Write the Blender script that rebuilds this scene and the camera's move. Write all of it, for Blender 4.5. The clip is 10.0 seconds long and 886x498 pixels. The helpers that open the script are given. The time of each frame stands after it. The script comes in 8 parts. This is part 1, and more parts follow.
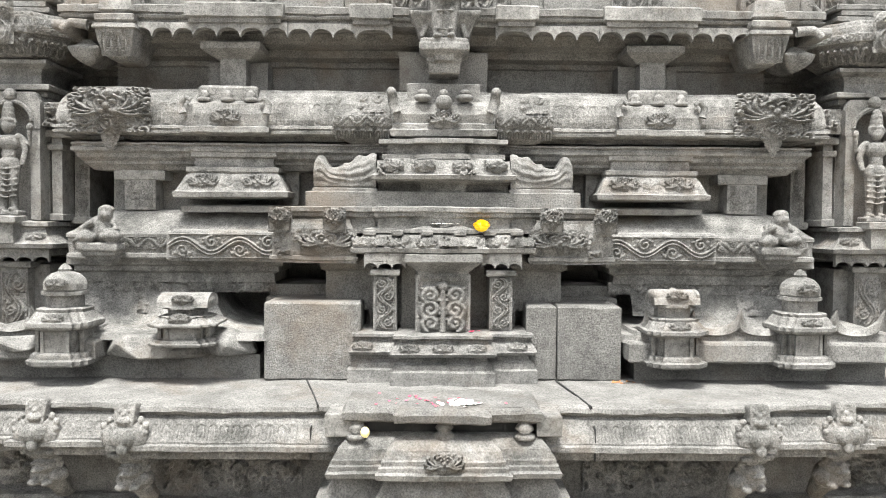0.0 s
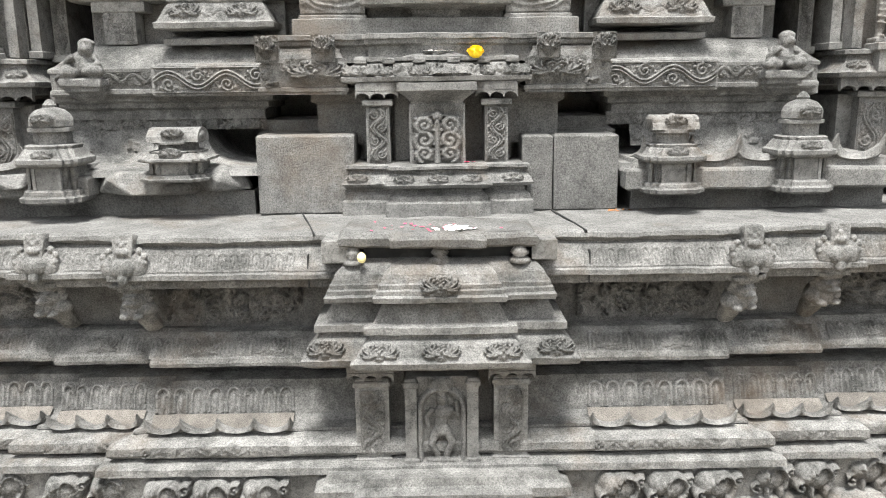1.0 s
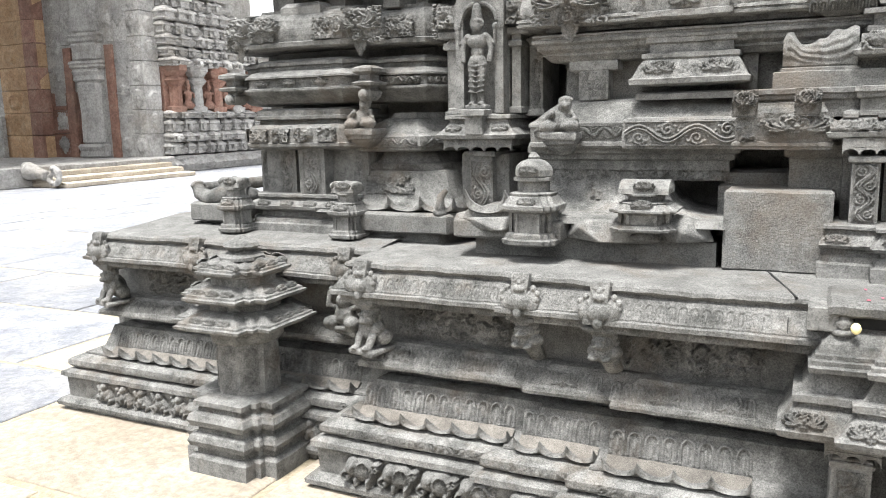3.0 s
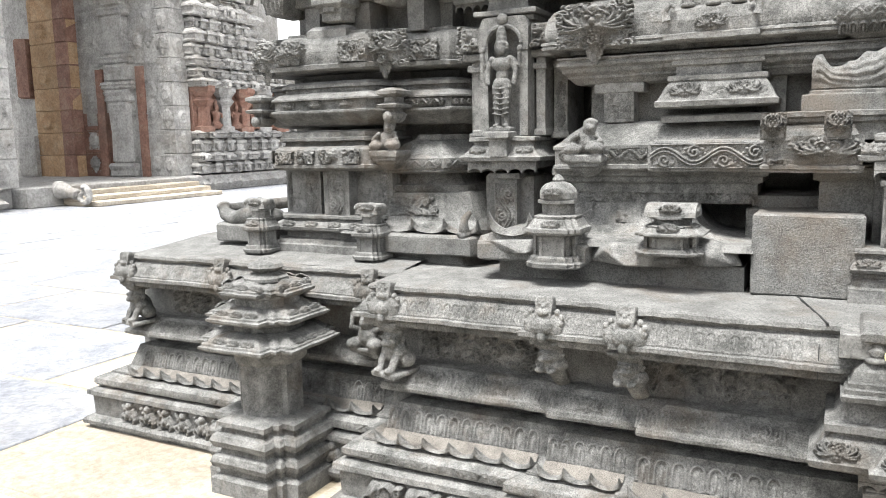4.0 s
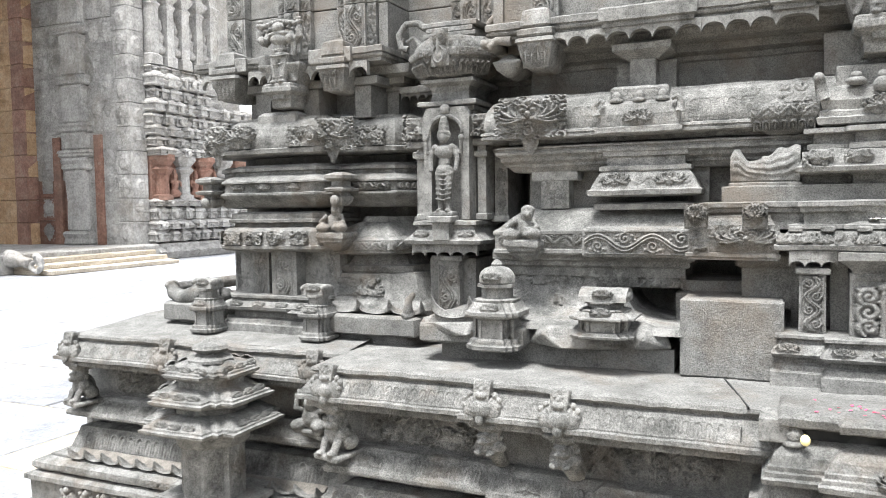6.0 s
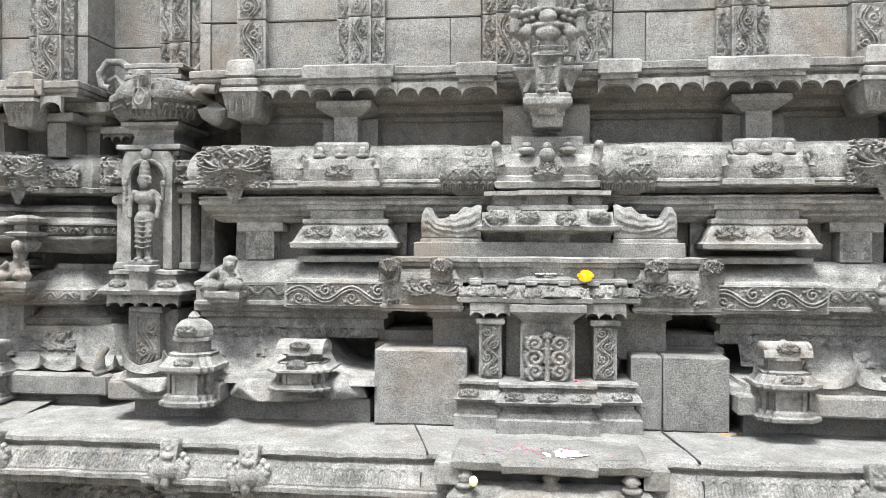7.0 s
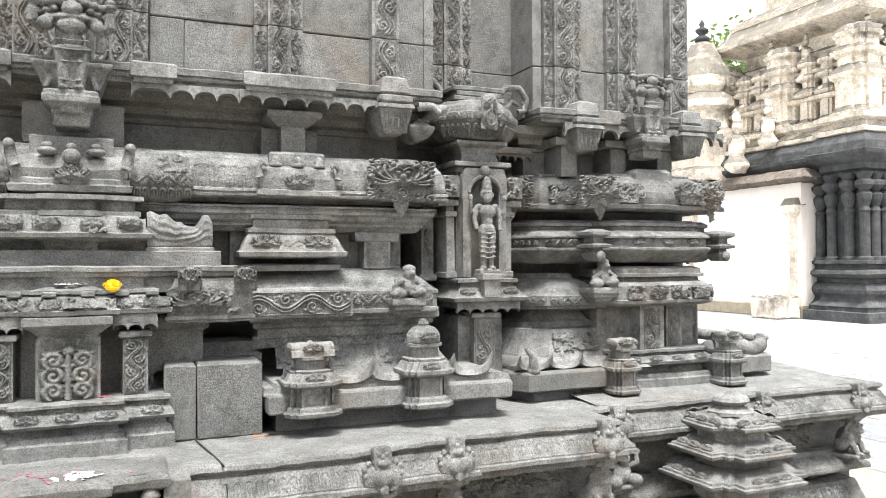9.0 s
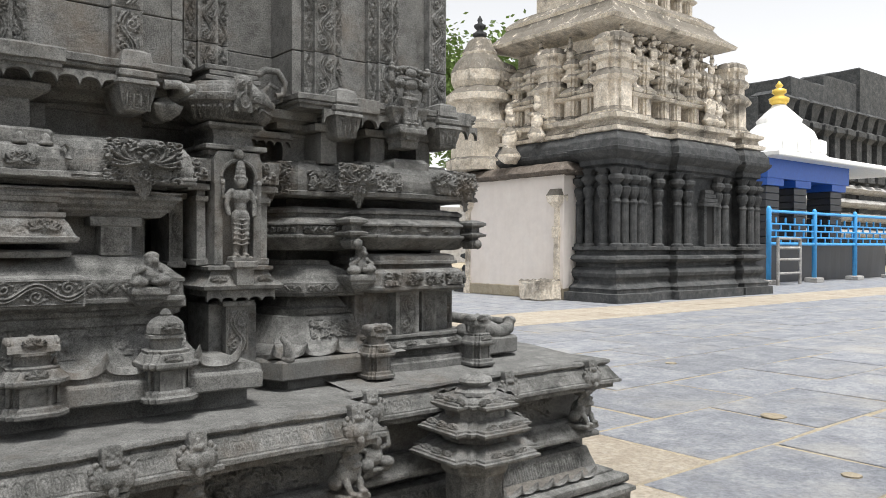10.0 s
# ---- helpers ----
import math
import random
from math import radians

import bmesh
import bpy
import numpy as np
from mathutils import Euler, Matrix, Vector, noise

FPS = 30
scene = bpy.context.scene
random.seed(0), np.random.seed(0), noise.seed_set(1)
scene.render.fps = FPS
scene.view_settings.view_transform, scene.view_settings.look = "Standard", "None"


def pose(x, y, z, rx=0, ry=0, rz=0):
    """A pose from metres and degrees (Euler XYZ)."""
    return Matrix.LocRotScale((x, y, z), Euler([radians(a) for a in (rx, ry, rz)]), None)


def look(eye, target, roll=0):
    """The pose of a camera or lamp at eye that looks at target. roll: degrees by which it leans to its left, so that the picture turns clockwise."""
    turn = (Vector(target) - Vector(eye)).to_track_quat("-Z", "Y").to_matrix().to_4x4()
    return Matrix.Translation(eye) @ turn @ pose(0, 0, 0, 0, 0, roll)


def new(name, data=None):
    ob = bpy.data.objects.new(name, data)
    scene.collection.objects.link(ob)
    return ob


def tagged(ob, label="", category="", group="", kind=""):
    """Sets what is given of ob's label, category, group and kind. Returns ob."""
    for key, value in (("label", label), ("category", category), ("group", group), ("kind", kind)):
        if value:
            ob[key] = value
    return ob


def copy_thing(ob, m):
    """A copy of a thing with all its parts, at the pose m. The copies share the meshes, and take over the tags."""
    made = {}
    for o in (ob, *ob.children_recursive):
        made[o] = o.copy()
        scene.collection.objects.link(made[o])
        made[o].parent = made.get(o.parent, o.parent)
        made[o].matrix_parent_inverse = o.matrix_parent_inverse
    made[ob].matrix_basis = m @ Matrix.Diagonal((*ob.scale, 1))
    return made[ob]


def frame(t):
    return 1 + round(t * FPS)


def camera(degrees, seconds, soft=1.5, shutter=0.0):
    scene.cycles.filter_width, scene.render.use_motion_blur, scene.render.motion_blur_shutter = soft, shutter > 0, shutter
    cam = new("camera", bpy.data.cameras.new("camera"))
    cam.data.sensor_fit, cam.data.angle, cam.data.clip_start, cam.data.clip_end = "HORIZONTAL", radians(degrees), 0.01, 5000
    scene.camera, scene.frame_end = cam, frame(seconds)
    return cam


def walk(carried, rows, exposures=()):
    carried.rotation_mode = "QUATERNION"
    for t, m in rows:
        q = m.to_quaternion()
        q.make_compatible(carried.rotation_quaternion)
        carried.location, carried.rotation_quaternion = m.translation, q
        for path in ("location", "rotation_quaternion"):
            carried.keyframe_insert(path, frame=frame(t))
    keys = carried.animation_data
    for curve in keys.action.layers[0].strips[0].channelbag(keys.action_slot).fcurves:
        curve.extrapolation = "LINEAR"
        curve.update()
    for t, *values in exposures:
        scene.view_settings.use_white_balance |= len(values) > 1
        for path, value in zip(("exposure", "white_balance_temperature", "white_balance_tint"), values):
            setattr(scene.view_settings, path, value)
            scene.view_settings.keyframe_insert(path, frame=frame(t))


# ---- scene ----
cam = camera(59.8, 10.0, soft=0.75)
METRES, EYE, TILT, LEAN, TURN = 1.35, 1.45, 0.0, 0.0, -0.8
ROWS = [
    (0.0, 0.0, 0.0, 0.0, 0.02, -2.15, -0.43),
    (0.5, 0.0102, 0.0085, -0.0564, 0.05, -8.02, 0.14),
    (1.0, 0.0161, 0.0118, -0.0923, -0.04, -12.19, 0.68),
    (1.5, -0.045, 0.0075, -0.0767, 2.04, -12.93, 1.16),
    (2.0, -0.1383, -0.0162, -0.0564, 11.25, -12.96, 1.92),
    (2.5, -0.2209, -0.0536, -0.0372, 20.1, -11.67, 1.79),
    (3.0, -0.2592, -0.0779, -0.0245, 25.96, -9.58, 1.14),
    (4.5, -0.2626, -0.0645, -0.0154, 28.03, -7.99, 1.21),
    (5.0, -0.2199, -0.0975, -0.0147, 28.4, -7.46, 1.25),
    (6.3, -0.1529, -0.0826, 0.0536, 21.55, -1.9, 0.69),
    (6.5, -0.1046, -0.0735, 0.0583, 18.23, -1.23, 0.41),
    (7.0, -0.027, -0.0622, 0.0632, 7.0, -0.13, -0.22),
    (7.5, 0.0376, -0.0605, 0.0623, -3.32, 0.49, -0.22),
    (8.0, 0.0826, -0.0713, 0.0645, -11.2, 0.75, -0.09),
    (8.5, 0.1159, -0.0874, 0.0566, -17.14, 1.02, 0.09),
    (9.0, 0.1496, -0.1016, 0.0405, -21.99, 1.04, 0.26),
    (9.5, 0.1858, -0.1127, 0.0293, -26.47, 0.16, 0.41),
    (10.0, 0.2423, -0.152, 0.0534, -37.74, -0.19, -0.17),
]
walk(cam, [(t, pose(0, 0, EYE, TILT, LEAN, TURN) @ pose(METRES * x, METRES * y, METRES * z, 90 + pitch, roll, yaw)) for t, x, y, z, yaw, pitch, roll in ROWS],
     [(0.0, 2.28, 6740, 10), (1.0, 1.98, 6640, 10), (2.5, 1.97, 6560, 10), (4.5, 2.08, 6540, 10), (5.2, 2.08, 6500, 10), (6.5, 2.29, 6450, 10), (7.5, 2.37, 6450, 10), (8.5, 2.57, 6480, 10), (8.9, 2.29, 6500, 10), (9.2, 1.42, 6550, 10), (9.5, 0.93, 6600, 10), (10.0, 0.81, 6550, 10)])

# ---------- world and light ----------
world = bpy.data.worlds.new("sky")
scene.world = world
world.use_nodes = True
wn = world.node_tree.nodes
wl = world.node_tree.links
sky = wn.new("ShaderNodeTexSky")
sky.sky_type = "NISHITA"
sky.sun_disc = False
sky.sun_elevation, sky.sun_rotation = radians(72), radians(-171)
pale = wn.new("ShaderNodeHueSaturation")
pale.inputs["Saturation"].default_value = 0.10
pale.inputs["Value"].default_value = 1.1
wl.new(sky.outputs[0], pale.inputs["Color"])
wl.new(pale.outputs[0], wn["Background"].inputs["Color"])
wn["Background"].inputs["Strength"].default_value = 0.115
sun = new("sun", bpy.data.lights.new("sun", "SUN"))
sun.data.energy, sun.data.angle, sun.data.color = 3.0, radians(18), (1.0, 0.98, 0.95)
sun.matrix_world = look((0, 0, 0), (0.05, 0.32, -1.0))

# ---------- materials ----------
def shader(name):
    m = bpy.data.materials.new(name)
    m.use_nodes = True
    return m, m.node_tree.nodes, m.node_tree.links, m.node_tree.nodes["Principled BSDF"]


def ramp(n, stops):
    r = n.new("ShaderNodeValToRGB")
    while len(r.color_ramp.elements) < len(stops):
        r.color_ramp.elements.new(0.5)
    for e, (p, c) in zip(r.color_ramp.elements, stops):
        e.position, e.color = p, (*c, 1)
    return r


def tex(n, l, coord, scale, detail=4.0, rough=0.6):
    t = n.new("ShaderNodeTexNoise")
    t.inputs["Scale"].default_value, t.inputs["Detail"].default_value, t.inputs["Roughness"].default_value = scale, detail, rough
    l.new(coord, t.inputs["Vector"])
    return t.outputs["Fac"]


def mix(n, l, fac, a, b, mode="MIX"):
    m = n.new("ShaderNodeMix")
    m.data_type, m.blend_type = "RGBA", mode
    for sock, v in ((m.inputs[0], fac), (m.inputs[6], a), (m.inputs[7], b)):
        if hasattr(v, "links"):
            l.new(v, sock)
        elif isinstance(v, tuple):
            sock.default_value = (*v, 1)
        else:
            sock.default_value = v
    return m.outputs[2]


def stone(name, dark, mid, light, stain, patch, grain=300.0, bump=0.5, rough=0.85, size=1.0, stain_amount=0.55, worn=0.0, algae=0.0):
    """Weathered stone: fine speckle, blotches, stains, pale patches, and rubbed edges brightened by colour to crisp the
    relief.
    """
    m, n, l, b = shader(name)
    co = n.new("ShaderNodeNewGeometry").outputs["Position"]
    blotch = tex(n, l, co, 9.0 / size, 10, 0.78)
    base = ramp(n, [(0.34, dark), (0.5, mid), (0.66, light)])
    l.new(blotch, base.inputs[0])
    speck = ramp(n, [(0.36, (0.42, 0.42, 0.42)), (0.5, (1, 1, 1)), (0.64, (1.5, 1.5, 1.48))])
    fine = tex(n, l, co, grain / size, 2, 0.7)
    l.new(fine, speck.inputs[0])
    col = mix(n, l, 0.55 if size <= 1 else 0.3 if size < 5 else 0.05, base.outputs[0], speck.outputs[0], "MULTIPLY")
    sm = ramp(n, [(0.52, (0, 0, 0)), (0.68, (1, 1, 1))])
    l.new(tex(n, l, co, 1.9 / size, 7, 0.7), sm.inputs[0])
    sf = n.new("ShaderNodeMath")
    sf.operation = "MULTIPLY"
    sf.inputs[1].default_value = stain_amount
    l.new(sm.outputs[0], sf.inputs[0])
    col = mix(n, l, sf.outputs[0], col, stain)
    pit = ramp(n, [(0.30, (0.35, 0.35, 0.35)), (0.42, (1, 1, 1))])
    l.new(tex(n, l, co, 70.0 / size, 6, 0.8), pit.inputs[0])
    col = mix(n, l, 0.6 if size <= 1 else 0.3 if size < 5 else 0.05, col, pit.outputs[0], "MULTIPLY")
    pm = ramp(n, [(0.6, (0, 0, 0)), (0.72, (0.75, 0.75, 0.75))])
    l.new(tex(n, l, co, 13.0 / size, 5, 0.75), pm.inputs[0])
    col = mix(n, l, pm.outputs[0], col, patch)
    # edge wear doubles as highlights painted on convex edges, broken up by noise
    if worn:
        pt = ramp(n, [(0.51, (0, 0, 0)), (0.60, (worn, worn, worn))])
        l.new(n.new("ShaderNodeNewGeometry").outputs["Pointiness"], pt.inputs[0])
        edge_breaks = ramp(n, [(0.42, (0, 0, 0)), (0.62, (1, 1, 1))])
        l.new(tex(n, l, co, 26.0, 6, 0.75), edge_breaks.inputs[0])
        ed = mix(n, l, 1.0, pt.outputs[0], edge_breaks.outputs[0], "MULTIPLY")
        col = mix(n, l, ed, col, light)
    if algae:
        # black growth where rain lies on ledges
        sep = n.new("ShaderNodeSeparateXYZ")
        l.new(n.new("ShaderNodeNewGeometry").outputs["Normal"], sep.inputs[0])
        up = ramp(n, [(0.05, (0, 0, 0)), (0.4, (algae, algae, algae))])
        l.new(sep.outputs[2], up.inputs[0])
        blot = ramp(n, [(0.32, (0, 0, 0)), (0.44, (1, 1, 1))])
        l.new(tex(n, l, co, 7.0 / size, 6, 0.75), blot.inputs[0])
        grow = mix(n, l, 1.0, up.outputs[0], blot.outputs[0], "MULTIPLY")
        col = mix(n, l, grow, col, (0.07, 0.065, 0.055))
    obj = n.new("ShaderNodeObjectInfo")
    vary = n.new("ShaderNodeMapRange")
    vary.inputs["To Min"].default_value, vary.inputs["To Max"].default_value = 0.86, 1.12
    l.new(obj.outputs["Random"], vary.inputs["Value"])
    hsv = n.new("ShaderNodeHueSaturation")
    l.new(col, hsv.inputs["Color"])
    l.new(vary.outputs[0], hsv.inputs["Value"])
    l.new(hsv.outputs[0], b.inputs["Base Color"])
    b.inputs["Roughness"].default_value = rough
    b.inputs["Specular IOR Level"].default_value = 0.3
    bp = n.new("ShaderNodeBump")
    bp.inputs["Strength"].default_value, bp.inputs["Distance"].default_value = min(1.0, bump * 2.0), 0.008 * size
    add = n.new("ShaderNodeMath")
    add.operation = "ADD"
    l.new(tex(n, l, co, 110 / size, 8, 0.8), add.inputs[0])
    l.new(blotch, add.inputs[1])
    l.new(add.outputs[0], bp.inputs["Height"])
    l.new(bp.outputs[0], b.inputs["Normal"])
    return m


def paint(name, col, rough=0.5, metal=0.0, spread=0.12, scale=6.0):
    m, n, l, b = shader(name)
    co = n.new("ShaderNodeNewGeometry").outputs["Position"]
    r = ramp(n, [(0.3, tuple(c * (1 - spread) for c in col)), (0.7, tuple(min(1, c * (1 + spread)) for c in col))])
    l.new(tex(n, l, co, scale, 6, 0.7), r.inputs[0])
    l.new(r.outputs[0], b.inputs["Base Color"])
    b.inputs["Roughness"].default_value, b.inputs["Metallic"].default_value = rough, metal
    return m


# worn here also brightens the carving's convex edges in the colour
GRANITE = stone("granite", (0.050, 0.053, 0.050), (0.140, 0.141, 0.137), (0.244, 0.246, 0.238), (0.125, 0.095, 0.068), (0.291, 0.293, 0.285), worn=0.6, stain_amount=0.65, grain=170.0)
GRANITE_PLAIN = stone("granite_plain", (0.087, 0.088, 0.084), (0.153, 0.154, 0.149), (0.202, 0.204, 0.197), (0.147, 0.120, 0.093), (0.226, 0.227, 0.221), bump=0.6, grain=170.0, stain_amount=0.65)
LEDGE = stone("ledge_granite", (0.096, 0.097, 0.094), (0.141, 0.142, 0.138), (0.204, 0.207, 0.201), (0.125, 0.098, 0.074), (0.240, 0.242, 0.235), bump=0.6, grain=170.0)
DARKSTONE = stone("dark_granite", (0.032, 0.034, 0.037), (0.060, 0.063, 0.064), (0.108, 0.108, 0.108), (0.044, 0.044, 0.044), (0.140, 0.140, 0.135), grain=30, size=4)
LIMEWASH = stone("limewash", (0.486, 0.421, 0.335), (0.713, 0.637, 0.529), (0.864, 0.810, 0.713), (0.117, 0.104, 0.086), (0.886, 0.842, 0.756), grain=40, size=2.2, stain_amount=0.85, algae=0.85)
PLASTER = stone("plaster", (0.713, 0.655, 0.606), (0.733, 0.674, 0.626), (0.752, 0.704, 0.655), (0.645, 0.557, 0.469), (0.743, 0.684, 0.635), grain=20, size=7, stain_amount=0.25, bump=0.0)
GATESTONE = stone("gate_stone", (0.232, 0.225, 0.217), (0.367, 0.360, 0.347), (0.482, 0.477, 0.462), (0.240, 0.213, 0.174), (0.443, 0.434, 0.414), grain=50, size=4)
REDSTONE = stone("red_stone", (0.165, 0.090, 0.068), (0.255, 0.143, 0.109), (0.315, 0.217, 0.173), (0.165, 0.128, 0.105), (0.315, 0.247, 0.203), grain=50, size=4)
OCHRE = stone("ochre_stone", (0.320, 0.200, 0.112), (0.416, 0.280, 0.168), (0.480, 0.360, 0.240), (0.240, 0.136, 0.088), (0.440, 0.360, 0.272), grain=50, size=4)
BLUEFLAG = stone("flagstone_blue", (0.170, 0.183, 0.208), (0.247, 0.259, 0.285), (0.357, 0.366, 0.379), (0.374, 0.357, 0.323), (0.442, 0.442, 0.434), grain=80, size=3, rough=0.55)
PALEFLAG = stone("flagstone_pale", (0.352, 0.303, 0.239), (0.422, 0.373, 0.303), (0.493, 0.451, 0.380), (0.282, 0.232, 0.176), (0.507, 0.479, 0.422), grain=80, size=3)
DUST = stone("pale_dust", (0.09, 0.085, 0.078), (0.15, 0.14, 0.127), (0.21, 0.20, 0.18), (0.10, 0.085, 0.07), (0.24, 0.225, 0.20), bump=0.5)
COPING = stone("coping_stone", (0.06, 0.05, 0.042), (0.12, 0.10, 0.083), (0.20, 0.175, 0.15), (0.05, 0.045, 0.04), (0.26, 0.24, 0.21), grain=40, size=2.2)
SAND = stone("joint_sand", (0.296, 0.253, 0.183), (0.366, 0.317, 0.232), (0.422, 0.373, 0.289), (0.246, 0.211, 0.162), (0.436, 0.394, 0.324), grain=80, size=2)

# ---------- geometry helpers ----------
WAVES = [(Vector(v).normalized(), f, p) for v, f, p in (((1, 2, .5), 9, 0), ((-2, 1, 1), 14, 1), ((.5, -1, 2), 23, 2), ((2, .3, -1), 37, 3), ((-1, -1, 3), 61, 4), ((3, 1, -2), 88, 5))]


def wobble(v, amp):
    """Uneven, hand-cut surface: small smooth offsets of an (n, 3) array."""
    out = np.zeros_like(v)
    for i, (k, f, p) in enumerate(WAVES):
        s = np.sin(v @ np.array(k) * f + p * 1.7)
        out[:, i % 3] += s * 0.6
        out[:, (i + 1) % 3] += np.cos(v @ np.array(k) * f * 1.3 + p) * 0.5
    return v + out * amp * 0.6


def offset(path, d, closed):
    P = np.array(path, float)
    n = len(P)
    out = np.zeros_like(P)
    for i in range(n):
        ns = []
        for a, b in ((i - 1, i), (i, i + 1)):
            if not closed and (a < 0 or b >= n):
                continue
            e = P[b % n] - P[a % n]
            e = e / (np.hypot(*e) or 1)
            ns.append(np.array((e[1], -e[0])))
        m = sum(ns)
        out[i] = P[i] + (d * m / (1 + ns[0] @ ns[1]) if len(ns) == 2 else d * m)
    return out


class Geo:
    """Gathers quads and triangles for one mesh."""

    def __init__(self, jit=0.0):
        self.v, self.f, self.n, self.jit = [], [], 0, jit

    def add(self, v, f, jit=None):
        v = np.array(v, float).reshape(-1, 3)
        j = self.jit if jit is None else jit
        if j:
            v = wobble(v, j)
        self.v.append(v)
        self.f.extend([tuple(i + self.n for i in q) for q in f])
        self.n += len(v)
        return self

    def sweep(self, path, prof, closed=False, step=0.05, cap=True, jit=None):
        """A profile of (outward, z) steps carried along a plan line that runs with the outside on its right."""
        P = np.array(path, float)
        m = len(P)
        edges = [(i, (i + 1) % m) for i in range(m if closed else m - 1)]
        cuts = [max(1, int(np.hypot(*(P[b] - P[a])) / step)) for a, b in edges]
        cuts = [min(c, 90) for c in cuts]
        rows = []
        for d, z in prof:
            O = offset(path, d, closed)
            r = []
            for (a, b), c in zip(edges, cuts):
                for k in range(c):
                    q = O[a] + (O[b] - O[a]) * k / c
                    r.append((q[0], q[1], z))
            if not closed:
                r.append((*O[-1], z))
            rows.append(r)
        w = len(rows[0])
        f = []
        for i in range(len(rows) - 1):
            for k in range(w if closed else w - 1):
                k2 = (k + 1) % w
                f.append((i * w + k, i * w + k2, (i + 1) * w + k2, (i + 1) * w + k))
        if closed and cap:
            f.append(tuple(range(w))[::-1])
            f.append(tuple((len(rows) - 1) * w + k for k in range(w)))
        return self.add([p for r in rows for p in r], f, jit)

    def box(self, x0, x1, y0, y1, z0, z1, c=0.004, step=0.06, jit=None):
        return self.sweep([(x0, y0), (x1, y0), (x1, y1), (x0, y1)], [(-c, z0), (0, z0 + c), (0, z1 - c), (-c, z1)], True, step, True, jit)

    def tiers(self, poly, prof, step=0.06):
        return self.sweep(poly, prof, True, step)

    def ball(self, c, r, seg=10, rings=7, tilt=None):
        r = r if isinstance(r, tuple) else (r, r, r)
        v, f = [], []
        for i in range(rings + 1):
            t = math.pi * i / rings
            for k in range(seg):
                a = 2 * math.pi * k / seg
                p = Vector((r[0] * math.sin(t) * math.cos(a), r[1] * math.sin(t) * math.sin(a), r[2] * math.cos(t)))
                if tilt:
                    p = tilt @ p
                v.append((c[0] + p[0], c[1] + p[1], c[2] + p[2]))
        for i in range(rings):
            for k in range(seg):
                f.append((i * seg + k, (i + 1) * seg + k, (i + 1) * seg + (k + 1) % seg, i * seg + (k + 1) % seg))
        return self.add(v, f)

    def tube(self, pts, r0, r1=None, seg=8):
        r1 = r0 if r1 is None else r1
        pts = [Vector(p) for p in pts]
        v, f = [], []
        for i, p in enumerate(pts):
            d = (pts[min(i + 1, len(pts) - 1)] - pts[max(i - 1, 0)]).normalized()
            s = d.cross(Vector((0.13, 0.97, 0.2))).normalized()
            u = s.cross(d)
            r = r0 + (r1 - r0) * i / max(1, len(pts) - 1)
            for k in range(seg):
                a = 2 * math.pi * k / seg
                v.append(tuple(p + (s * math.cos(a) + u * math.sin(a)) * r))
        for i in range(len(pts) - 1):
            for k in range(seg):
                f.append((i * seg + k, i * seg + (k + 1) % seg, (i + 1) * seg + (k + 1) % seg, (i + 1) * seg + k))
        f.append(tuple(range(seg)))
        f.append(tuple((len(pts) - 1) * seg + k for k in range(seg))[::-1])
        return self.add(v, f)

    def lathe(self, c, prof, seg=20, ribs=0, depth=0.0):
        v, f = [], []
        for r, z in prof:
            for k in range(seg):
                a = 2 * math.pi * k / seg
                q = r * (1 + depth * math.cos(a * ribs)) if ribs else r
                v.append((c[0] + q * math.cos(a), c[1] + q * math.sin(a), c[2] + z))
        for i in range(len(prof) - 1):
            for k in range(seg):
                f.append((i * seg + k, i * seg + (k + 1) % seg, (i + 1) * seg + (k + 1) % seg, (i + 1) * seg + k))
        f.append(tuple(range(seg))[::-1])
        f.append(tuple((len(prof) - 1) * seg + k for k in range(seg)))
        return self.add(v, f)

    def relief(self, H, w, h, m, sink=0.0, trim=0.0):
        """A carved face: heights over a w x h panel, u to the right and v up, standing out along the panel's own normal."""
        ny, nx = H.shape
        u, t = np.meshgrid(np.linspace(-w / 2, w / 2, nx), np.linspace(0, h, ny))
        M = np.array(m)
        loc = np.stack([u.ravel(), -(H.ravel() * (1.5 if H.max() < 0.03 else 1.0) - sink), t.ravel()], 1)
        v = loc @ M[:3, :3].T + M[:3, 3]
        low = trim * H.max()
        f = [(j * nx + i, j * nx + i + 1, (j + 1) * nx + i + 1, (j + 1) * nx + i) for j in range(ny - 1) for i in range(nx - 1) if not trim or H[j:j + 2, i:i + 2].max() > low]
        return self.add(v, f, 0)

    def ribbed(self, x0, x1, y, z, top, deep=0.03, ribs=4, back=0.15, nu=40, nv=24):
        """A solid carved end piece under a curved top line, its face bulging and grooved along the line."""
        v, f = [], []
        for i in range(nu + 1):
            u = i / nu
            h = top(u)
            for j in range(nv + 1):
                t = j / nv
                fade = min(1, u * 12, (1 - u) * 12)
                bulge = deep * math.sqrt(max(0, 1 - (1.6 * t - 0.6) ** 2)) if t > 0.375 else deep * (0.8 + 0.2 * t / 0.375)
                groove = 0.006 * (0.5 + 0.5 * math.cos(2 * math.pi * ribs * (t + 0.18 * math.sin(5 * u)))) * min(1, t * 4) * fade
                v.append((x0 + (x1 - x0) * u, y - bulge + groove, z + h * t))
            v.append((x0 + (x1 - x0) * u, y + back, z + h))
        m = nv + 2
        flip = x1 < x0
        for i in range(nu):
            for j in range(nv + 1):
                q = (i * m + j, (i + 1) * m + j, (i + 1) * m + j + 1, i * m + j + 1)
                f.append(q[::-1] if flip else q)
        for i in (0, nu):
            q = tuple(i * m + j for j in range(m)) + ()
            f.append(q if (i == 0) == flip else q[::-1])
        return self.add(v, f)

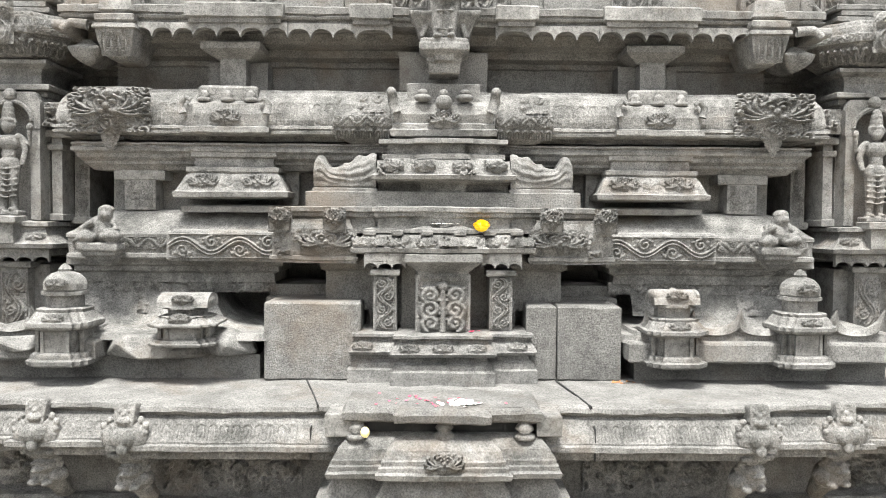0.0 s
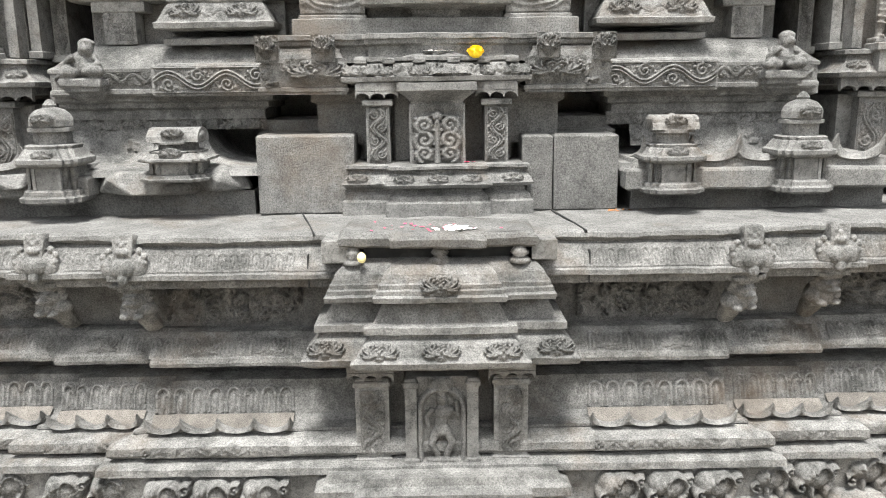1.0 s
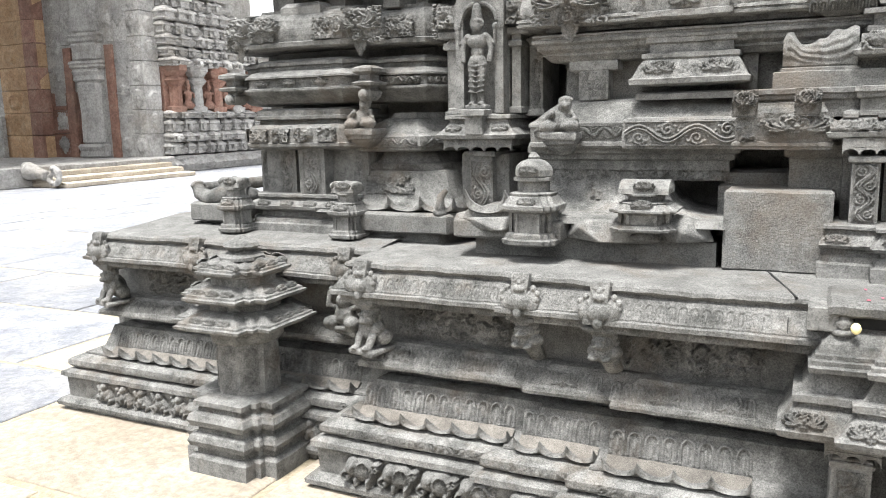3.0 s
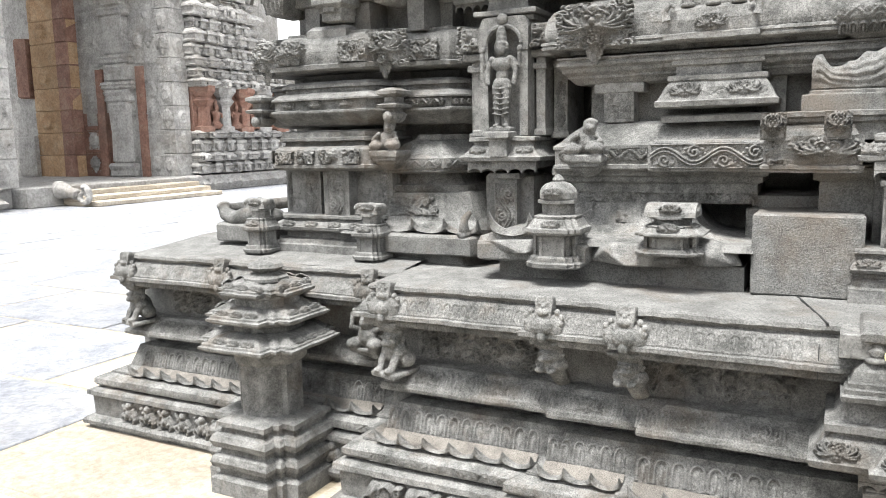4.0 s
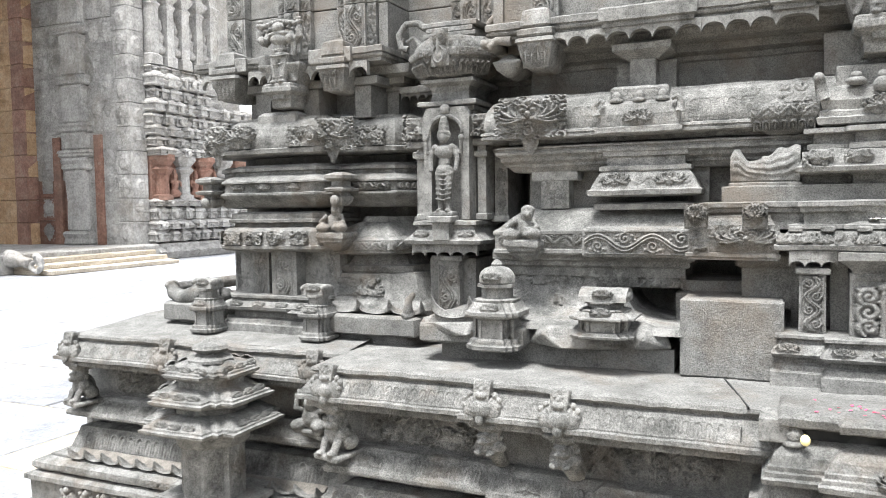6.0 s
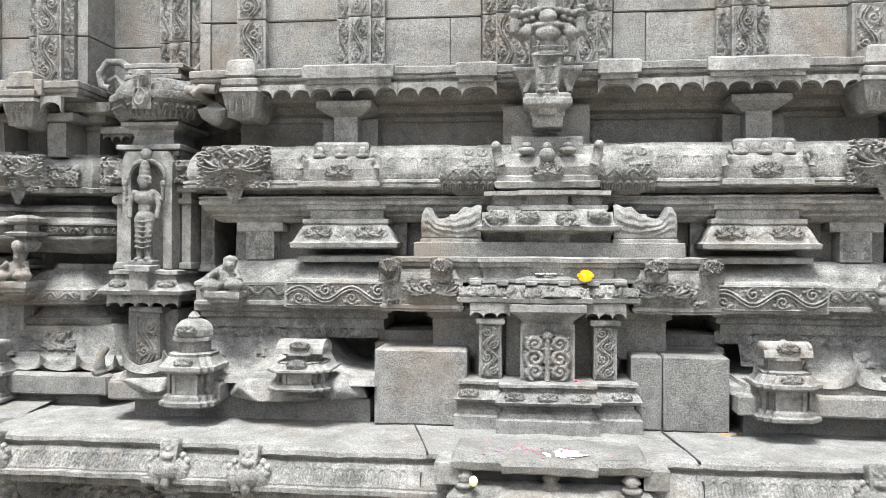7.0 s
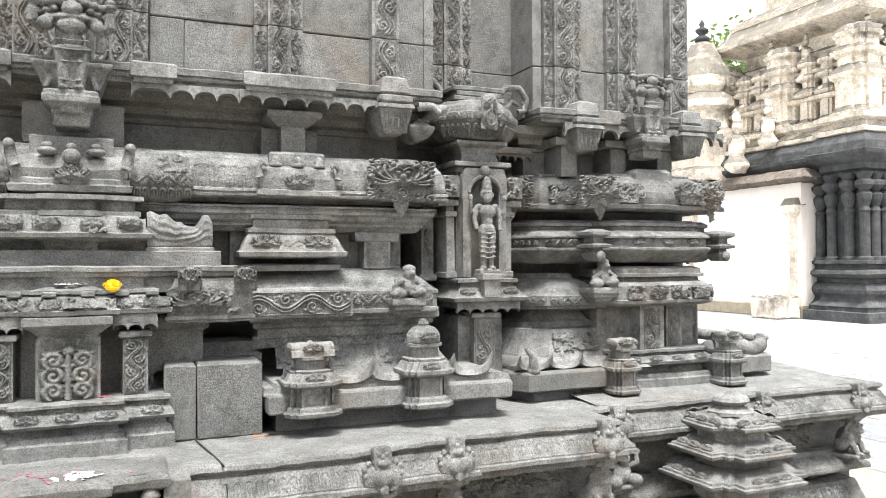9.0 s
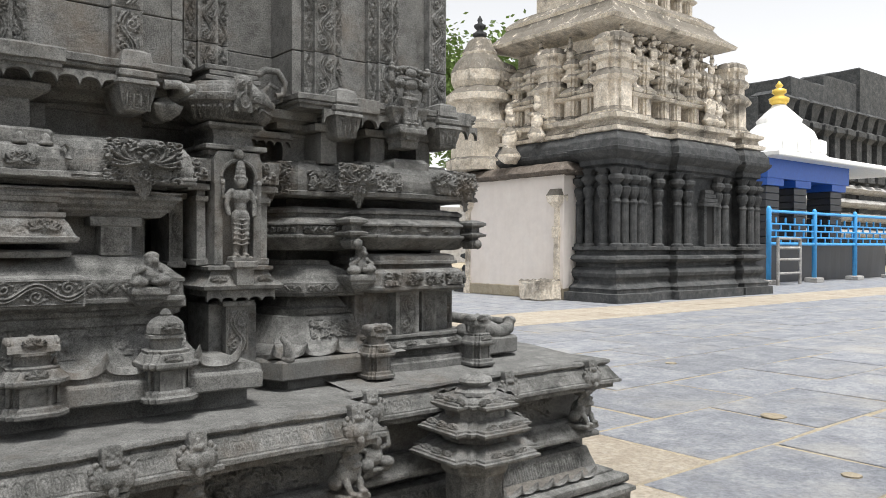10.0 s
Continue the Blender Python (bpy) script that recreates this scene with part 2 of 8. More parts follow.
    def petals(self, x0, x1, yf, yt, yb, z0, z1, n, notch=0.7):
        """A standing lotus rim: pointed tips leaning out from the foot, a hollow behind."""
        k = n * 12
        v, f = [], []
        for i in range(k + 1):
            p = (i / 12.0) % 1.0
            t = 1 - notch * math.sqrt(max(0, 1 - (2 * p - 1) ** 2)) ** 1.15
            x = x0 + (x1 - x0) * i / k
            y, z = yf + (yt - yf) * t ** 0.6, z0 + (z1 - z0) * t
            v += [(x, yf, z0), (x, yf + (yt - yf) * 0.75, z0 + (z1 - z0) * t * 0.4), (x, y, z), (x, y + 0.012, z), (x, y + 0.05, z0 + (z1 - z0) * t * 0.35), (x, yb, z0 + 0.012), (x, yb, z0)]
        m = 7
        for i in range(k):
            for j in range(m):
                a, b = i * m + j, i * m + (j + 1) % m
                f.append((a, a + m, b + m, b))
        f += [tuple(range(m)), tuple(k * m + j for j in range(m))[::-1]]
        return self.add(v, f)

    def fringe(self, x0, x1, y0, y1, zt, zb, n, notch=0.75):
        """A hanging scalloped edge with n round arches between points."""
        k = n * 10
        v, f = [], []
        for i in range(k + 1):
            x = x0 + (x1 - x0) * i / k
            p = (i / 10.0) % 1.0
            z = zb + (zt - zb) * notch * math.sqrt(max(0, 1 - (2 * p - 1) ** 2)) if i < k else zb
            v += [(x, y0, zt), (x, y0, z), (x, y1, z), (x, y1, zt)]
        for i in range(k):
            a, b = i * 4, i * 4 + 4
            f += [(a + 1, b + 1, b, a), (a + 2, b + 2, b + 1, a + 1), (a + 3, b + 3, b + 2, a + 2), (a, b, b + 3, a + 3)]
        f += [(0, 3, 2, 1), (k * 4, k * 4 + 1, k * 4 + 2, k * 4 + 3)]
        return self.add(v, f)

    def leaves(self, x0, x1, n, y_top, y_bot, z_top, z_bot, tip=0.02, bulge=0.018, up=False):
        """A row of lotus petals that curve outward and down, with pointed tips."""
        w = (x1 - x0) / n
        for k in range(n):
            cx = x0 + (k + 0.5) * w
            v, f = [], []
            for j in range(9):
                t = j / 8
                half = w * 0.5 * (1.0 if t < 0.6 else max(0.06, math.sqrt(max(0, 1 - ((t - 0.6) / 0.4) ** 2))))
                y = y_top + (y_bot - y_top) * math.sin(t * math.pi / 2) ** 1.2
                z = z_top + (z_bot - z_top) * t ** 1.1
                if t > 0.8:
                    y -= tip * (t - 0.8) / 0.2
                for i in range(7):
                    u = i / 3 - 1
                    v.append((cx + half * u, y - bulge * (1 - u * u) * math.sin(t * math.pi * 0.9 + 0.2) + (0.004 if abs(u) < 0.2 else 0), z))
            for j in range(8):
                for i in range(6):
                    a = j * 7 + i
                    f.append((a + 7, a + 8, a + 1, a))
            self.add(v, f)
        return self

    def obj(self, name, mat, parent=None, label="", smooth=False):
        me = bpy.data.meshes.new(name)
        me.from_pydata(np.concatenate(self.v).tolist(), [], self.f)
        me.materials.append(mat)
        if smooth:
            me.polygons.foreach_set("use_smooth", [True] * len(me.polygons))
        ob = new(name, me)
        if parent:
            ob.parent = parent
        return tagged(ob, label)


def thing(name, label, category, loc=(0, 0, 0), group="", kind=""):
    return place(tagged(new(name), label, category, group, kind), loc)


def place(ob, loc):
    ob.location = loc
    return ob


# ---------- carved patterns: height fields from strokes and bumps ----------
def field(w, h, res=0.004):
    nx, ny = max(3, int(w / res)), max(3, int(h / res))
    X, Y = np.meshgrid(np.linspace(-w / 2, w / 2, nx), np.linspace(0, h, ny))
    return X, Y, np.zeros_like(X)


def bump(F, x, y, rx, ry, h):
    X, Y, H = F
    d = 1 - ((X - x) / rx) ** 2 - ((Y - y) / ry) ** 2
    np.maximum(H, h * np.sqrt(np.clip(d, 0, 1)), out=H)


def stroke(F, pts, r0, h, r1=None):
    X, Y, H = F
    n = len(pts)
    for i, (x, y) in enumerate(pts):
        r = r0 if r1 is None else r0 + (r1 - r0) * i / max(1, n - 1)
        a, b = np.searchsorted(X[0], (x - r, x + r))
        c, d = np.searchsorted(Y[:, 0], (y - r, y + r))
        if b > a and d > c:
            q = 1 - ((X[c:d, a:b] - x) ** 2 + (Y[c:d, a:b] - y) ** 2) / (r * r)
            np.maximum(H[c:d, a:b], h * np.sqrt(np.clip(q, 0, 1)), out=H[c:d, a:b])


def spiral(x, y, r, turns, a0, sense=1, n=40):
    return [(x + r * (1 - 0.85 * i / n) * math.cos(a0 + sense * turns * 2 * math.pi * i / n), y + r * (1 - 0.85 * i / n) * math.sin(a0 + sense * turns * 2 * math.pi * i / n)) for i in range(n + 1)]


def arc(x, y, rx, ry, a0, a1, n=24):
    return [(x + rx * math.cos(radians(a0 + (a1 - a0) * i / n)), y + ry * math.sin(radians(a0 + (a1 - a0) * i / n))) for i in range(n + 1)]


def grit(F, amp, seed=0):
    X, Y, H = F
    rng = np.random.RandomState(seed)
    H += amp * (rng.rand(*H.shape) - 0.5)
    return H


def vine(w, h, waves, deep=0.012, res=0.004, seed=0):
    """A running creeper: a winding stem with a curl and leaves in each bend."""
    F = field(w, h, res)
    L = w / waves
    xs = np.linspace(-w / 2, w / 2, int(w / 0.002))
    for o, r in ((-0.07, 0.055), (0.07, 0.055)):
        stroke(F, [(x, h / 2 + h * o + h * 0.27 * math.sin(2 * math.pi * x / L)) for x in xs], h * r, deep)
    for k in range(waves * 2):
        x = -w / 2 + (k + 0.5) * L / 2
        s = -1 if math.sin(2 * math.pi * x / L) > 0 else 1
        y = h / 2 + s * h * 0.16
        stroke(F, spiral(x, y, min(L * 0.17, h * 0.24), 1.3, s * 1.5, s), h * 0.06, deep * 0.9)
        for q in (-1.0, -0.5, 0.5, 1.0):
            stroke(F, [(x + q * L * 0.16 * i / 8, y + s * h * (0.26 - 0.14 * abs(q) * i / 8)) for i in range(9)], h * 0.05, deep * 0.75, h * 0.02)
        for q in (-1, 1):
            bump(F, x + q * L * 0.13, y + s * h * 0.13, L * 0.045, h * 0.09, deep * 0.8)
            bump(F, x + q * L * 0.19, y - s * h * 0.05, L * 0.03, h * 0.07, deep * 0.7)
    stroke(F, [(x, h * 0.03) for x in xs], h * 0.035, deep * 0.8)
    stroke(F, [(x, h * 0.97) for x in xs], h * 0.035, deep * 0.8)
    np.maximum(F[2], foliage(w, h, deep * 0.55, res, seed + 7, int(w * h / 0.00035))[:F[2].shape[0], :F[2].shape[1]], out=F[2])
    return grit(F, deep * 0.12, seed)


def climber(w, h, waves, deep=0.01, res=0.004, seed=0):
    """The creeper standing upright in a pilaster's face."""
    H = vine(h, w, waves, deep, res, seed)
    return H.T[:, ::-1].copy()


def mask_face(w, h, deep=0.03, res=0.003, tongue=True, seed=0):
    """A lion-like face with bulging eyes, toothed jaw and a mane of flaring leaves, symmetric."""
    F = field(w, h, res)
    b, k = w, h
    bump(F, 0, 0.52 * k, 0.36 * b, 0.44 * k, deep * 0.5)
    bump(F, 0, 0.55 * k, 0.22 * b, 0.40 * k, deep * 0.8)
    for s in (-1, 1):
        for i in range(6):
            a0 = radians(-55 + i * 27)
            L = (0.30, 0.36, 0.38, 0.36, 0.33, 0.28)[i] * b
            p = [(s * (0.10 * b + L * t / 14 * math.cos(a0 + 0.05 * t)), 0.47 * k + L * t / 14 * math.sin(a0 + 0.05 * t) * k / b * 1.05) for t in range(15)]
            stroke(F, p, 0.045 * b, deep * (0.82 - 0.05 * (i % 2)), 0.024 * b)
            x, y = p[-1]
            stroke(F, spiral(x - s * 0.015 * b, y + 0.03 * k, 0.035 * b, 1.0, 0.5, s, 16), 0.016 * b, deep * 0.7)
        bump(F, s * 0.075 * b, 0.66 * k, 0.055 * b, 0.07 * k, deep * 1.05)
        stroke(F, arc(s * 0.085 * b, 0.66 * k, 0.085 * b, 0.12 * k, 20, 165), 0.022 * b, deep)
        bump(F, s * 0.075 * b, 0.44 * k, 0.075 * b, 0.09 * k, deep)
        bump(F, s * 0.12 * b, 0.88 * k, 0.03 * b, 0.09 * k, deep * 0.8)
        for q in (0.025, 0.07):
            bump(F, s * q * b, 0.33 * k, 0.02 * b, 0.05 * k, deep * 0.95)
    bump(F, 0, 0.55 * k, 0.05 * b, 0.13 * k, deep * 1.2)
    bump(F, 0, 0.85 * k, 0.07 * b, 0.12 * k, deep * 0.95)
    if tongue:
        bump(F, 0, 0.16 * k, 0.09 * b, 0.16 * k, deep * 0.75)
        stroke(F, arc(0, 0.16 * k, 0.06 * b, 0.11 * k, 0, 360, 40), 0.014 * b, deep * 0.95)
    return grit(F, deep * 0.16, seed)


def foliage(w, h, deep=0.02, res=0.004, seed=1, n=None):
    """Crowded curling leaves of no fixed order."""
    F = field(w, h, res)
    rng = random.Random(seed)
    n = n or max(4, int(w * h / 0.0016))
    for _ in range(n):
        x, y, r = rng.uniform(-w / 2, w / 2), rng.uniform(0, h), rng.uniform(0.010, 0.022)
        stroke(F, spiral(x, y, r, rng.uniform(0.7, 1.5), rng.uniform(0, 6), rng.choice((-1, 1)), 24), r * 0.3, deep * rng.uniform(0.5, 1))
        bump(F, x + r * rng.uniform(-1, 1), y + r * rng.uniform(-1, 1), r * 0.5, r * 0.4, deep * 0.7)
    return grit(F, deep * 0.15, seed)


def acanthus(w, h, deep=0.016, res=0.003):
    """A spray of scrolling leaves rising from the foot of the panel."""
    F = field(w, h, res)
    stroke(F, [(0, h * t / 30) for t in range(24)], w * 0.06, deep)
    for s in (-1, 1):
        for k in range(9):
            a = radians(18 + k * 17)
            stroke(F, [(s * w * 0.42 * math.cos(a) * (0.3 + 0.08 * i), h * (0.06 + 0.09 * k) + w * 0.12 * math.sin(a) * i / 8) for i in range(9)], w * 0.045, deep * 0.6, w * 0.02)
        for y, r in ((0.16, 0.17), (0.42, 0.2), (0.70, 0.17)):
            stroke(F, spiral(s * w * 0.24, h * y, w * r, 1.4, -1.2 if s > 0 else 4.3, s), w * 0.065, deep)
            stroke(F, arc(0, h * (y + 0.05), w * 0.36, h * 0.13, 90 - s * 80, 90 - s * 10), w * 0.035, deep * 0.8, w * 0.015)
            bump(F, s * w * 0.4, h * (y + 0.12), w * 0.06, h * 0.04, deep * 0.8)
    bump(F, 0, h * 0.86, w * 0.12, h * 0.1, deep)
    return grit(F, deep * 0.12, 3)


def beads(w, h, n, deep=0.01, res=0.004):
    F = field(w, h, res)
    for k in range(n):
        x = -w / 2 + (k + 0.5) * w / n
        bump(F, x, h * 0.5, w / n * 0.42, h * 0.42, deep)
        stroke(F, arc(x, h * 0.5, w / n * 0.25, h * 0.25, 0, 360, 20), w / n * 0.08, deep * 1.3)
    return grit(F, deep * 0.15, 2)


def at(x, y, z, turn=0.0, lean=0.0):
    """A panel's pose: foot centre, turned about the upright, leaning back by lean degrees."""
    return pose(x, y, z, -lean, 0, turn)

# ---------- the temple: plan ----------
XC = 0.04
FLOOR = -0.10


def plan(half):
    """A symmetric plan line from its right half, left end to right end."""
    left = [(XC - x, y) for x, y in reversed(half) if x > 1e-6]
    return left + [(XC + x, y) for x, y in half if x > 1e-6]


def bays(c, yc, r, yr, s, ys, back=7.0):
    """Centre bay to c, recess to r, side bay to s."""
    return plan([(c, yc), (c, yr), (r, yr), (r, ys), (s, ys), (s, back)])


SIDE = 0.14          # side bays stand this much behind the centre
XS = 0.07            # middle of the two side bays
BAY = 2.66           # from there to a side bay's middle
J = 0.0022

# ---- lower plinth ----
lower = thing("lower_plinth", "carved grey granite lower plinth with moulded bands", "temple plinth", kind="structure")


def low(y, left=3.88, right=3.90):
    """Plan of the lower plinth: stepped centre, set-back ends of unequal length."""
    p = plan([(1.0, y), (1.0, y + 0.045), (1.34, y + 0.045), (1.34, y + 0.085), (2.08, y + 0.085), (2.08, y + 0.33), (3.88, y + 0.33), (3.88, 7.0)])
    return [(XC - left, q[1]) if q[0] < -3.7 else (XC + right, q[1]) if q[0] > 3.7 else q for q in p]


Geo(J).sweep(low(2.62), [(0, 0.30), (0, 0.80)]).obj("core", GRANITE_PLAIN, lower)
Geo(J).sweep(low(2.44, 3.79, 3.93), [(-0.75, 0.855), (-0.02, 0.858), (0, 0.850), (0.004, 0.836), (-0.012, 0.822), (-0.10, 0.815)], step=0.03, jit=0.005).obj("ledge_slab", LEDGE, lower, "worn pale top slab")
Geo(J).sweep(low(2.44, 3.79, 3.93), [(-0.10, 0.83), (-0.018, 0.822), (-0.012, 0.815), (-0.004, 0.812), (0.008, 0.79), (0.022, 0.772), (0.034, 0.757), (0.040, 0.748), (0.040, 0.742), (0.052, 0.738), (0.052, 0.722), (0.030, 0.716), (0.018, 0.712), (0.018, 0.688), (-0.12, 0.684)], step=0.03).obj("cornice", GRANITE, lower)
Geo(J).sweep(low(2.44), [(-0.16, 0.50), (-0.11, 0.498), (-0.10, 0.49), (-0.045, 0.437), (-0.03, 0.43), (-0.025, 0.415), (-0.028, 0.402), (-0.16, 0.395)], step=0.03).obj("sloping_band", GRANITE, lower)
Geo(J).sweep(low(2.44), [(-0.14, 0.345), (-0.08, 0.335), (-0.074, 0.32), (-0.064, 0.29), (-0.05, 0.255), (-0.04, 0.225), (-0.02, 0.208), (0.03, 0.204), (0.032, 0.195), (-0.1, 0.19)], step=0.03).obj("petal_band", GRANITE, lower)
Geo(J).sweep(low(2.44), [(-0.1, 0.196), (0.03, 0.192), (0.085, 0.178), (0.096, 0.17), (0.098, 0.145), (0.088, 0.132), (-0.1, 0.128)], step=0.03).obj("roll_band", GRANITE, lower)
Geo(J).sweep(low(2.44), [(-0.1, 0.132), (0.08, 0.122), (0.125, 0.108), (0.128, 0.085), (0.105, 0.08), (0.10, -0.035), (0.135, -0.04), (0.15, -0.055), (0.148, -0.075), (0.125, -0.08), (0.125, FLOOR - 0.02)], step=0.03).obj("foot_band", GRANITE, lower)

# ---- upper base ----
upper = thing("upper_base", "carved grey granite temple base with stacked mouldings", "temple base", kind="structure")


def rect(x0, x1, y0, y1):
    return [(XC + x0, y0), (XC + x1, y0), (XC + x1, y1), (XC + x0, y1)]


B = bays(1.36, 3.34, 2.14, 3.60, 2.98, 3.36 + SIDE)
Geo(J).tiers(rect(-1.34, 1.34, 3.17, 3.5), [(-0.02, 1.47), (0, 1.48), (0, 1.65), (-0.02, 1.66)], 0.06).obj("dado", GRANITE_PLAIN, upper)
Geo(J).sweep(B, [(0, 0.85), (0, 2.30)], step=0.1).obj("core", GRANITE_PLAIN, upper)
# centre bay: slab, lotus, recessed neck
for a, b in ((-1.69, -0.66), (0.67, 1.69)):
    Geo(J).tiers(rect(a + 0.05, b - 0.02, 2.86, 3.4), [(0, 0.85), (0, 0.945)]).obj("sub_plinth", GRANITE_PLAIN, upper)
    Geo(0.003).tiers(rect(a, -1.24 if b < 0 else b, 2.75, 3.4), [(-0.01, 0.938), (0, 0.946), (0.0, 1.004), (-0.005, 1.012), (-0.03, 1.016), (-0.04, 1.045)], 0.03).obj("base_slab", GRANITE_PLAIN, upper)
    Geo(J).tiers(rect(max(a + 0.1, -1.46), min(b - 0.1, 1.46) - (0.14 if b < 0 else 0), 3.05, 3.5) if b < 0 else rect(a + 0.24, 1.46, 3.05, 3.5), [(0.25, 1.005), (0.24, 1.03), (0.16, 1.032), (0.10, 1.042), (0.05, 1.065), (0.02, 1.105), (-0.01, 1.165), (-0.03, 1.17), (-0.03, 1.20), (-0.06, 1.21), (-0.12, 1.225)], 0.03).obj("lotus_band", GRANITE, upper)
Geo(J).tiers(rect(-0.7, 0.7, 3.06, 3.4), [(0, 0.85), (0, 1.14), (-0.02, 1.15), (-0.02, 1.19), (-0.08, 1.2)], 0.04).obj("back_block", GRANITE_PLAIN, upper)
Geo(J).tiers(rect(-1.44, 1.44, 2.975, 3.4), [(-0.22, 1.288), (-0.004, 1.29), (0, 1.295), (0.004, 1.298), (0.004, 1.312), (-0.002, 1.316), (-0.002, 1.372), (0.004, 1.376), (0.004, 1.388), (-0.006, 1.395), (-0.02, 1.404), (-0.055, 1.44), (-0.10, 1.472), (-0.13, 1.482), (-0.2, 1.486)], 0.03).obj("creeper_band", GRANITE, upper)
for a, b, y in ((-0.45, -0.20, 2.98), (0.20, 0.46, 2.98)):
    Geo(J).tiers(rect(a, b, y, 3.4), [(0, 1.10), (0, 1.25), (0.02, 1.26), (0.02, 1.30)], 0.04).obj("neck_block", GRANITE_PLAIN, upper)
for a, b in ((-1.42, -0.66), (0.68, 1.42)):
    Geo(J).tiers(rect(a, b, 3.045, 3.4), [(0, 1.20), (0, 1.235), (0.02, 1.245), (0.02, 1.262), (0.04, 1.27), (0.04, 1.30)], 0.04).obj("neck_moulding", GRANITE, upper)
for s in (-1, 1):
    a, b = sorted((s * 0.60, s * 1.05))
    Geo(J).tiers(rect(a, b, 2.94, 3.2), [(-0.004, 1.287), (0, 1.292), (0, 1.396), (-0.006, 1.404), (-0.04, 1.408)], 0.03).obj("creeper_block", GRANITE, upper)
Geo(J).tiers(rect(-1.40, 1.40, 3.06, 3.4), [(-0.16, 1.632), (-0.02, 1.64), (0.0, 1.66), (0.006, 1.662), (0.006, 1.672), (0.025, 1.685), (0.03, 1.70), (0.045, 1.71), (0.045, 1.722), (0.038, 1.725), (0.038, 1.732), (0.045, 1.735), (0.045, 1.742), (-0.16, 1.746)], 0.03).obj("corbel_band", GRANITE, upper)
Geo(J).tiers(rect(-1.38, 1.38, 3.085, 3.4), [(0, 1.735), (0, 1.752), (0.02, 1.756), (0.02, 1.79)], 0.06).obj("bed_moulding", GRANITE, upper)
kap = bays(1.50, 2.99, 2.12, 3.46, 3.06, 3.16 + SIDE)
Geo(J).sweep(kap, [(-0.25, 1.776), (-0.02, 1.772), (0, 1.777), (0.002, 1.786), (-0.004, 1.788), (-0.004, 1.794), (0.002, 1.796), (0.000, 1.806), (-0.014, 1.81), (-0.010, 1.83), (-0.012, 1.86), (-0.022, 1.90), (-0.04, 1.93), (-0.065, 1.945), (-0.07, 1.955), (-0.22, 1.96)], step=0.03).obj("roll_cornice", GRANITE, upper)
Geo(J).sweep(bays(1.36, 3.27, 2.10, 3.52, 3.02, 3.25 + SIDE), [(0, 1.94), (0, 2.08), (0.012, 2.085), (0.015, 2.105), (0.06, 2.115), (0.06, 2.145), (0.12, 2.155), (0.12, 2.198)], step=0.06).obj("neck_wall", GRANITE_PLAIN, upper)
cor = bays(1.47, 2.995, 2.05, 3.42, 3.17, 2.985 + SIDE)
Geo(J).sweep(cor, [(-0.2, 2.197), (-0.012, 2.197), (-0.012, 2.212), (0, 2.217), (0.004, 2.226), (-0.003, 2.229), (-0.003, 2.234), (0.005, 2.237), (0.006, 2.262), (-0.004, 2.268), (-0.2, 2.275)], step=0.03, jit=0.003).obj("eaves_slab", GRANITE, upper)
wal = bays(1.48, 3.14, 2.09, 3.50, 3.04, 3.14 + SIDE)
wall = thing("wall_main", "grey granite block wall with carved pilasters", "wall", kind="structure")
Geo(0).sweep(wal, [(-0.012, 2.25), (-0.012, 4.4), (-0.6, 4.4)], step=0.3).obj("core", GRANITE_PLAIN, wall)
Geo(0).box(XC - 2.9, XC + 2.9, 3.5, 7.0, 4.3, 4.4).obj("cover_slab", GRANITE_PLAIN, wall)

# ---------- shared carvings ----------
def carving(name, H, w, h, mat=None, sink=0.004, trim=0.0):
    """A mesh kept for use at several places."""
    ob = Geo().relief(H, w, h, Matrix.Identity(4), sink, trim).obj(name, mat or GRANITE, None, smooth=True)
    me = ob.data
    bpy.data.objects.remove(ob)
    return me


def put(name, me, parent, m, label=""):
    ob = new(name, me)
    ob.parent = parent
    ob.matrix_basis = m
    return tagged(ob, label)


def keep(geo, name, mat, smooth=False, melt=0.0):
    """The mesh of a shape; melt: its pieces are fused into one worn skin of that cell size."""
    ob = geo.obj(name, mat, None, smooth=smooth)
    me = ob.data
    if melt:
        m = ob.modifiers.new("fuse", "REMESH")
        m.mode, m.voxel_size, m.use_smooth_shade = "VOXEL", melt, True
        k = ob.modifiers.new("soften", "SMOOTH")
        k.iterations, k.factor = 3, 0.5
        me = bpy.data.meshes.new_from_object(ob.evaluated_get(bpy.context.evaluated_depsgraph_get()))
        v = np.zeros(len(me.vertices) * 3)
        me.vertices.foreach_get("co", v)
        v = wobble(v.reshape(-1, 3) * 1.0, melt * 0.35)
        me.vertices.foreach_set("co", v.ravel())
        me.name = name
    bpy.data.objects.remove(ob)
    return me


def cross(h, p, w, cx=0.0, cy=0.0):
    """A square plan with a projecting strip on each face."""
    q = []
    for a in range(4):
        c, s = (1, 0, -1, 0)[a], (0, 1, 0, -1)[a]
        for x, y in ((-h, -h), (-w, -h), (-w, -h - p), (w, -h - p), (w, -h)):
            q.append((cx + c * x - s * y, cy + s * x + c * y))
    return q


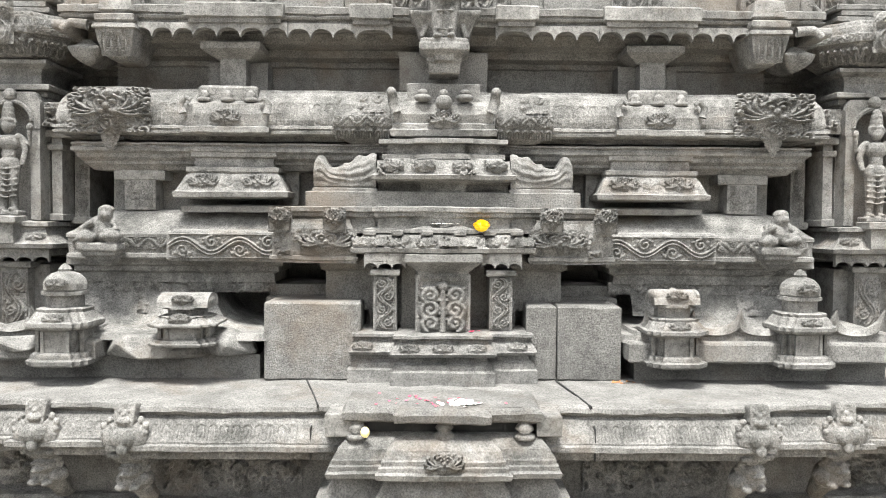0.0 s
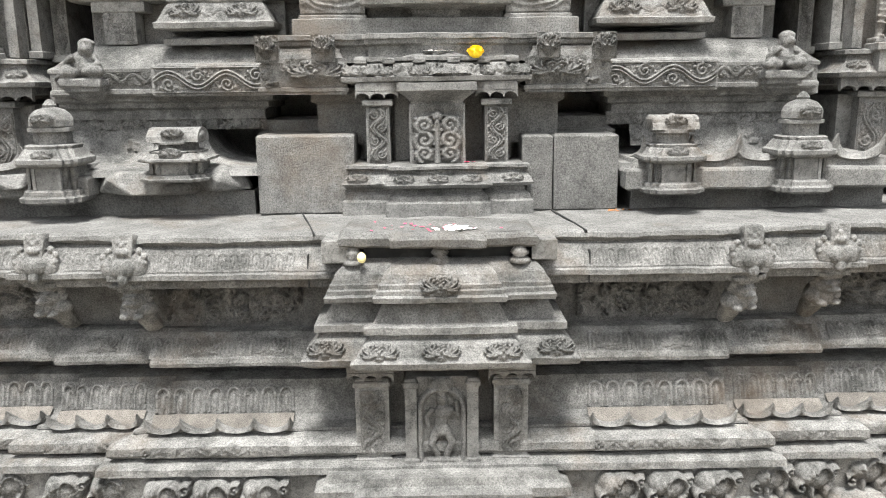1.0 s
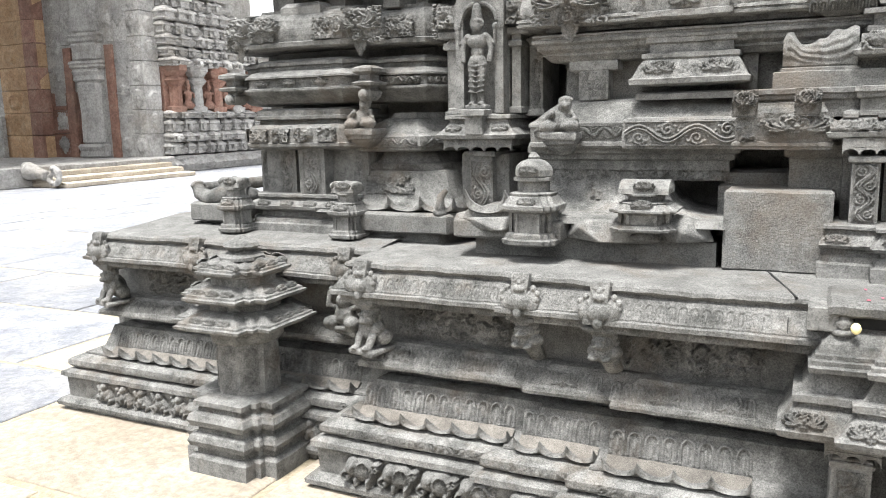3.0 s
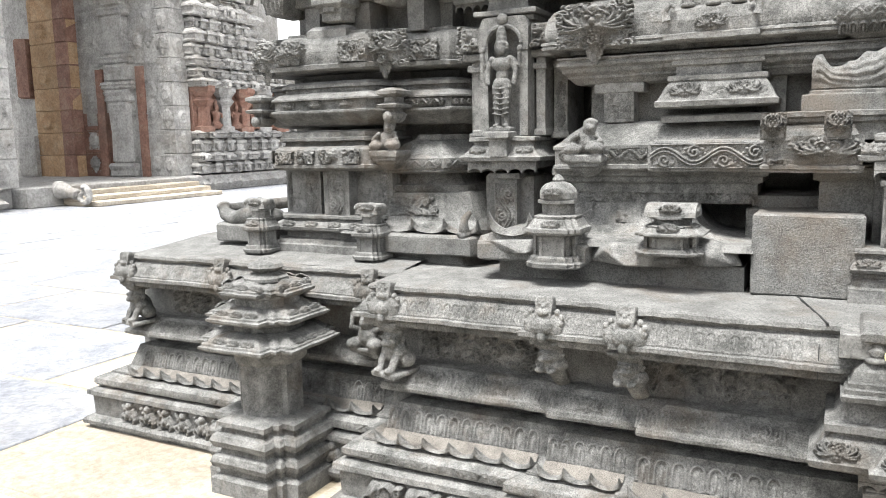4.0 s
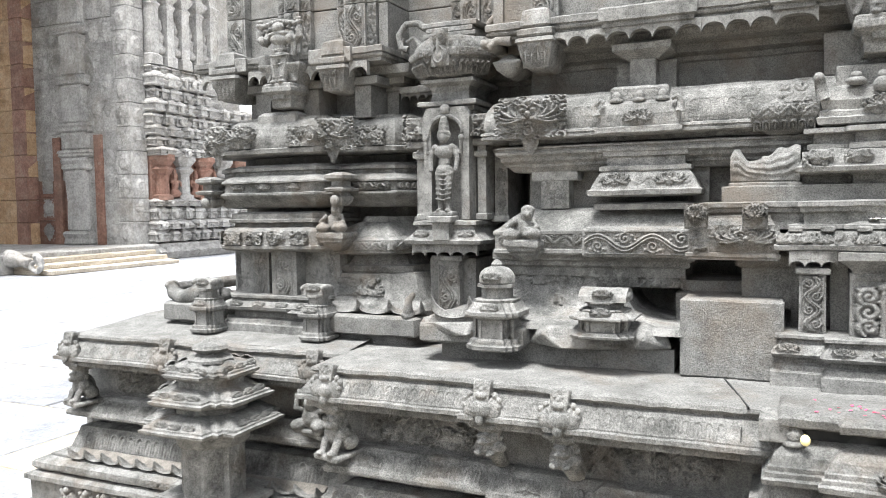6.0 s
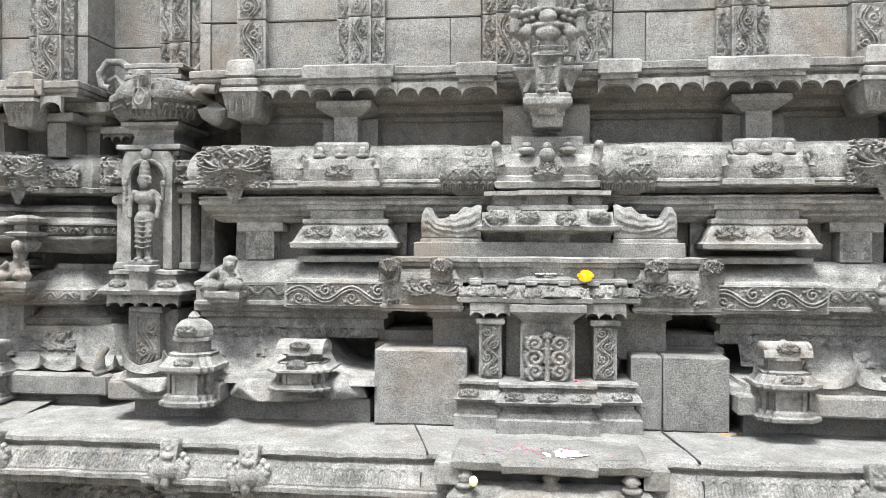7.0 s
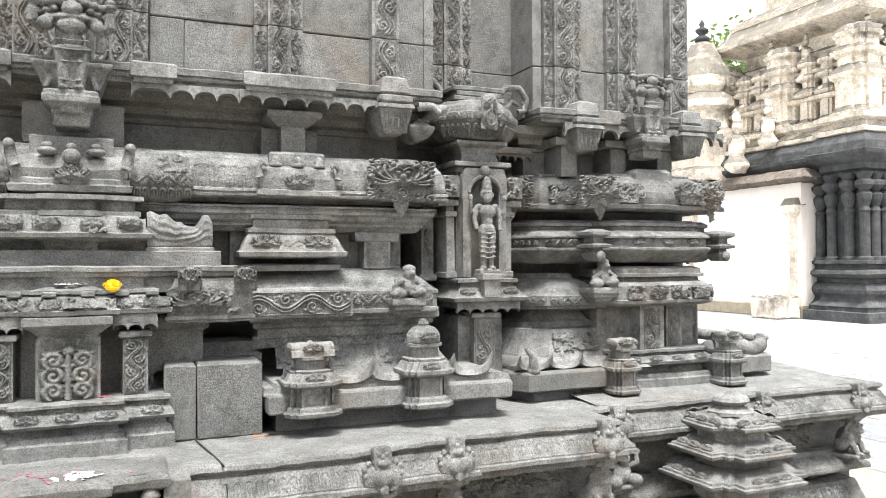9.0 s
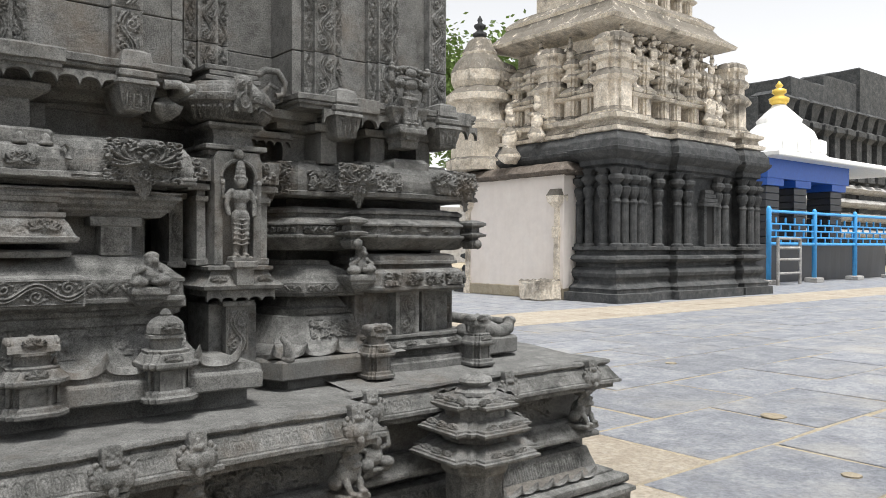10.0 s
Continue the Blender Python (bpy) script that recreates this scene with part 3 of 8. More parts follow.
def arcade(w, h, n, deep=0.012, res=0.004):
    """A row of upright petals, each an arch with a rib."""
    F = field(w, h, res)
    d = w / n
    for k in range(n):
        x = -w / 2 + (k + 0.5) * d
        stroke(F, arc(x, h * 0.62, d * 0.36, h * 0.28, 0, 180, 16) + [(x - d * 0.36, h * t) for t in (0.6, 0.5, 0.4, 0.3, 0.2, 0.1)] + [(x + d * 0.36, h * t) for t in (0.6, 0.5, 0.4, 0.3, 0.2, 0.1)], d * 0.1, deep)
        bump(F, x, h * 0.4, d * 0.16, h * 0.34, deep * 0.8)
    return grit(F, deep * 0.2, 5)


def beasts(w, h, n, seed=0, res=0.005, deep=0.04):
    """A marching row of plump animals with riders."""
    F = field(w, h, res)
    rng = random.Random(seed)
    d = w / n
    for k in range(n):
        x = -w / 2 + (k + 0.5) * d
        t = rng.uniform(-0.04, 0.04) * d
        bump(F, x + t, h * 0.50, d * 0.40, h * 0.44, deep)
        bump(F, x - d * 0.24 + t, h * 0.58, d * 0.22, h * 0.34, deep * 1.2)
        bump(F, x - d * 0.17 + t, h * 0.70, d * 0.09, h * 0.18, deep * 1.35)
        stroke(F, spiral(x - d * 0.36 + t, h * 0.30, d * 0.14, 1.1, 1.4), d * 0.06, deep * 1.15, d * 0.035)
        stroke(F, arc(x + d * 0.12 + t, h * 0.52, d * 0.20, h * 0.34, -60, 200, 30), d * 0.04, deep * 1.15)
        for q in (-0.12, 0.20):
            stroke(F, [(x + q * d + t, h * (0.05 + 0.02 * i)) for i in range(10)], d * 0.09, deep * 1.1)
        stroke(F, spiral(x + d * 0.40, h * 0.66, d * 0.12, 1.2, 1.0), d * 0.05, deep * 0.9)
    return grit(F, deep * 0.08, seed)


def squatters(w, h, n, seed=0, res=0.005, deep=0.045):
    """A row of squatting dwarfs."""
    F = field(w, h, res)
    rng = random.Random(seed)
    d = w / n
    for k in range(n):
        x = -w / 2 + (k + 0.5) * d + rng.uniform(-0.08, 0.08) * d
        bump(F, x, h * 0.78, d * 0.17, h * 0.19, deep)
        bump(F, x, h * 0.45, d * 0.22, h * 0.25, deep)
        for s in (-1, 1):
            stroke(F, [(x + s * d * (0.12 + 0.24 * i / 10), h * (0.22 + 0.14 * math.sin(i / 10 * 3.1))) for i in range(11)], d * 0.09, deep * 0.9)
            stroke(F, [(x + s * d * (0.34 - 0.08 * i / 10), h * (0.28 - 0.24 * i / 10)) for i in range(11)], d * 0.075, deep * 0.9)
            stroke(F, [(x + s * d * (0.2 + 0.14 * i / 10), h * (0.62 - (0.25 if s > 0 or rng.random() < 0.5 else -0.25) * i / 10)) for i in range(11)], d * 0.06, deep * 0.9)
    return grit(F, deep * 0.06, seed)


FACE = mask_face(0.17, 0.15, 0.034)
FACE_L = np.maximum(mask_face(0.24, 0.20, 0.045), foliage(0.24, 0.20, 0.02, 0.003, 17, 90)[:66, :80])
face_me = carving("mask", FACE, 0.17, 0.15, trim=0.12)
face_big = carving("mask", FACE_L, 0.24, 0.20, trim=0.12)
kudu_me = carving("mask", mask_face(0.13, 0.085, 0.02, 0.0025, tongue=False), 0.13, 0.085, trim=0.12)


def lion_boss():
    """A worn lion head, blocky at the crown, over a spread of curling leaves."""
    g = Geo(0.0015)
    g.tiers([(-0.03, -0.03), (0.03, -0.03), (0.03, 0.06), (-0.03, 0.06)], [(-0.004, 0.06), (0.004, 0.075), (0.008, 0.11), (0.01, 0.135), (0.006, 0.15), (-0.006, 0.156)], 0.02)
    g.ball((0, -0.034, 0.092), (0.028, 0.018, 0.014))
    g.ball((0, -0.036, 0.112), (0.011, 0.014, 0.012), 8, 6)
    g.ball((0, -0.026, 0.04), (0.05, 0.024, 0.036))
    g.ball((0, -0.03, 0.0), (0.020, 0.016, 0.022))
    g.tube([(-0.034, -0.026, 0.138), (0, -0.036, 0.146), (0.034, -0.026, 0.138)], 0.007, 0.007, 6)
    for s in (-1, 1):
        g.ball((s * 0.017, -0.034, 0.124), (0.010, 0.010, 0.009), 8, 6)
        g.ball((s * 0.045, -0.010, 0.045), (0.046, 0.026, 0.046))
        for a, r in ((-65, 0.045), (-38, 0.06), (-12, 0.068), (14, 0.07), (40, 0.064), (66, 0.05)):
            c, q = math.cos(math.radians(a)), math.sin(math.radians(a))
            p = [(s * (0.012 + r * t * c), -0.036 + 0.016 * t, 0.045 + r * 0.75 * t * q + 0.016 * t * t) for t in (0, 0.5, 1.0)]
            g.tube(p, 0.008, 0.006, 8)
            g.ball((p[-1][0] - s * 0.003, -0.022, p[-1][2] + 0.004), (0.013, 0.012, 0.013), 8, 6)
    return keep(g, "mask", GRANITE, True, 0.0028)


ledge_lion = lion_boss()
small_kudu = carving("mask", mask_face(0.085, 0.05, 0.014, 0.002, tongue=False), 0.085, 0.05, trim=0.12)
tongue_me = carving("leaf_tongue", mask_face(0.11, 0.19, 0.03), 0.11, 0.19, trim=0.12)


def lion(rng_seed=0):
    """A squatting lion that carries the cornice on its head."""
    g = Geo(0.004)
    g.box(-0.06, 0.06, -0.05, 0.06, 0.185, 0.21)
    g.box(-0.04, 0.04, -0.04, 0.05, 0.17, 0.186)
    g.ball((0, -0.01, 0.135), (0.042, 0.045, 0.042))
    g.ball((0, -0.045, 0.122), (0.026, 0.026, 0.018))
    for s in (-1, 1):
        g.ball((s * 0.018, -0.045, 0.15), 0.010, 8, 5)
        g.ball((s * 0.035, 0.0, 0.165), (0.012, 0.012, 0.018), 8, 5)
        g.ball((s * 0.036, 0.01, 0.085), (0.028, 0.04, 0.035))
        if rng_seed:
            g.tube([(s * 0.03, 0.0, 0.08), (s * 0.035, -0.03, 0.05), (s * 0.03, -0.045, 0.015)], 0.018, 0.015)
            g.ball((s * 0.05, 0.03, 0.05), (0.03, 0.04, 0.035))
            g.ball((s * 0.03, -0.06, 0.012), (0.018, 0.024, 0.012), 8, 5)
        else:
            g.ball((s * 0.026, -0.03, 0.06), (0.018, 0.02, 0.016), 8, 5)
    for k in range(9):
        a = math.pi * 2 * k / 9
        g.ball((0.042 * math.cos(a), 0.012, 0.132 + 0.042 * math.sin(a)), 0.014, 6, 4)
    g.ball((0, 0.025, 0.08), (0.045, 0.06, 0.06))
    g.tube([(0, 0.03, 0.06), (0.0, 0.06, 0.02), (0.0, 0.09, -0.04)], 0.042, 0.03)
    if rng_seed:
        g.box(-0.065, 0.065, -0.07, 0.09, -0.02, 0.004)
    return keep(g, "lion_bracket", GRANITE, True, 0.004)


lion_me, yali_me = lion(0), lion(1)

# ---------- lower plinth: carvings ----------
YL = 2.44


def low_y(x):
    """How far the lower plinth's plan line lies back at x from the middle."""
    a = abs(x)
    return YL + (0 if a < 1.0 else 0.045 if a < 1.34 else 0.085 if a < 2.08 else 0.33)


for s in (-1, 1):
    for x in (1.0, 1.30, 1.99, 2.22, 3.08, 3.74):
        y = low_y(x - 0.02)
        put("lion_mask", ledge_lion, lower, at(XC + s * x, y - 0.030, 0.722, 0, 14) @ Matrix.Diagonal((0.85, 1.0, 0.95, 1)))
        put("lion_bracket", yali_me if x > 1.5 else lion_me, lower, pose(XC + s * x, y + 0.03, 0.488 if x > 1.5 else 0.545, 0, 0, s * 12) @ Matrix.Diagonal((1, 1, 1 if x > 1.5 else 0.74, 1)))
    # petal rows along the cornice, small masks on the sloping band, crests, friezes
    for x0, x1 in ((0.46, 0.93), (1.09, 1.23), (1.40, 1.92), (2.28, 2.45), (2.60, 2.94), (3.10, 3.60)):
        w = x1 - x0
        xm = s * (x0 + x1) / 2
        y = low_y(xm)
        n = max(2, round(w / 0.036))
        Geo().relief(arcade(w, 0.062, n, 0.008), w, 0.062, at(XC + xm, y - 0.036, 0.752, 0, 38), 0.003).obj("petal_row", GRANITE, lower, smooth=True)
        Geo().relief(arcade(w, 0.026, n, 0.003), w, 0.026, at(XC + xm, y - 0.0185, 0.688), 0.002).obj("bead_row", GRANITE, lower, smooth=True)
    for x in (0.58, 0.80, 1.16, 1.55, 1.85, 2.85, 3.35):
        put("small_mask", kudu_me, lower, at(XC + s * x, low_y(x) + 0.033, 0.412, 0, 42))
    for x0, x1, n in ((0.50, 0.98, 4), (1.02, 1.32, 3), (1.36, 2.04, 6), (2.2, 3.75, 13)):
        xm = s * (x0 + x1) / 2
        y = low_y(xm)
        a, b = sorted((XC + s * x0, XC + s * x1))
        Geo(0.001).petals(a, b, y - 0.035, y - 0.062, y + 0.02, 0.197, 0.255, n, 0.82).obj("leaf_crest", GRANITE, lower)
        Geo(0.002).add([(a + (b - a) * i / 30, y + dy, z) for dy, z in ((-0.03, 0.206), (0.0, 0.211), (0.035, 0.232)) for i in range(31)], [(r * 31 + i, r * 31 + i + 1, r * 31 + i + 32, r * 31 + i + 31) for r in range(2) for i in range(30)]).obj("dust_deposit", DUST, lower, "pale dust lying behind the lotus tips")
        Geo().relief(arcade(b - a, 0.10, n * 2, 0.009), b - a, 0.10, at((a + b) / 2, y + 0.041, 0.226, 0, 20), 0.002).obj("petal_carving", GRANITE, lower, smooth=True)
        Geo().relief(arcade(b - a, 0.08, n * 3, 0.007), b - a, 0.08, at((a + b) / 2, y + 0.034, 0.433, 0, 49), 0.002).obj("slope_carving", GRANITE, lower, smooth=True)
        for i in range(n):
            if i % 2 == 0:
                put("petal_boss", small_kudu, lower, at(a + (i + 0.5) * (b - a) / n, y + 0.062, 0.265, 0, 24))
        w = x1 - x0
        Geo().relief(vine(w, 0.036, max(2, round(w / 0.09)), 0.005), w, 0.036, at(XC + xm, y - 0.0985, 0.139), 0.001).obj("roll_carving", GRANITE, lower, smooth=True)
        H = squatters(w, 0.125, max(2, round(w / 0.13)), int(x0 * 10 + s)) if x0 > 2 else beasts(w, 0.125, max(2, round(w / 0.165)), int(x0 * 10 + s), 0.004, 0.06)
        Geo().relief(H, w, 0.125, at(XC + xm, y - 0.100, -0.04), 0.002).obj("animal_frieze", GRANITE, lower, smooth=True)
    # faint seated figures at the back of the recess, and the leaf band below them
    for x0, x1 in ((0.48, 0.95), (1.36, 1.95), (2.7, 3.6)):
        w, xm = x1 - x0, s * (x0 + x1) / 2
        Geo().relief(foliage(w, 0.16, 0.02, seed=int(x0 * 7), n=int(w * 160)), w, 0.16, at(XC + xm, low_y(xm) + 0.172, 0.515), 0.003).obj("figure_relief", GRANITE, lower, smooth=True)
        Geo().relief(foliage(w, 0.05, 0.012, seed=int(x0 * 9 + s + 2)), w, 0.05, at(XC + xm, low_y(xm) + 0.085, 0.44, 0, 45), 0.003).obj("leaf_band", GRANITE, lower, smooth=True)
    # flank of the plinth's outer end
    put("lion_mask", face_me, lower, at(XC + s * 3.87, 3.4, 0.71, s * 90, 16))
for k, x in enumerate((-0.42, 0.48)):
    Geo(0.0).box(XC + x - 0.0012, XC + x + 0.0012, 2.402, 2.45, 0.69, 0.795, 0.0003).obj("open_joint", DARKSTONE, lower, "dark open stone joint")

for x, lean in ((-0.40, -0.10), (0.47, -0.05)):
    Geo(0.0015).add([(XC + x + lean * (y - 2.43) / 0.4 + q, y, z) for y in (2.425, 2.55, 2.68, 2.83) for q, z in ((-0.002, 0.850), (-0.002, 0.8615), (0.0025, 0.8615), (0.0025, 0.850))], [(r * 4 + k, r * 4 + 4 + k, r * 4 + 5 + k, r * 4 + 1 + k) for r in range(3) for k in range(3)]).obj("open_joint", DARKSTONE, lower, "dark open stone joint")

# ---------- lower shrine in the middle of the plinth ----------
ls = thing("lower_shrine", "small carved granite shrine front with a dancing figure", "shrine", (XC, 2.5, 0))


def blockset(g, w, y, prof, back=0.15, step=0.03):
    """A block w wide each way whose front stands at y, with a profile."""
    g.tiers([(-w, y), (w, y), (w, back), (-w, back)], prof, step)


def two(parent, name, w1, w2, y, prof, fwd=0.03, label=""):
    """A moulding with a middle part that stands forward."""
    g = Geo(J)
    blockset(g, w1, y, prof)
    g.obj(name, GRANITE, parent, label)
    g = Geo(J)
    blockset(g, w2, y - fwd, [(d + 0.002, z) for d, z in prof])
    g.obj(name, GRANITE, parent, label)


two(ls, "foot", 0.40, 0.27, -0.245, [(0, FLOOR - 0.02), (0, -0.04), (-0.012, -0.03), (-0.012, 0.02), (0.01, 0.03), (0.01, 0.06), (-0.02, 0.075), (-0.03, 0.098)])
Geo().relief(squatters(0.52, 0.05, 4, 3, deep=0.02), 0.52, 0.05, at(0, -0.262, -0.028)).obj("foot_frieze", GRANITE, ls, smooth=True)
g = Geo(J)
blockset(g, 0.27, -0.06, [(0, 0.09), (0, 0.46)])
g.obj("niche_back", GRANITE_PLAIN, ls)
for s in (-1, 1):
    for x, w, y in ((0.225, 0.055, -0.15), (0.10, 0.018, -0.165)):
        g = Geo(J)
        g.box(s * x - w, s * x + w, y, -0.02, 0.095, 0.40)
        g.box(s * x - w - 0.008, s * x + w + 0.008, y - 0.008, -0.02, 0.095, 0.125)
        g.box(s * x - w - 0.006, s * x + w + 0.006, y - 0.008, -0.02, 0.37, 0.39)
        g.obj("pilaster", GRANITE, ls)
    Geo().relief(climber(0.08, 0.22, 2, 0.008), 0.08, 0.22, at(s * 0.225, -0.151, 0.14)).obj("pilaster_carving", GRANITE, ls, smooth=True)
    Geo(J).fringe(s * 0.225 - 0.075, s * 0.225 + 0.075, -0.175, -0.15, 0.425, 0.392, 3).obj("fringe", GRANITE, ls)
    Geo(J).box(s * 0.225 - 0.075, s * 0.225 + 0.075, -0.175, -0.02, 0.424, 0.455).obj("capital", GRANITE, ls)
g = Geo(J)
g.box(-0.09, 0.09, -0.145, -0.03, 0.09, 0.40)
g.obj("panel", GRANITE, ls)
F = field(0.17, 0.30)
stroke(F, arc(0, 0.19, 0.07, 0.075, 0, 180), 0.010, 0.016)
for s in (-1, 1):
    stroke(F, [(s * 0.07, 0.19 - 0.005 * i) for i in range(36)], 0.010, 0.016)
bump(F, 0, 0.275, 0.04, 0.03, 0.016)
Geo().relief(grit(F, 0.001), 0.17, 0.30, at(0, -0.147, 0.10)).obj("panel_arch", GRANITE, ls, smooth=True)
two(ls, "eave", 0.43, 0.27, -0.215, [(-0.03, 0.45), (0, 0.465), (0.006, 0.485), (-0.01, 0.50), (-0.03, 0.535), (-0.05, 0.55), (-0.05, 0.562), (-0.035, 0.566), (-0.035, 0.588), (-0.06, 0.595), (-0.09, 0.65)], 0.035)
for x in (-0.36, -0.19, 0.0, 0.19, 0.36):
    put("eave_mask", kudu_me, ls, at(x, -0.215 - (0.042 if abs(x) < 0.25 else 0.006), 0.47, 0, 32))
g = Geo(J)
blockset(g, 0.30, -0.10, [(0, 0.58), (0, 0.67)])
g.obj("neck", GRANITE_PLAIN, ls)
two(ls, "upper_eave", 0.355, 0.20, -0.20, [(-0.05, 0.66), (0, 0.668), (0.004, 0.684), (-0.006, 0.69), (-0.006, 0.703), (-0.014, 0.707), (-0.014, 0.72), (-0.02, 0.724), (-0.03, 0.75), (-0.055, 0.775), (-0.09, 0.785)], 0.02)
put("mask", kudu_me, ls, at(0, -0.224, 0.672, 0, 18))
# attic block takes the dark granite, darker than the stone around it
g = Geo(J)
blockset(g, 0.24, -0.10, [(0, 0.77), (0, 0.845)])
g.obj("attic", DARKSTONE, ls, "recess in darker stone")
for x in (-0.27, 0.0, 0.25):
    g = Geo(J)
    g.lathe((x, -0.135, 0.775), [(0.035, 0), (0.03, 0.012), (0.018, 0.02), (0.03, 0.032), (0.02, 0.046), (0.01, 0.06)], 14)
    g.obj("finial", GRANITE, ls, "", True)
Geo(0.004).tiers([(-0.31, -0.16), (-0.15, -0.16), (-0.15, -0.19), (0.14, -0.19), (0.14, -0.16), (0.30, -0.16), (0.30, 0.1), (-0.31, 0.1)], [(-0.02, 0.825), (0, 0.835), (0.004, 0.858), (-0.006, 0.870), (-0.02, 0.875)], 0.02).obj("roof_slab", LEDGE, ls, "worn roof slab strewn with offerings")
for s in (-1, 1):
    Geo(0.003).box(s * 0.325 - 0.04, s * 0.325 + 0.04, -0.15, 0.05, 0.78, 0.85).obj("roof_block", GRANITE, ls)

# dancing figure in the lower shrine
def dancer(scale=1.0):
    g = Geo(0.0012)
    g.ball((0, 0, 0.205), (0.018, 0.018, 0.022))
    g.ball((0, 0.002, 0.228), (0.016, 0.016, 0.014))
    g.ball((0.004, 0, 0.16), (0.030, 0.02, 0.03))
    g.ball((-0.004, 0, 0.125), (0.022, 0.017, 0.025))
    g.ball((0.0, 0, 0.10), (0.03, 0.02, 0.022))
    for s in (-1, 1):
        g.tube([(s * 0.028, 0, 0.175), (s * 0.052, -0.004, 0.15), (s * 0.045, -0.01, 0.20 if s > 0 else 0.11)], 0.009, 0.007)
        g.tube([(s * 0.015, 0, 0.10), (s * 0.034, -0.008, 0.055), (s * 0.012, 0, 0.005)], 0.015, 0.010)
    g.box(-0.05, 0.05, -0.02, 0.02, -0.012, 0.003)
    return g


fig = place(new("statue", keep(dancer(), "statue", GRANITE, True, 0.003)), (XC, 2.5 - 0.155, 0.122))
tagged(fig, "small weathered granite dancing figure set in a niche", "statue")

# ---------- corner pavilions on the lower plinth ----------
def octagon(r, p=0.0, cx=0.0, cy=0.0):
    q = []
    for k in range(8):
        a = math.pi / 8 + k * math.pi / 4 - math.pi / 2
        q.append((cx + r * math.cos(a), cy + r * math.sin(a)))
    return q


def pavilion(loc):
    t = thing("corner_pavilion", "tiered octagonal granite pavilion against the plinth", "pavilion", loc, "plinth pavilions")
    P = cross(0.135, 0.07, 0.10)
    g = Geo(J)
    g.tiers(P, [(0.085, FLOOR - 0.02), (0.085, -0.03), (0.07, -0.02), (0.05, -0.015), (0.05, 0.01), (0.075, 0.02), (0.085, 0.045), (0.075, 0.07), (0.045, 0.08), (0.04, 0.10), (0.07, 0.112), (0.082, 0.14), (0.07, 0.165), (0.04, 0.175), (0.035, 0.195), (0.055, 0.203), (0.055, 0.225), (0.01, 0.235)], 0.03)
    g.obj("foot", GRANITE, t)
    g = Geo(J)
    g.tiers(octagon(0.165), [(0, 0.22), (0, 0.46), (0.02, 0.475), (0.03, 0.49), (0.03, 0.55)], 0.03)
    g.obj("shaft", GRANITE, t)
    for k in range(8):
        a = math.degrees(k * math.pi / 4)
        put("shaft_carving", shaft_carve, t, pose(0.153 * math.sin(radians(a)), -0.153 * math.cos(radians(a)), 0.25, 0, 0, a))
        g = Geo(0.001).fringe(-0.07, 0.07, -0.012, 0.01, 0.545, 0.515, 3)
        f = g.obj("fringe", GRANITE, t)
        f.matrix_basis = pose(0.185 * math.sin(radians(a)), -0.185 * math.cos(radians(a)), 0, 0, 0, a)
    for z, r, h in ((0.555, 0.09, 0.062), (0.672, 0.055, 0.056), (0.782, 0.005, 0.05)):
        g = Geo(J)
        g.tiers(P, [(r - 0.07, z - 0.018), (r - 0.01, z - 0.012), (r + 0.012, z), (r + 0.014, z + 0.010), (r, z + 0.014), (r - 0.002, z + 0.022), (r - 0.018, z + 0.027), (r - 0.05, z + h - 0.014), (r - 0.085, z + h), (r - 0.11, z + h + 0.002)], 0.025)
        e = g.obj("eave", GRANITE, t)
        for a in range(4):
            for q, o in ((0, 0.195), (-0.09, 0.19), (0.09, 0.19)):
                d = o + r
                c, n = math.cos(a * math.pi / 2), math.sin(a * math.pi / 2)
                put("eave_mask", small_kudu, e, pose(d * n + q * c, -d * c + q * n, z + 0.004, -25, 0, a * 90))
        g = Geo(J)
        g.tiers(octagon(max(0.09, 0.15 + r * 0.45)), [(0, z + h - 0.02), (0, z + 0.085), (0.015, z + 0.09), (0.015, z + 0.105)], 0.03)
        if z < 0.75:
            g.obj("neck", GRANITE, t)
    g = Geo(J)
    g.tiers(octagon(0.10), [(0.02, 0.825), (0.02, 0.84), (-0.01, 0.85), (-0.035, 0.862), (-0.02, 0.87), (0.0, 0.885), (-0.01, 0.90), (-0.05, 0.915), (-0.075, 0.93)], 0.03)
    g.obj("finial", GRANITE, t)
    return t


shaft_carve = carving("shaft_carving", climber(0.075, 0.20, 2, 0.008), 0.075, 0.20)
pav = pavilion((XC - 2.64, 2.56, 0))
pav.scale = (0.86, 0.86, 1.0)
copy_thing(pav, pose(XC + 2.69, 2.56, 0))
# dwarfs that squat in the notch beside each pavilion
for s in (-1, 1):
    g = Geo(0.002)
    g.box(-0.07, 0.07, -0.05, 0.09, 0.0, 0.02)
    g.ball((0, 0, 0.07), (0.05, 0.05, 0.055))
    g.ball((0, -0.02, 0.135), (0.034, 0.034, 0.036))
    g.ball((0, 0.0, 0.17), (0.036, 0.03, 0.016))
    for q in (-1, 1):
        g.ball((q * 0.055, -0.035, 0.04), (0.036, 0.04, 0.028))
        g.tube([(q * 0.04, 0, 0.10), (q * 0.075, -0.02, 0.11), (q * 0.07, -0.01, 0.175)], 0.016, 0.013)
    g.box(-0.06, 0.06, -0.04, 0.09, 0.175, 0.20)
    d = place(new("statue", keep(g, "statue", GRANITE, True, 0.005)), (XC + s * 2.24, 2.76, 0.49))
    tagged(d, "squat granite dwarf carrying the plinth cornice", "statue", "plinth dwarfs")

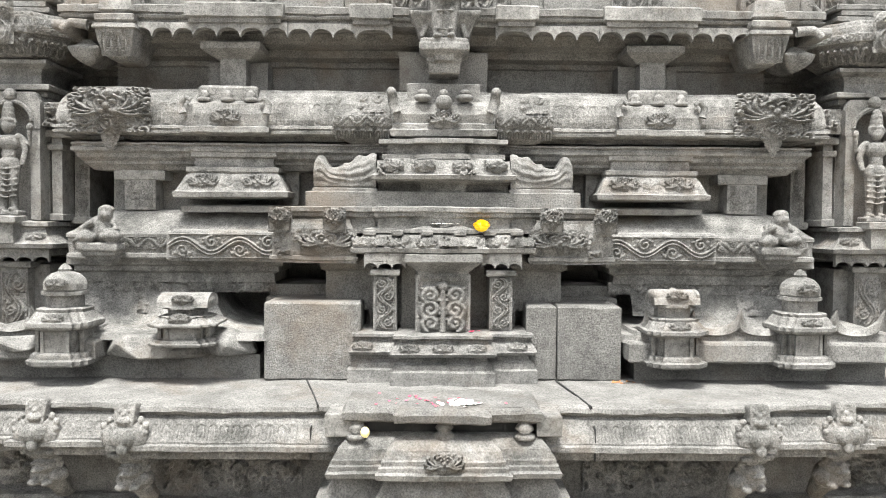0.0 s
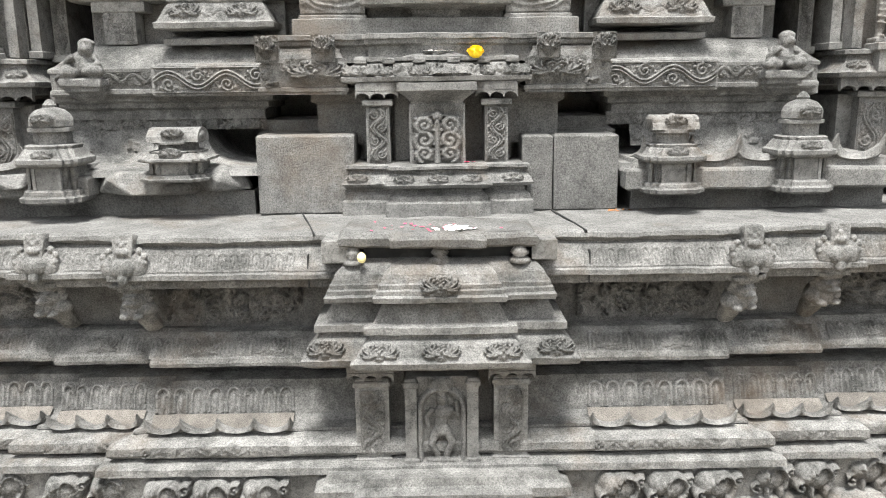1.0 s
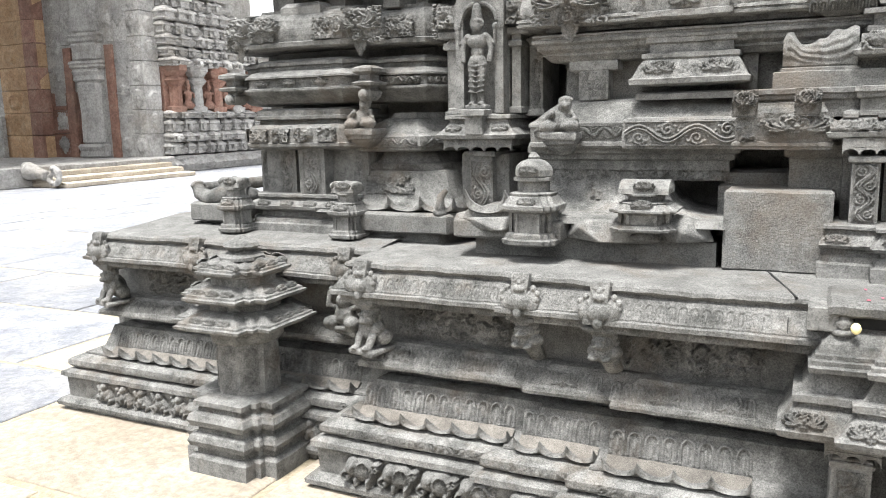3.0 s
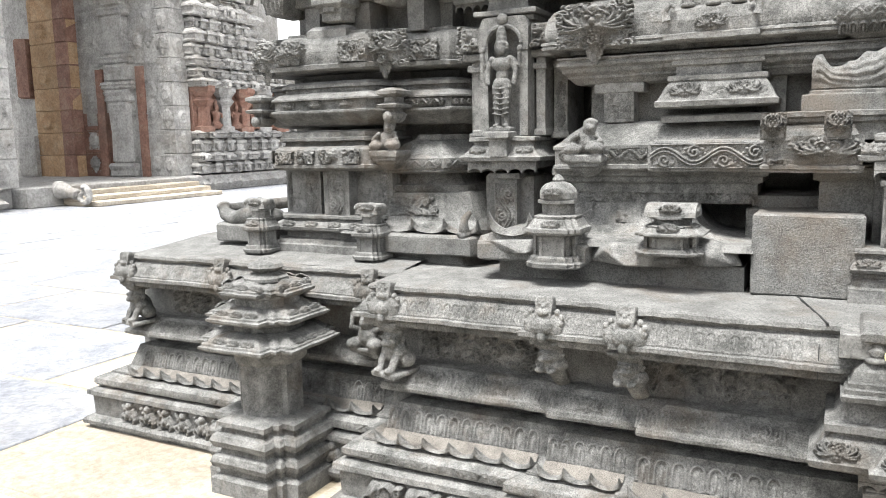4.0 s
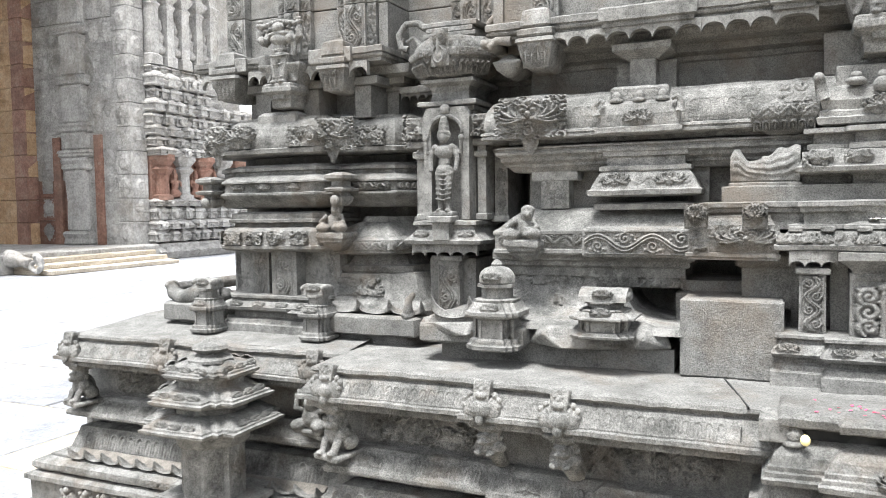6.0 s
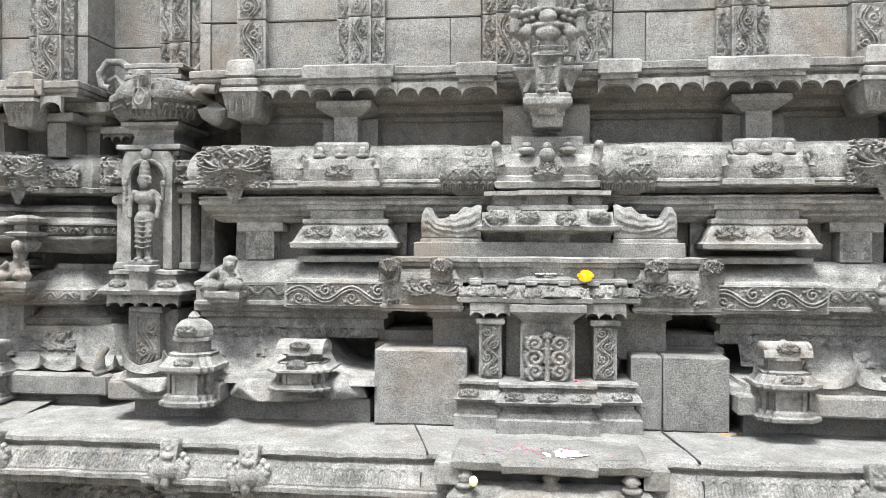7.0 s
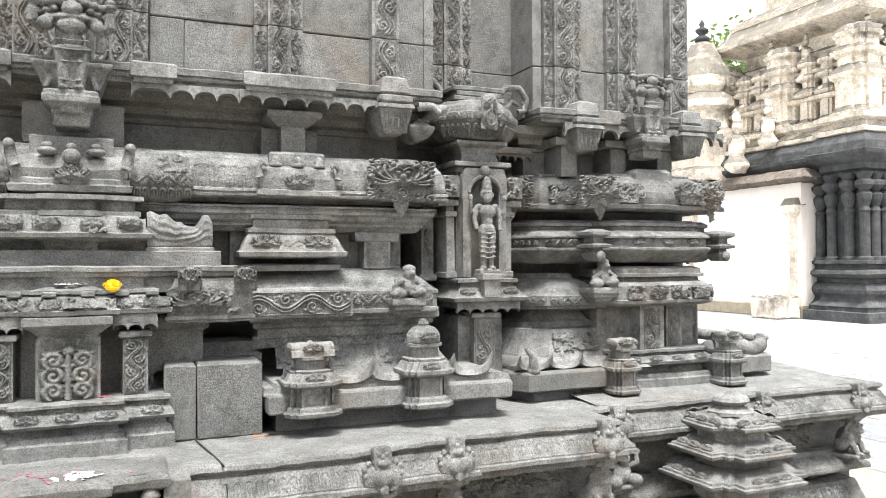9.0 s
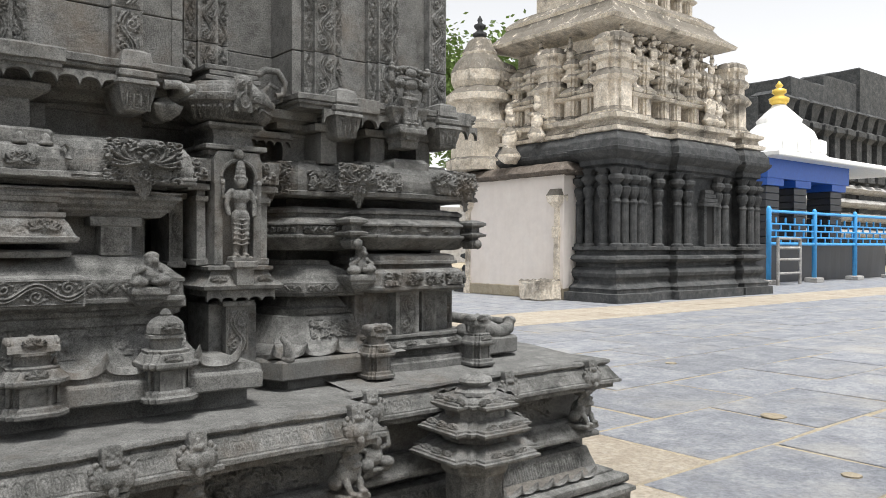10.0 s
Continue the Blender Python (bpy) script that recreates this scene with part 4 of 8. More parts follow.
# ---------- upper base: carvings ----------
YB = 2.94
vine_block = carving("creeper_carving", vine(0.43, 0.095, 2, 0.012, 0.003), 0.43, 0.095)
vine_short = carving("creeper_carving", vine(0.36, 0.05, 4, 0.008, 0.003), 0.36, 0.05)
for s in (-1, 1):
    put("creeper_carving", vine_block, upper, at(XC + s * 0.825, 2.939, 1.298))
    put("creeper_carving", vine_short, upper, at(XC + s * 1.24, 2.974, 1.33))
    # lotus leaves behind the slab and the standing crest in front
    a, b = sorted((XC + s * 0.68, XC + s * 1.62))
    if s > 0:
        Geo(0.001).petals(a + 0.05, b - 0.02, 2.82, 2.752, 2.99, 1.025, 1.135, 5).obj("leaf_crest", GRANITE, upper)
    else:
        Geo(0.001).petals(XC - 1.64, XC - 1.30, 2.82, 2.752, 2.99, 1.025, 1.135, 2).obj("leaf_crest", GRANITE, upper, "broken crest of lotus leaves")
    for x in ((0.80, 0.98, 1.22, 1.42) if s > 0 else (1.0, 1.14, 1.34)):
        H = Geo().relief(foliage(0.10, 0.09, 0.008, seed=int(x * 100)), 0.10, 0.09, at(XC + s * x, 3.006, 1.08, 0, 27), 0.002)
        H.obj("leaf_carving", GRANITE, upper, smooth=True)
    Geo().relief(foliage(0.78, 0.05, 0.011, 0.004, 31, 110), 0.78, 0.05, at(XC + s * 1.05, 3.058, 1.158, 0, 8), 0.001).obj("leaf_frieze", GRANITE, upper, smooth=True)
    # stepped block above the creeper band
    g = Geo(J)
    g.tiers(rect(s * 0.815 - 0.20, s * 0.815 + 0.20, 3.0, 3.2), [(0, 1.475), (0, 1.497), (-0.02, 1.503), (-0.10, 1.507)], 0.03)
    g.obj("block_foot", GRANITE, upper)
    g = Geo(J)
    g.tiers(rect(s * 0.815 - 0.165, s * 0.815 + 0.165, 3.02, 3.25), [(0.02, 1.527), (0.052, 1.533), (0.056, 1.552), (0.045, 1.557), (0.022, 1.605), (0.008, 1.625), (0.014, 1.632), (0.014, 1.648), (-0.01, 1.652), (-0.012, 1.685), (0.0, 1.69), (0.0, 1.725), (-0.01, 1.73), (-0.01, 1.745)], 0.03)
    g.obj("stepped_block", GRANITE, upper)
    for q in (-0.11, 0.10):
        put("block_mask", kudu_me, upper, at(XC + s * 0.815 + q, 2.978, 1.545, 0, 24))
    # gabled ornament on the roll cornice, with its little pilaster above
    gx = XC + s * 0.835
    g = Geo(J)
    g.tiers([(gx - 0.165, 2.965), (gx + 0.165, 2.965), (gx + 0.165, 3.12), (gx - 0.165, 3.12)], [(-0.006, 1.774), (0.004, 1.78), (0.004, 1.80), (-0.008, 1.804), (-0.006, 1.85), (-0.02, 1.89), (-0.05, 1.905), (-0.05, 1.955), (-0.06, 1.965)], 0.025)
    g.obj("gable_block", GRANITE, upper)
    put("gable_mask", kudu_me, upper, at(gx, 2.972, 1.79, 0, 10))
    for q in (-1, 1):
        g = Geo(0.001)
        g.tube([(gx + q * 0.16, 2.965, 1.85), (gx + q * 0.168, 2.965, 1.885), (gx + q * 0.15, 2.965, 1.91), (gx + q * 0.13, 2.968, 1.90)], 0.016, 0.009)
        g.obj("gable_curl", GRANITE, upper, "", True)
    for q in (-0.09, 0, 0.09):
        g = Geo()
        g.lathe((gx + q, 3.01, 1.90), [(0.026, 0), (0.028, 0.012), (0.014, 0.02), (0.02, 0.03), (0.006, 0.045)], 12)
        g.obj("finial", GRANITE, upper, "", True)
    g = Geo(J)
    g.box(gx - 0.05, gx + 0.05, 3.09, 3.3, 1.94, 2.085)
    g.box(gx - 0.12, gx + 0.12, 3.17, 3.3, 1.94, 2.085)
    g.tiers([(gx - 0.06, 3.10), (gx + 0.06, 3.10), (gx + 0.06, 3.3), (gx - 0.06, 3.3)], [(0, 2.08), (0.03, 2.10), (0.055, 2.115), (0.055, 2.14), (0.03, 2.15)], 0.03)
    g.obj("dwarf_pilaster", GRANITE_PLAIN, upper)
    Geo().relief(vine(0.36, 0.045, 4, 0.008, 0.003, 5), 0.36, 0.045, at(XC + s * 0.815, 2.985, 1.565, 0, 24), 0.002).obj("block_carving", GRANITE, upper, smooth=True)
    Geo().relief(arcade(0.55, 0.028, 22, 0.006, 0.003), 0.55, 0.028, at(XC + s * 1.09, 3.030, 1.712, 0, 0), 0.001).obj("corbel_beads", GRANITE, upper, smooth=True)
    # petals along the roll cornice
    for x0, x1 in ((0.42, 0.65), (1.02, 1.2), (1.02 + 0.38, 1.48)):
        w, xm = x1 - x0, s * (x0 + x1) / 2
        Geo().relief(arcade(w, 0.10, max(1, round(w / 0.05)), 0.007), w, 0.10, at(XC + xm, 2.999, 1.808, 0, 11), 0.002).obj("petal_row", GRANITE, upper, smooth=True)
    # lion face with hanging tongue at the end of the centre bay
    Geo(J).tiers(rect(s * 1.275 - 0.13, s * 1.275 + 0.13, 2.975, 3.2), [(-0.02, 1.77), (0, 1.78), (0, 1.90), (-0.03, 1.95), (-0.06, 1.96)], 0.03).obj("mask_block", GRANITE, upper)
    put("lion_mask", face_big, upper, at(XC + s * 1.275, 2.972, 1.775, 0, 3) @ Matrix.Diagonal((1.3, 1.1, 0.86, 1)), "large lion mask with curling mane")
    put("leaf_tongue", tongue_me, upper, at(XC + s * 1.275, 2.975, 1.70))
    put("flank_mask", face_me, upper, at(XC + s * 1.51, 3.14, 1.775, 90 * s, 6))
    # corner pilaster and corbel of the neck below
    g = Geo(J)
    g.box(XC + s * 1.20 - 0.06, XC + s * 1.20 + 0.06, 3.08, 3.25, 1.48, 1.64)
    g.box(XC + s * 1.20 - 0.10, XC + s * 1.20 + 0.10, 3.075, 3.25, 1.60, 1.64)
    g.obj("neck_pilaster", GRANITE, upper)
    Geo().relief(foliage(0.10, 0.10, 0.006, seed=8), 0.10, 0.10, at(XC + s * 1.20, 3.079, 1.495)).obj("pilaster_carving", GRANITE, upper, smooth=True)
    Geo(0.001).fringe(*sorted((XC + s * 0.48, XC + s * 1.38)), 3.03, 3.045, 1.712, 1.69, 14).obj("fringe", GRANITE, upper)
    g = Geo(J)
    g.box(XC + s * 0.62 - 0.04, XC + s * 0.62 + 0.04, 3.12, 3.25, 1.48, 1.66)
    g.obj("neck_pilaster", GRANITE, upper)
    # hanging scallops under the eaves
    for x0, x1, y, n in ((0.20, 0.34, 2.985, 1), (0.34, 0.60, 2.985, 3), (0.60, 0.96, 2.975, 4), (0.96, 1.20, 2.985, 3)):
        a, b = sorted((XC + s * x0, XC + s * x1))
        Geo(0.001).fringe(a, b, y + 0.008, y + 0.03, 2.20, 2.145, n, 0.62).obj("fringe", GRANITE, upper)
        Geo(0.001).fringe(a, b, y + 0.04, y + 0.055, 2.20, 2.158, n, 0.5).obj("fringe", GRANITE, upper)
    Geo(J).tiers(rect(s * 0.80 - 0.185, s * 0.80 + 0.185, 2.965, 3.2), [(-0.01, 2.196), (-0.01, 2.212), (0.002, 2.218), (0.002, 2.266), (-0.008, 2.274)], 0.03).obj("eaves_block", GRANITE, upper)
    a, b = sorted((XC + s * 0.20, XC + s * 0.36))
    Geo(J).tiers([(a, 2.968), (b, 2.968), (b, 3.2), (a, 3.2)], [(-0.01, 2.196), (-0.01, 2.212), (0.002, 2.218), (0.002, 2.266), (-0.008, 2.274)], 0.03).obj("eaves_block", GRANITE, upper)
    # ribbed corbel at the corner of the eaves
    for x, y in ((1.25, 2.99), (2.31, 2.98 + SIDE), (2.96, 2.98 + SIDE)):
        g = Geo(0.001)
        g.tiers(rect(s * x - 0.055, s * x + 0.055, y - 0.01, y + 0.2), [(-0.02, 2.06), (-0.005, 2.075), (0.008, 2.11), (0.016, 2.15), (0.018, 2.165), (0.028, 2.17), (0.024, 2.185), (0.01, 2.19), (0.02, 2.20), (0.02, 2.22), (0.0, 2.23), (0.01, 2.24), (0.0, 2.30), (-0.03, 2.315)], 0.02)
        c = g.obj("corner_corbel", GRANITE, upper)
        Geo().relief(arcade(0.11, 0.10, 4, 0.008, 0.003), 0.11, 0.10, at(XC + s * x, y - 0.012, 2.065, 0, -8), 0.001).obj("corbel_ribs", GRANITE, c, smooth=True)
    g = Geo(0.001)
    g.tiers(rect(s * 1.39 - 0.045, s * 1.39 + 0.045, 3.03, 3.2), [(-0.04, 2.045), (-0.02, 2.055), (0.004, 2.075), (0.014, 2.10), (0.016, 2.11), (0.0, 2.116), (-0.02, 2.135), (-0.04, 2.15)], 0.02)
    g.tube([(XC + s * 1.36, 2.985, 2.185), (XC + s * 1.42, 2.975, 2.19), (XC + s * 1.455, 2.975, 2.165)], 0.02, 0.014)
    g.box(XC + s * 1.46 - 0.03, XC + s * 1.46 + 0.03, 2.97, 3.2, 2.165, 2.20)
    g.obj("eaves_curl", GRANITE, upper, "worn curling corner bracket", True)

# seated dwarfs on brackets at the ends of the creeper band
def dwarf():
    g = Geo(0.004)
    g.box(-0.075, 0.075, -0.06, 0.08, -0.012, 0.02)
    g.box(-0.065, 0.065, -0.05, 0.08, -0.03, -0.01)
    g.tiers([(-0.05, -0.03), (0.05, -0.03), (0.05, 0.08), (-0.05, 0.08)], [(-0.035, -0.075), (-0.015, -0.06), (0.0, -0.045), (0.004, -0.028)], 0.02)
    g.ball((0, 0, 0.065), (0.05, 0.042, 0.048))
    g.ball((0.012, -0.01, 0.125), (0.030, 0.030, 0.031))
    g.ball((0.012, -0.005, 0.146), (0.033, 0.032, 0.018))
    g.ball((0.02, -0.04, 0.125), (0.014, 0.012, 0.012), 8, 5)
    for q in (-1, 1):
        g.ball((q * 0.045, -0.035, 0.045), (0.04, 0.035, 0.024))
        g.tube([(q * 0.042, -0.005, 0.10), (q * 0.066, -0.03, 0.07), (q * 0.02, -0.05, 0.065 if q > 0 else 0.10)], 0.015, 0.012)
    return keep(g, "statue", GRANITE, True, 0.004)


dwarf_me = dwarf()
for x, y, z in ((-1.295, 2.95, 1.335), (1.285, 2.95, 1.335), (XS - XC - 2.33, 3.08, 1.36), (XS - XC + 2.33, 3.08, 1.36)):
    d = new("statue", dwarf_me)
    d.location = (XC + x, y, z)
    tagged(d, "squat seated granite dwarf on a stone bracket", "statue", "seated dwarfs")

head_me = carving("lion_face", mask_face(0.085, 0.095, 0.026, 0.0025, False), 0.085, 0.095)

# ---------- middle shrine of the upper base ----------
ms = thing("central_shrine", "carved granite shrine front with columns and tiered roof", "shrine", (XC, 2.9, 0))
two(ms, "foot", 0.345, 0.185, -0.125, [(0, 0.85), (0, 0.905), (-0.01, 0.912), (-0.012, 0.93), (-0.03, 0.94), (-0.03, 0.962)], 0.05)
two(ms, "foot_moulding", 0.335, 0.18, -0.125, [(-0.03, 0.955), (0, 0.962), (0.008, 0.972), (0.0, 0.99), (-0.02, 1.012), (-0.02, 1.022), (-0.005, 1.026), (-0.005, 1.036), (-0.03, 1.04)], 0.05)
for x in (-0.29, -0.12, 0.0, 0.12, 0.27):
    put("foot_mask", small_kudu, ms, at(x, -0.13 - (0.05 if abs(x) < 0.18 else 0), 0.962, 0, 20))
Geo(J).box(-0.28, 0.28, 0.05, 0.2, 1.03, 1.33).obj("niche_back", GRANITE_PLAIN, ms)
g = Geo(J)
g.box(-0.10, 0.10, -0.10, 0.08, 1.035, 1.255)
g.obj("column", GRANITE, ms)
Geo().relief(acanthus(0.185, 0.19), 0.185, 0.19, at(0, -0.101, 1.045)).obj("column_carving", GRANITE, ms, smooth=True)
Geo().relief(arcade(0.17, 0.025, 7, 0.005), 0.17, 0.025, at(0, -0.103, 1.228)).obj("column_band", GRANITE, ms, smooth=True)
g = Geo(J)
g.tiers([(-0.09, -0.10), (0.09, -0.10), (0.09, 0.08), (-0.09, 0.08)], [(0, 1.25), (0.006, 1.265), (0.03, 1.285), (0.05, 1.30), (0.05, 1.325), (0, 1.335)], 0.03)
g.obj("capital", GRANITE, ms)
for s in (-1, 1):
    x = s * 0.213
    g = Geo(J)
    g.box(x - 0.042, x + 0.042, -0.07, 0.08, 1.035, 1.26)
    g.obj("column", GRANITE, ms)
    Geo().relief(climber(0.07, 0.19, 2, 0.009, 0.003), 0.07, 0.19, at(x, -0.071, 1.05)).obj("column_carving", GRANITE, ms, smooth=True)
    g = Geo(J)
    g.box(x - 0.055, x + 0.055, -0.085, 0.08, 1.245, 1.268)
    g.box(x - 0.075, x + 0.075, -0.095, 0.08, 1.295, 1.33)
    g.fringe(x - 0.075, x + 0.075, -0.095, -0.075, 1.297, 1.272, 3)
    g.obj("capital", GRANITE, ms)
Geo(J).box(-0.155, -0.10, 0.0, 0.1, 1.04, 1.30).obj("side_panel", GRANITE_PLAIN, ms)
two(ms, "eave", 0.335, 0.16, -0.10, [(-0.03, 1.325), (0, 1.332), (0.004, 1.347), (-0.008, 1.352), (-0.02, 1.375), (-0.04, 1.392), (-0.05, 1.398), (-0.04, 1.402), (-0.04, 1.415), (-0.06, 1.42), (-0.10, 1.43)], 0.04)
for x in (-0.27, -0.17, -0.06, 0.06, 0.17, 0.27):
    put("eave_mask", small_kudu, ms, at(x, -0.10 - (0.045 if abs(x) < 0.15 else 0.004), 1.338, 0, 28))
    Geo(J).box(x - 0.022, x + 0.022, -0.09 - (0.03 if abs(x) < 0.15 else 0), 0.0, 1.392, 1.412).obj("eave_stud", GRANITE, ms)
for x, w, y in ((0.0, 0.30, -0.145), (-0.25, 0.16, -0.102), (0.25, 0.16, -0.102)):
    Geo().relief(foliage(w, 0.04, 0.010, 0.003, int(x * 90) + 60, int(w * 120)), w, 0.04, at(x, y, 1.352, 0, 35), 0.002).obj("eave_carving", GRANITE, ms, smooth=True)
    Geo().relief(arcade(w, 0.022, int(w / 0.022), 0.006, 0.003), w, 0.022, at(x, y + 0.028, 0.938 if y > -0.12 else 0.932, 0, 60), 0.001).obj("foot_petals", GRANITE, ms, smooth=True)
# wings with lion heads either side
for s in (-1, 1):
    a, b = sorted((s * 0.32, s * 0.635))
    g = Geo(J)
    g.tiers([(a, -0.05), (b, -0.05), (b, 0.2), (a, 0.2)], [(0, 1.288), (0, 1.295), (0.005, 1.30), (0.005, 1.312), (-0.004, 1.316), (-0.004, 1.395), (-0.01, 1.402), (-0.03, 1.44), (-0.03, 1.45)], 0.03)
    w = g.obj("wing", GRANITE, ms)
    Geo().relief(mask_face(0.22, 0.10, 0.02, 0.003, False), 0.22, 0.10, at(s * 0.43, -0.047, 1.315)).obj("wing_carving", GRANITE, w, smooth=True)
    Geo().relief(foliage(0.10, 0.09, 0.014, seed=4), 0.10, 0.09, at(s * 0.575, -0.047, 1.31)).obj("wing_carving", GRANITE, w, smooth=True)
    for x in (0.40, 0.60):
        h = Geo(0.001).tiers([(s * x - 0.034, -0.075), (s * x + 0.034, -0.075), (s * x + 0.034, 0.05), (s * x - 0.034, 0.05)], [(-0.012, 1.40), (0.0, 1.41), (0.003, 1.45), (-0.004, 1.48), (-0.02, 1.495)], 0.02).obj("lion_head", GRANITE, w)
        put("lion_face", head_me, h, at(s * x, -0.076, 1.402, 0, 6))
two(ms, "platform", 0.60, 0.24, 0.0, [(0, 1.40), (0, 1.455), (0.012, 1.462), (0.012, 1.475), (0.02, 1.48), (0.02, 1.495), (-0.02, 1.50)], 0.05)
two(ms, "roof_neck", 0.25, 0.085, 0.07, [(0, 1.49), (0, 1.585), (0.02, 1.60), (0.03, 1.61)], 0.03)
Geo(J).box(-0.52, 0.52, 0.012, 0.25, 1.49, 1.556).obj("roof_bed", GRANITE_PLAIN, ms)
two(ms, "roof", 0.27, 0.15, -0.02, [(-0.02, 1.596), (0.0, 1.602), (0.004, 1.617), (-0.008, 1.622), (-0.02, 1.65), (-0.045, 1.68), (-0.06, 1.69)], 0.02)
for x in (-0.20, -0.07, 0.07, 0.20):
    Geo().relief(foliage(0.10, 0.07, 0.016, seed=int(x * 100) + 40), 0.10, 0.07, at(x, -0.022 - (0.02 if abs(x) < 0.1 else 0), 1.612, 0, 30)).obj("roof_carving", GRANITE, ms, smooth=True)
    put("roof_mask", small_kudu, ms, at(x, -0.025 - (0.02 if abs(x) < 0.1 else 0), 1.625, 0, 25))
two(ms, "roof_step", 0.235, 0.10, 0.03, [(0, 1.68), (0, 1.698), (-0.02, 1.702), (-0.02, 1.735), (0.01, 1.738), (0.01, 1.755)], 0.03)
for s in (-1, 1):
    # curling sea-monster ends of the roof
    def back_line(u):
        fall = 0.074 + 0.050 * (0.5 + 0.5 * math.cos(math.pi * max(0, min(1, (u - 0.12) / 0.6))))
        rise = 0.045 * max(0, min(1, (u - 0.74) / 0.13)) ** 1.5
        return fall + rise - 0.025 * max(0, (u - 0.93) / 0.07) ** 2 + 0.006 * math.sin(u * 26) * (u < 0.55)
    Geo(0.0008).ribbed(s * 0.255, s * 0.49, 0.06, 1.575, back_line, 0.045, 4).obj("roof_monster", GRANITE, ms, "", True)
    a, b = sorted((s * 0.25, s * 0.495))
    Geo(0.001).tiers([(a, 0.02), (b, 0.02), (b, 0.2), (a, 0.2)], [(0, 1.552), (0, 1.566), (-0.008, 1.57), (-0.008, 1.58)], 0.03).obj("roof_end", GRANITE, ms)
    # barrel ends of the crest
    g = Geo(0.001)
    a, b = sorted((s * 0.20, s * 0.42))
    g.tiers([(a, 0.05), (b, 0.05), (b, 0.2), (a, 0.2)], [(-0.06, 1.745), (-0.02, 1.77), (0.0, 1.80), (0.004, 1.815), (0.0, 1.84), (-0.005, 1.85), (-0.02, 1.89), (-0.05, 1.93), (-0.08, 1.95)], 0.02)
    g.obj("crest_barrel", GRANITE, ms)
    Geo().relief(vine(0.22, 0.04, 3, 0.008, 0.003), 0.22, 0.04, at(s * 0.31, 0.046, 1.805)).obj("crest_carving", GRANITE, ms, smooth=True)
    Geo().relief(arcade(0.21, 0.045, 7, 0.008, 0.003), 0.21, 0.045, at(s * 0.31, 0.072, 1.758, 0, -30)).obj("crest_ribs", GRANITE, ms, smooth=True)
    Geo().relief(foliage(0.20, 0.07, 0.008, seed=9), 0.20, 0.07, at(s * 0.31, 0.058, 1.855, 0, 25)).obj("crest_leaves", GRANITE, ms, smooth=True)
g = Geo(J)
g.tiers([(-0.20, 0.03), (0.20, 0.03), (0.20, 0.25), (-0.20, 0.25)], [(-0.03, 1.762), (0, 1.768), (0.006, 1.79), (-0.005, 1.796), (-0.005, 1.812), (-0.015, 1.818), (-0.008, 1.85), (-0.02, 1.885), (-0.05, 1.905), (-0.05, 1.915)], 0.025)
g.obj("crest", GRANITE, ms)
Geo(J).box(-0.14, 0.14, 0.08, 0.25, 1.90, 1.975).obj("crest_top", GRANITE_PLAIN, ms)
put("crest_mask", kudu_me, ms, at(0, 0.022, 1.785, 0, 8))
g = Geo(0.001)
g.ball((0, 0.03, 1.895), (0.032, 0.03, 0.03))
g.ball((0, 0.035, 1.93), (0.018, 0.018, 0.016))
g.obj("crest_knob", GRANITE, ms, "", True)
for s in (-1, 1):
    g = Geo(0.001)
    g.tube([(s * 0.18, 0.03, 1.86), (s * 0.192, 0.02, 1.895), (s * 0.196, 0.02, 1.925)], 0.022, 0.018)
    g.ball((s * 0.198, 0.02, 1.93), (0.019, 0.02, 0.02))
    g.obj("crest_horn", GRANITE, ms, "", True)
    g = Geo(0.001)
    g.ball((s * 0.08, 0.05, 1.915), (0.035, 0.03, 0.016))
    g.ball((s * 0.08, 0.05, 1.935), (0.02, 0.02, 0.014))
    g.obj("crest_knob", GRANITE, ms, "", True)
Geo(J).box(-0.175, 0.175, 0.20, 0.32, 1.96, 2.12).obj("crest_back", GRANITE_PLAIN, ms)

